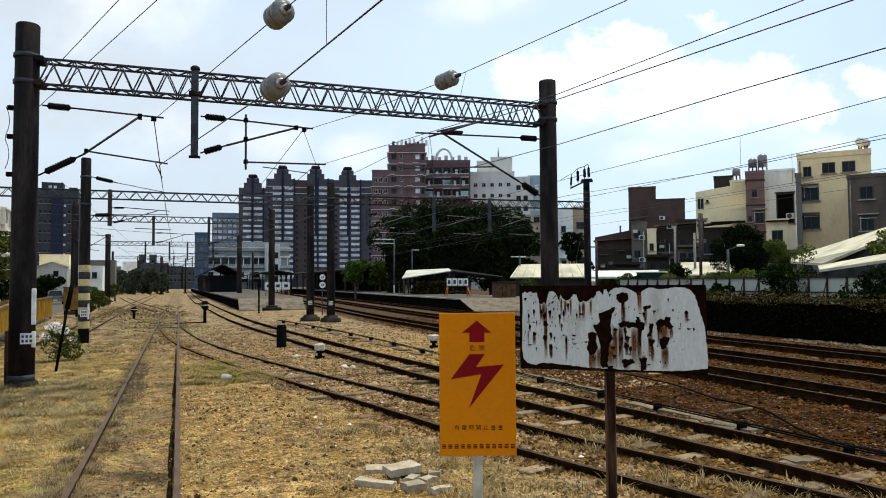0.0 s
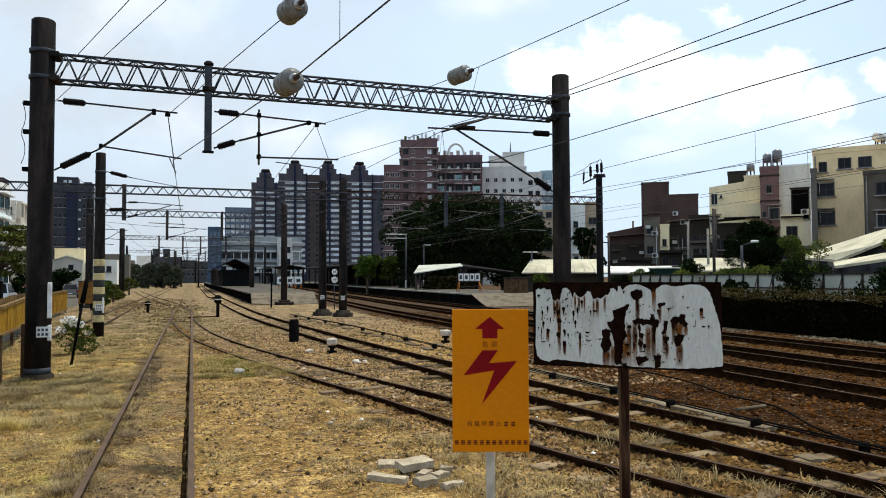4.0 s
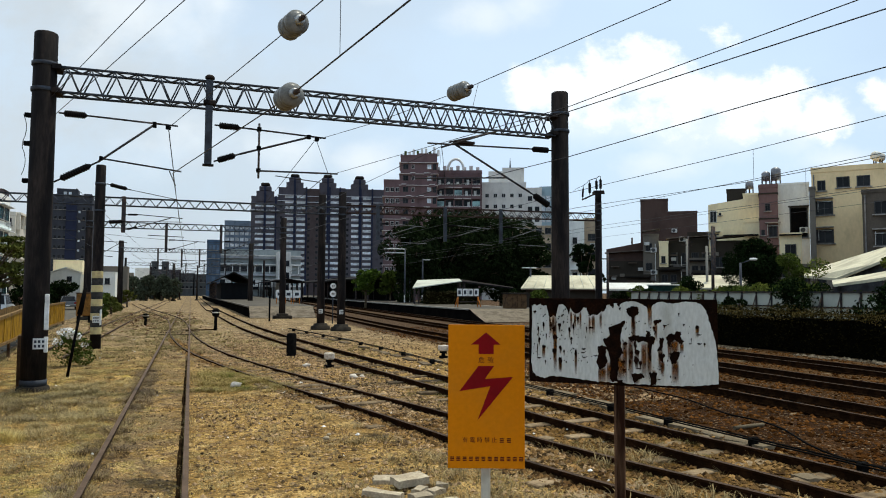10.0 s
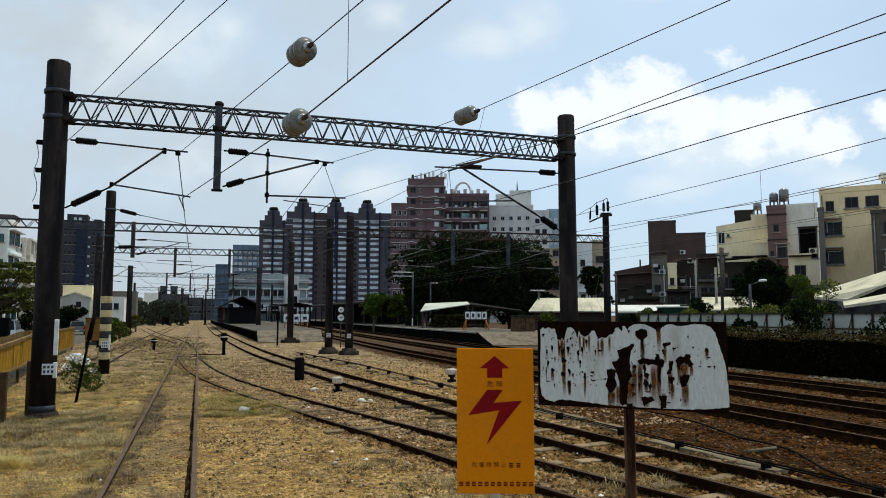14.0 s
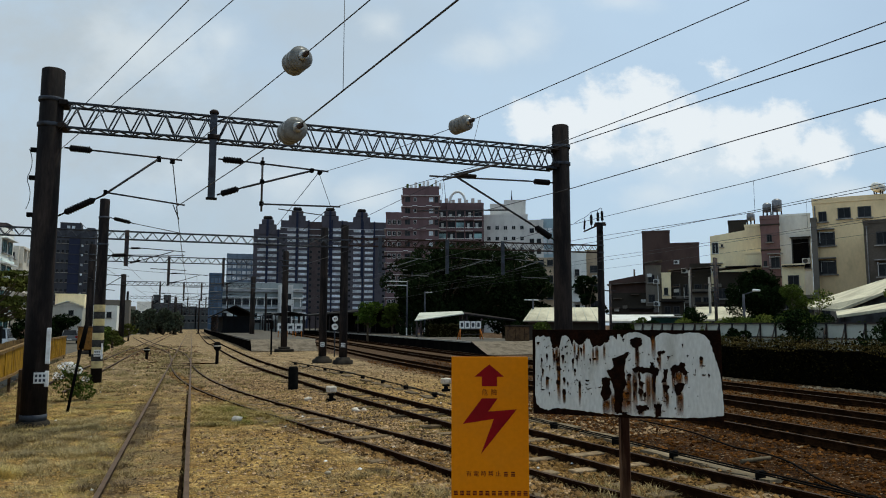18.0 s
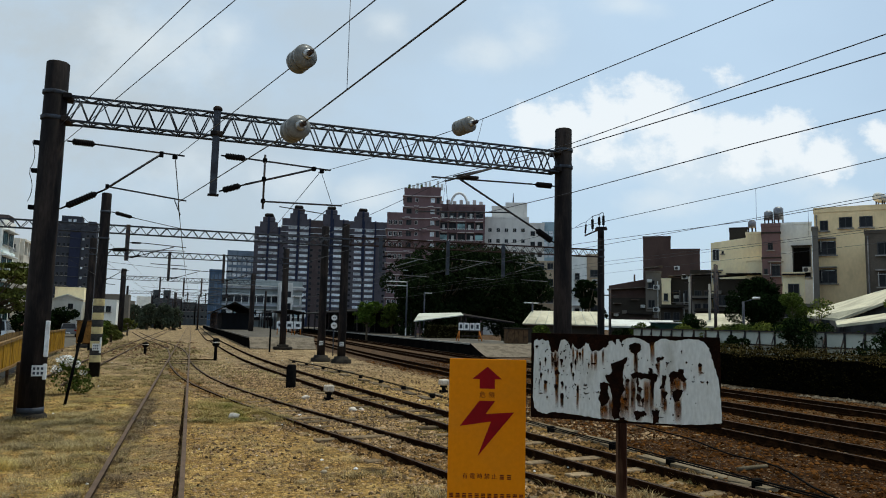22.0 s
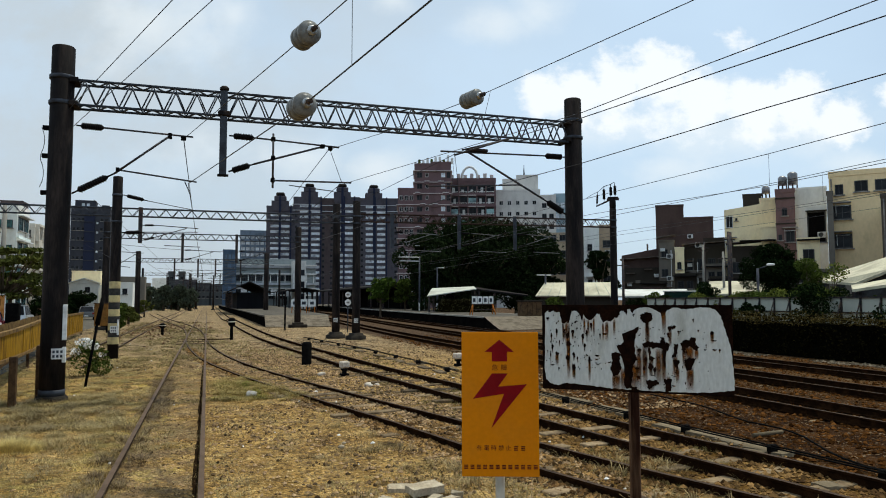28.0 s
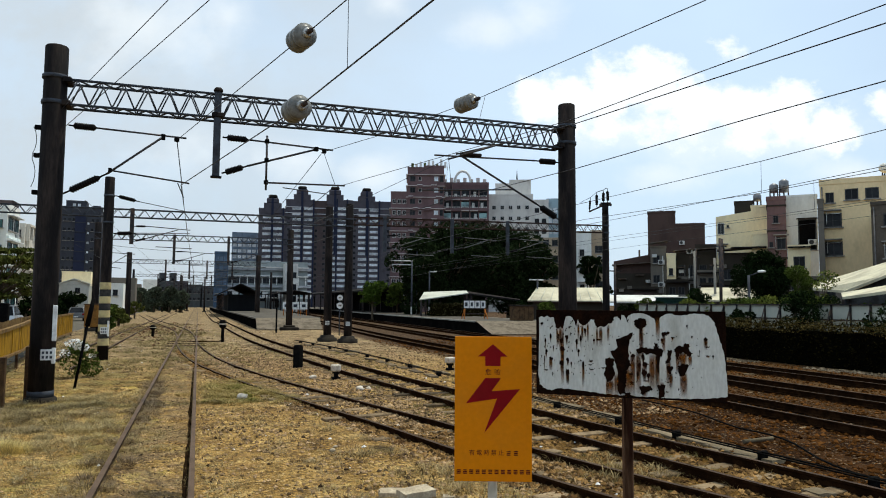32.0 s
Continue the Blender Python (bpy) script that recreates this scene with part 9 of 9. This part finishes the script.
stone_field("hedge_rubble", "pale rubble and clods along the foot of the hedge", [(21.15 + 0.4 * noise.noise(Vector((y * 0.35, 4, 1))) + random.gauss(0, 0.2), y) for y in [rnd(4, 46) for _ in range(4200)] if noise.noise(Vector((y * 0.25, 6, 3))) > -0.25], 0.02, 0.09, mat("pale_dusty_rubble", (0.15, 0.12, 0.082), 0.95, 0, (0.07, 0.056, 0.036), 2, 0.2, 40, 0.3, island=0.6))
stone_field("yard_debris", "scattered stones and debris on the further yard", scatter(4200, -9, 7.4, 26, 78, lambda x, y: True), 0.02, 0.06, STONE)
stone_field("paper_litter", "small white scraps of litter on the yard", scatter(150, -7, 7, 6, 60, lambda x, y: True), 0.015, 0.05, WHITE_PAINT)
stone_field("rail_side_stones", "loose stones heaped along the rails", [(t2_x(y) + o + random.gauss(0, 0.07), y) for y in [rnd(5.5, 36) for _ in range(3600)] for o in (-0.1, 0.12)], 0.02, 0.06, STONE_WARM)


def grass(name, label, tufts, material, h0, h1, blades=10, spread=0.09, width=0.006):
    verts, faces = [], []
    for x, y in tufts:
        z = soil_z(x, y) - 0.01
        hh = rnd(h0, h1)
        for _ in range(blades):
            a = rnd(0, 6.283)
            r = spread * rnd(0, 1)
            bx, by = x + r * math.cos(a), y + r * math.sin(a)
            lean = rnd(0.3, 1.7) * hh
            a2 = a + rnd(-0.8, 0.8)
            w = width * rnd(0.6, 1.5)
            px, py = -math.sin(a2) * w, math.cos(a2) * w
            h = hh * rnd(0.5, 1)
            k = len(verts)
            mx, my = bx + 0.4 * lean * math.cos(a2), by + 0.4 * lean * math.sin(a2)
            verts += [(bx - px, by - py, z), (bx + px, by + py, z), (mx + px * 0.8, my + py * 0.8, z + h * 0.65), (mx - px * 0.8, my - py * 0.8, z + h * 0.65), (bx + lean * math.cos(a2), by + lean * math.sin(a2), z + h)]
            faces += [(k, k + 1, k + 2, k + 3), (k + 3, k + 2, k + 4)]
    me = bpy.data.meshes.new(name)
    me.from_pydata(verts, [], faces)
    me.materials.append(material)
    return tagged(new(name, me), label, "grass", kind="stuff")


def yard(x, y):
    n = noise.noise(Vector((x * 0.45, y * 0.3, 7))) + 0.4 * noise.noise(Vector((x * 1.5, y * 1.2, 3)))
    if x > t2_x(y) - 0.3:
        return False
    if x > 0.4:
        n -= 0.22
    if -1.0 < x < -0.1:
        n -= 0.3
    return n > 0.26 - 0.22 * random.random()


grass("dry_grass", "dry straw-coloured grass tufts on the yard soil", scatter(3000, -9, 4.5, 4.0, 42, yard), STRAW, 0.015, 0.06, 16, 0.2, 0.0035)
grass("dead_weeds", "grey-brown dead weeds on the yard soil", scatter(1300, -9, 4.0, 4.0, 36, yard), STRAW_GREY, 0.02, 0.09, 14, 0.15, 0.0035)
grass("far_tufts", "dry tufts and weeds on the further yard", scatter(1500, -8, 4, 24, 75, lambda x, y: noise.noise(Vector((x * 0.4, y * 0.2, 3))) > 0.15), PALE_GRASS, 0.04, 0.13, 9, 0.25, 0.008)
grass("olive_grass", "olive green grass patch beside the siding", scatter(130, 0.25, 1.3, 17.2, 20.5, lambda x, y: noise.noise(Vector((x, y * 0.5, 1))) > -0.1), GREEN_GRASS, 0.03, 0.11, 12, 0.15, 0.005)
grass("roadside_grass", "tall straw grass between the tracks", scatter(420, 2.6, 7.5, 3.6, 9.5, lambda x, y: noise.noise(Vector((x * 0.8, y * 0.8, 4))) > 0.05), STRAW_GREY, 0.06, 0.18, 14, 0.12, 0.004)
weeds = [(2.3 + random.gauss(0, 0.2), 10.7 + random.gauss(0, 0.15)) for _ in range(30)] + [(4.4 + random.gauss(0, 0.3), 5.6 + random.gauss(0, 0.3)) for _ in range(90)]
for _ in range(26):
    cx, cy = rnd(0.3, 4.2), rnd(6, 20)
    if cx < t2_x(cy) - 0.4:
        weeds += [(cx + random.gauss(0, 0.12), cy + random.gauss(0, 0.14)) for _ in range(9)]
grass("weed_clump", "grey-brown dry weed clumps on the bare soil", weeds, STRAW_GREY, 0.04, 0.13, 14, 0.11, 0.003)


def feather(x, y):
    n = noise.noise(Vector((x * 0.7, y * 0.45, 12))) + 0.35 * noise.noise(Vector((x * 2.2, y * 1.7, 6)))
    if -1.35 < x < -0.95:
        n += 0.15
    elif -0.95 <= x < 0.1:
        n -= 0.25
    return n > 0.2 - 0.15 * random.random()


grass("feather_grass", "pale fine feathery dry grass in soft clumps", scatter(1700, -8, 0.6, 5, 34, feather), PALE_GRASS, 0.02, 0.075, 30, 0.2, 0.002)
grass("rail_weeds", "grey dead weeds growing over the sunken rail", [(-1.07 + random.gauss(0, 0.2), y) for y in [rnd(8, 30) for _ in range(420)] if noise.noise(Vector((y * 0.6, 2, 9))) > -0.05], STRAW_GREY, 0.04, 0.12, 20, 0.16, 0.0022)
grass("yellow_grass", "yellowing grass by the branch track", scatter(200, 0.2, 1.5, 17, 24, lambda x, y: x < t2_x(y) - 0.2 and noise.noise(Vector((x, y * 0.4, 21))) > -0.1), leaf_mat("yellow_green_grass", (0.30, 0.25, 0.08)), 0.03, 0.09, 18, 0.16, 0.003)


def mounds(name, label, spots, material, r0, r1, h0, h1, blades, width):
    """Soft round tussocks of fine blades."""
    verts, faces = [], []
    for x, y in spots:
        z, rad, hh = soil_z(x, y) - 0.01, rnd(r0, r1), rnd(h0, h1)
        for _ in range(blades):
            a, d = rnd(0, 6.283), rad * math.sqrt(random.random())
            bx, by = x + d * math.cos(a), y + 1.3 * d * math.sin(a)
            h = hh * (1.05 - (d / rad) ** 2 * 0.7) * rnd(0.6, 1.1)
            a2, w = a + rnd(-1.2, 1.2), width * rnd(0.6, 1.4)
            lx, ly = 0.8 * h * math.cos(a2), 0.8 * h * math.sin(a2)
            px, py = -math.sin(a2) * w, math.cos(a2) * w
            k = len(verts)
            verts += [(bx - px, by - py, z), (bx + px, by + py, z), (bx + lx, by + ly, z + h)]
            faces.append((k, k + 1, k + 2))
    me = bpy.data.meshes.new(name)
    me.from_pydata(verts, [], faces)
    me.materials.append(material)
    return tagged(new(name, me), label, "grass", kind="stuff")


def left_yard(x, y):
    if -0.98 < x < -0.08 and random.random() < 0.85:
        return False
    return not -0.15 < x < 0.15 and noise.noise(Vector((x * 0.5, y * 0.35, 31))) > -0.15


mounds("straw_tussocks", "pale straw tussocks on the yard", scatter(260, -7, 0.0, 5.5, 32, left_yard) + [(-3.1 + random.gauss(0, 0.3), 11.5 + random.gauss(0, 0.3)) for _ in range(9)], leaf_mat("straw_tussock", (0.50, 0.40, 0.18)), 0.12, 0.34, 0.05, 0.12, 190, 0.003)
mounds("olive_tussocks", "olive and grey tussocks on the yard", scatter(560, -7, 0.0, 5.5, 32, lambda x, y: noise.noise(Vector((x * 0.5, y * 0.35, 44))) > (0.3 if -0.98 < x < -0.08 else 0.02)), leaf_mat("olive_tussock", (0.30, 0.245, 0.125)), 0.1, 0.3, 0.03, 0.09, 150, 0.003)
mounds("brown_tussocks", "dead brown tussocks on the yard soil", scatter(420, -6, 4.6, 5.0, 30, lambda x, y: x < t2_x(y) - 0.4 and noise.noise(Vector((x * 0.6, y * 0.4, 57))) > -0.05), leaf_mat("brown_tussock", (0.17, 0.112, 0.062)), 0.08, 0.24, 0.02, 0.08, 130, 0.003)
mounds("straw_heap", "heap of bright straw-yellow cut grass", [(-2.85 + random.gauss(0, 0.2), 12.5 + random.gauss(0, 0.12)) for _ in range(16)], leaf_mat("bright_straw", (0.62, 0.50, 0.21)), 0.2, 0.36, 0.12, 0.22, 260, 0.003)
mounds("mast_weeds", "grey-green weeds round the foot of the mast", [(random.gauss(-2.7, 0.7), random.gauss(16.6, 1.5)) for _ in range(120)] + [(random.gauss(-3.0, 0.6), rnd(9.5, 15)) for _ in range(60)], leaf_mat("grey_green_weed", (0.25, 0.205, 0.118)), 0.14, 0.4, 0.05, 0.14, 170, 0.003)
mounds("buried_rail_weeds", "brown weeds creeping over the half-buried rail", [(-1.02 + random.gauss(0, 0.14), rnd(14.5, 22)) for _ in range(110)] + [(-1.2 + random.gauss(0, 0.2), rnd(7, 14)) for _ in range(50)], leaf_mat("brown_grey_weed", (0.22, 0.165, 0.105)), 0.08, 0.22, 0.06, 0.15, 130, 0.003)
mounds("bright_green_tuft", "bright green grass tuft by the branch track", [(0.95 + random.gauss(0, 0.18), 20.0 + random.gauss(0, 0.35)) for _ in range(14)], leaf_mat("bright_green_blade", (0.17, 0.20, 0.035)), 0.12, 0.25, 0.06, 0.13, 160, 0.003)


# near-black brown that stands for the shade beside the rails
RAIL_SHADE = mat("dark_rail_shade", (0.009, 0.0055, 0.003), 0.95, 0, (0.026, 0.016, 0.008), 3, 0.3, 60, 0.3, spec=0.0)


def shade_strip(name, label, line, left, right):
    """A ragged dark strip on the ground along a line of points, painted as shade."""
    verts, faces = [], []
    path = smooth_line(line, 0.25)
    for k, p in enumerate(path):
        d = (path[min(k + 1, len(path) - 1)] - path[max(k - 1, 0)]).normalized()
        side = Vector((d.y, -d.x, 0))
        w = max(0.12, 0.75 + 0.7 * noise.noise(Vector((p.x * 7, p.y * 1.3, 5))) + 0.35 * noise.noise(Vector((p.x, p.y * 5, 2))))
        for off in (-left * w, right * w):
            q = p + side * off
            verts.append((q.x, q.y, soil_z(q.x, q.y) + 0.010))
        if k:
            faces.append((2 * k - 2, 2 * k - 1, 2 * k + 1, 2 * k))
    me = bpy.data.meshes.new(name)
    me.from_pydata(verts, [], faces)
    me.materials.append(RAIL_SHADE)
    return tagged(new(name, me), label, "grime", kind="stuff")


def near_part(line, y0=3.0, y1=46.0):
    """The points of a line between two distances, from the near end to the far one."""
    return [p for p in sorted(line, key=lambda p: p[1]) if y0 <= p[1] <= y1]


mounds("soil_straw", "low pale straw wisps on the bare soil", scatter(330, 0.2, 4.6, 4.6, 20, lambda x, y: x < t2_x(y) - 0.2 and noise.noise(Vector((x * 0.8, y * 0.5, 83))) > 0.0), leaf_mat("pale_straw_wisp", (0.34, 0.262, 0.140)), 0.08, 0.26, 0.02, 0.08, 110, 0.0025)
fluff = []
for _ in range(34):
    cx, cy = rnd(-6.0, -1.5), rnd(5.5, 19)
    fluff += [(cx + random.gauss(0, 0.3), cy + random.gauss(0, 0.4)) for _ in range(7)]
mounds("fluffy_grass", "tall soft grey-straw grass heads in drifts", fluff, leaf_mat("soft_grass_head", (0.37, 0.30, 0.155)), 0.16, 0.36, 0.08, 0.19, 210, 0.0022)
mounds("rail_drift", "yellowish grass drifted over the rail of the branch track", [(t2_x(y) + random.gauss(-0.15, 0.16), y) for y in [random.gauss(19.0, 1.5) for _ in range(60)]] + [(random.gauss(0.55, 0.25), random.gauss(19.3, 1.3)) for _ in range(50)], leaf_mat("drifted_yellow_grass", (0.37, 0.29, 0.115)), 0.12, 0.3, 0.08, 0.2, 200, 0.0028)
mounds("track_tufts", "olive-brown tufts between the branch tracks", [(x, y) for x, y in scatter(420, 1.0, 7.3, 6, 34, lambda x, y: x > t2_x(y) and noise.noise(Vector((x * 0.7, y * 0.4, 71))) > 0.05)], leaf_mat("olive_brown_tuft", (0.21, 0.165, 0.062)), 0.06, 0.18, 0.03, 0.11, 90, 0.003)
stone_field("crossing_debris", "rusty scrap and dark clods round the crossover", [(random.gauss(-3.2, 1.6), random.gauss(62, 9)) for _ in range(700)], 0.03, 0.12, mat("rusty_scrap", (0.10, 0.05, 0.025), 0.95, 0, (0.05, 0.03, 0.02), 4, 0.3, 30, 0.2, island=0.7))
mounds("far_weeds", "olive and brown weeds along the side track", [(random.gauss(-4.2, 1.8), rnd(34, 80)) for _ in range(260)] + [(random.gauss(-1.0, 1.0), rnd(26, 60)) for _ in range(160)], leaf_mat("far_olive_weed", (0.20, 0.165, 0.075)), 0.2, 0.5, 0.08, 0.24, 60, 0.008)
# the shaded groove beside the siding rail, painted as a dark strip
shade_strip("flangeway_shade", "dark strip painted as shade in the groove beside the siding rail", [(-0.07, 4.5), (-0.07, 30), (-0.07, 60)], 0.034, 0.02)
# shade at the foot of each rail, painted on the ballast
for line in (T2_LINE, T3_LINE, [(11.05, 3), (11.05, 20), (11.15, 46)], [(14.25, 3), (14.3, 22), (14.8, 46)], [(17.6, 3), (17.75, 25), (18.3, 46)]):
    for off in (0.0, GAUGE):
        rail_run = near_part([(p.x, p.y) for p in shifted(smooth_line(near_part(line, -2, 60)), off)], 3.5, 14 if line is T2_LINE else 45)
        shade_strip("rail_shade", "dark strip painted as a rail's shade on the ballast", rail_run, 0.13 if line[0][1] < 4 else 0.085, 0.06)
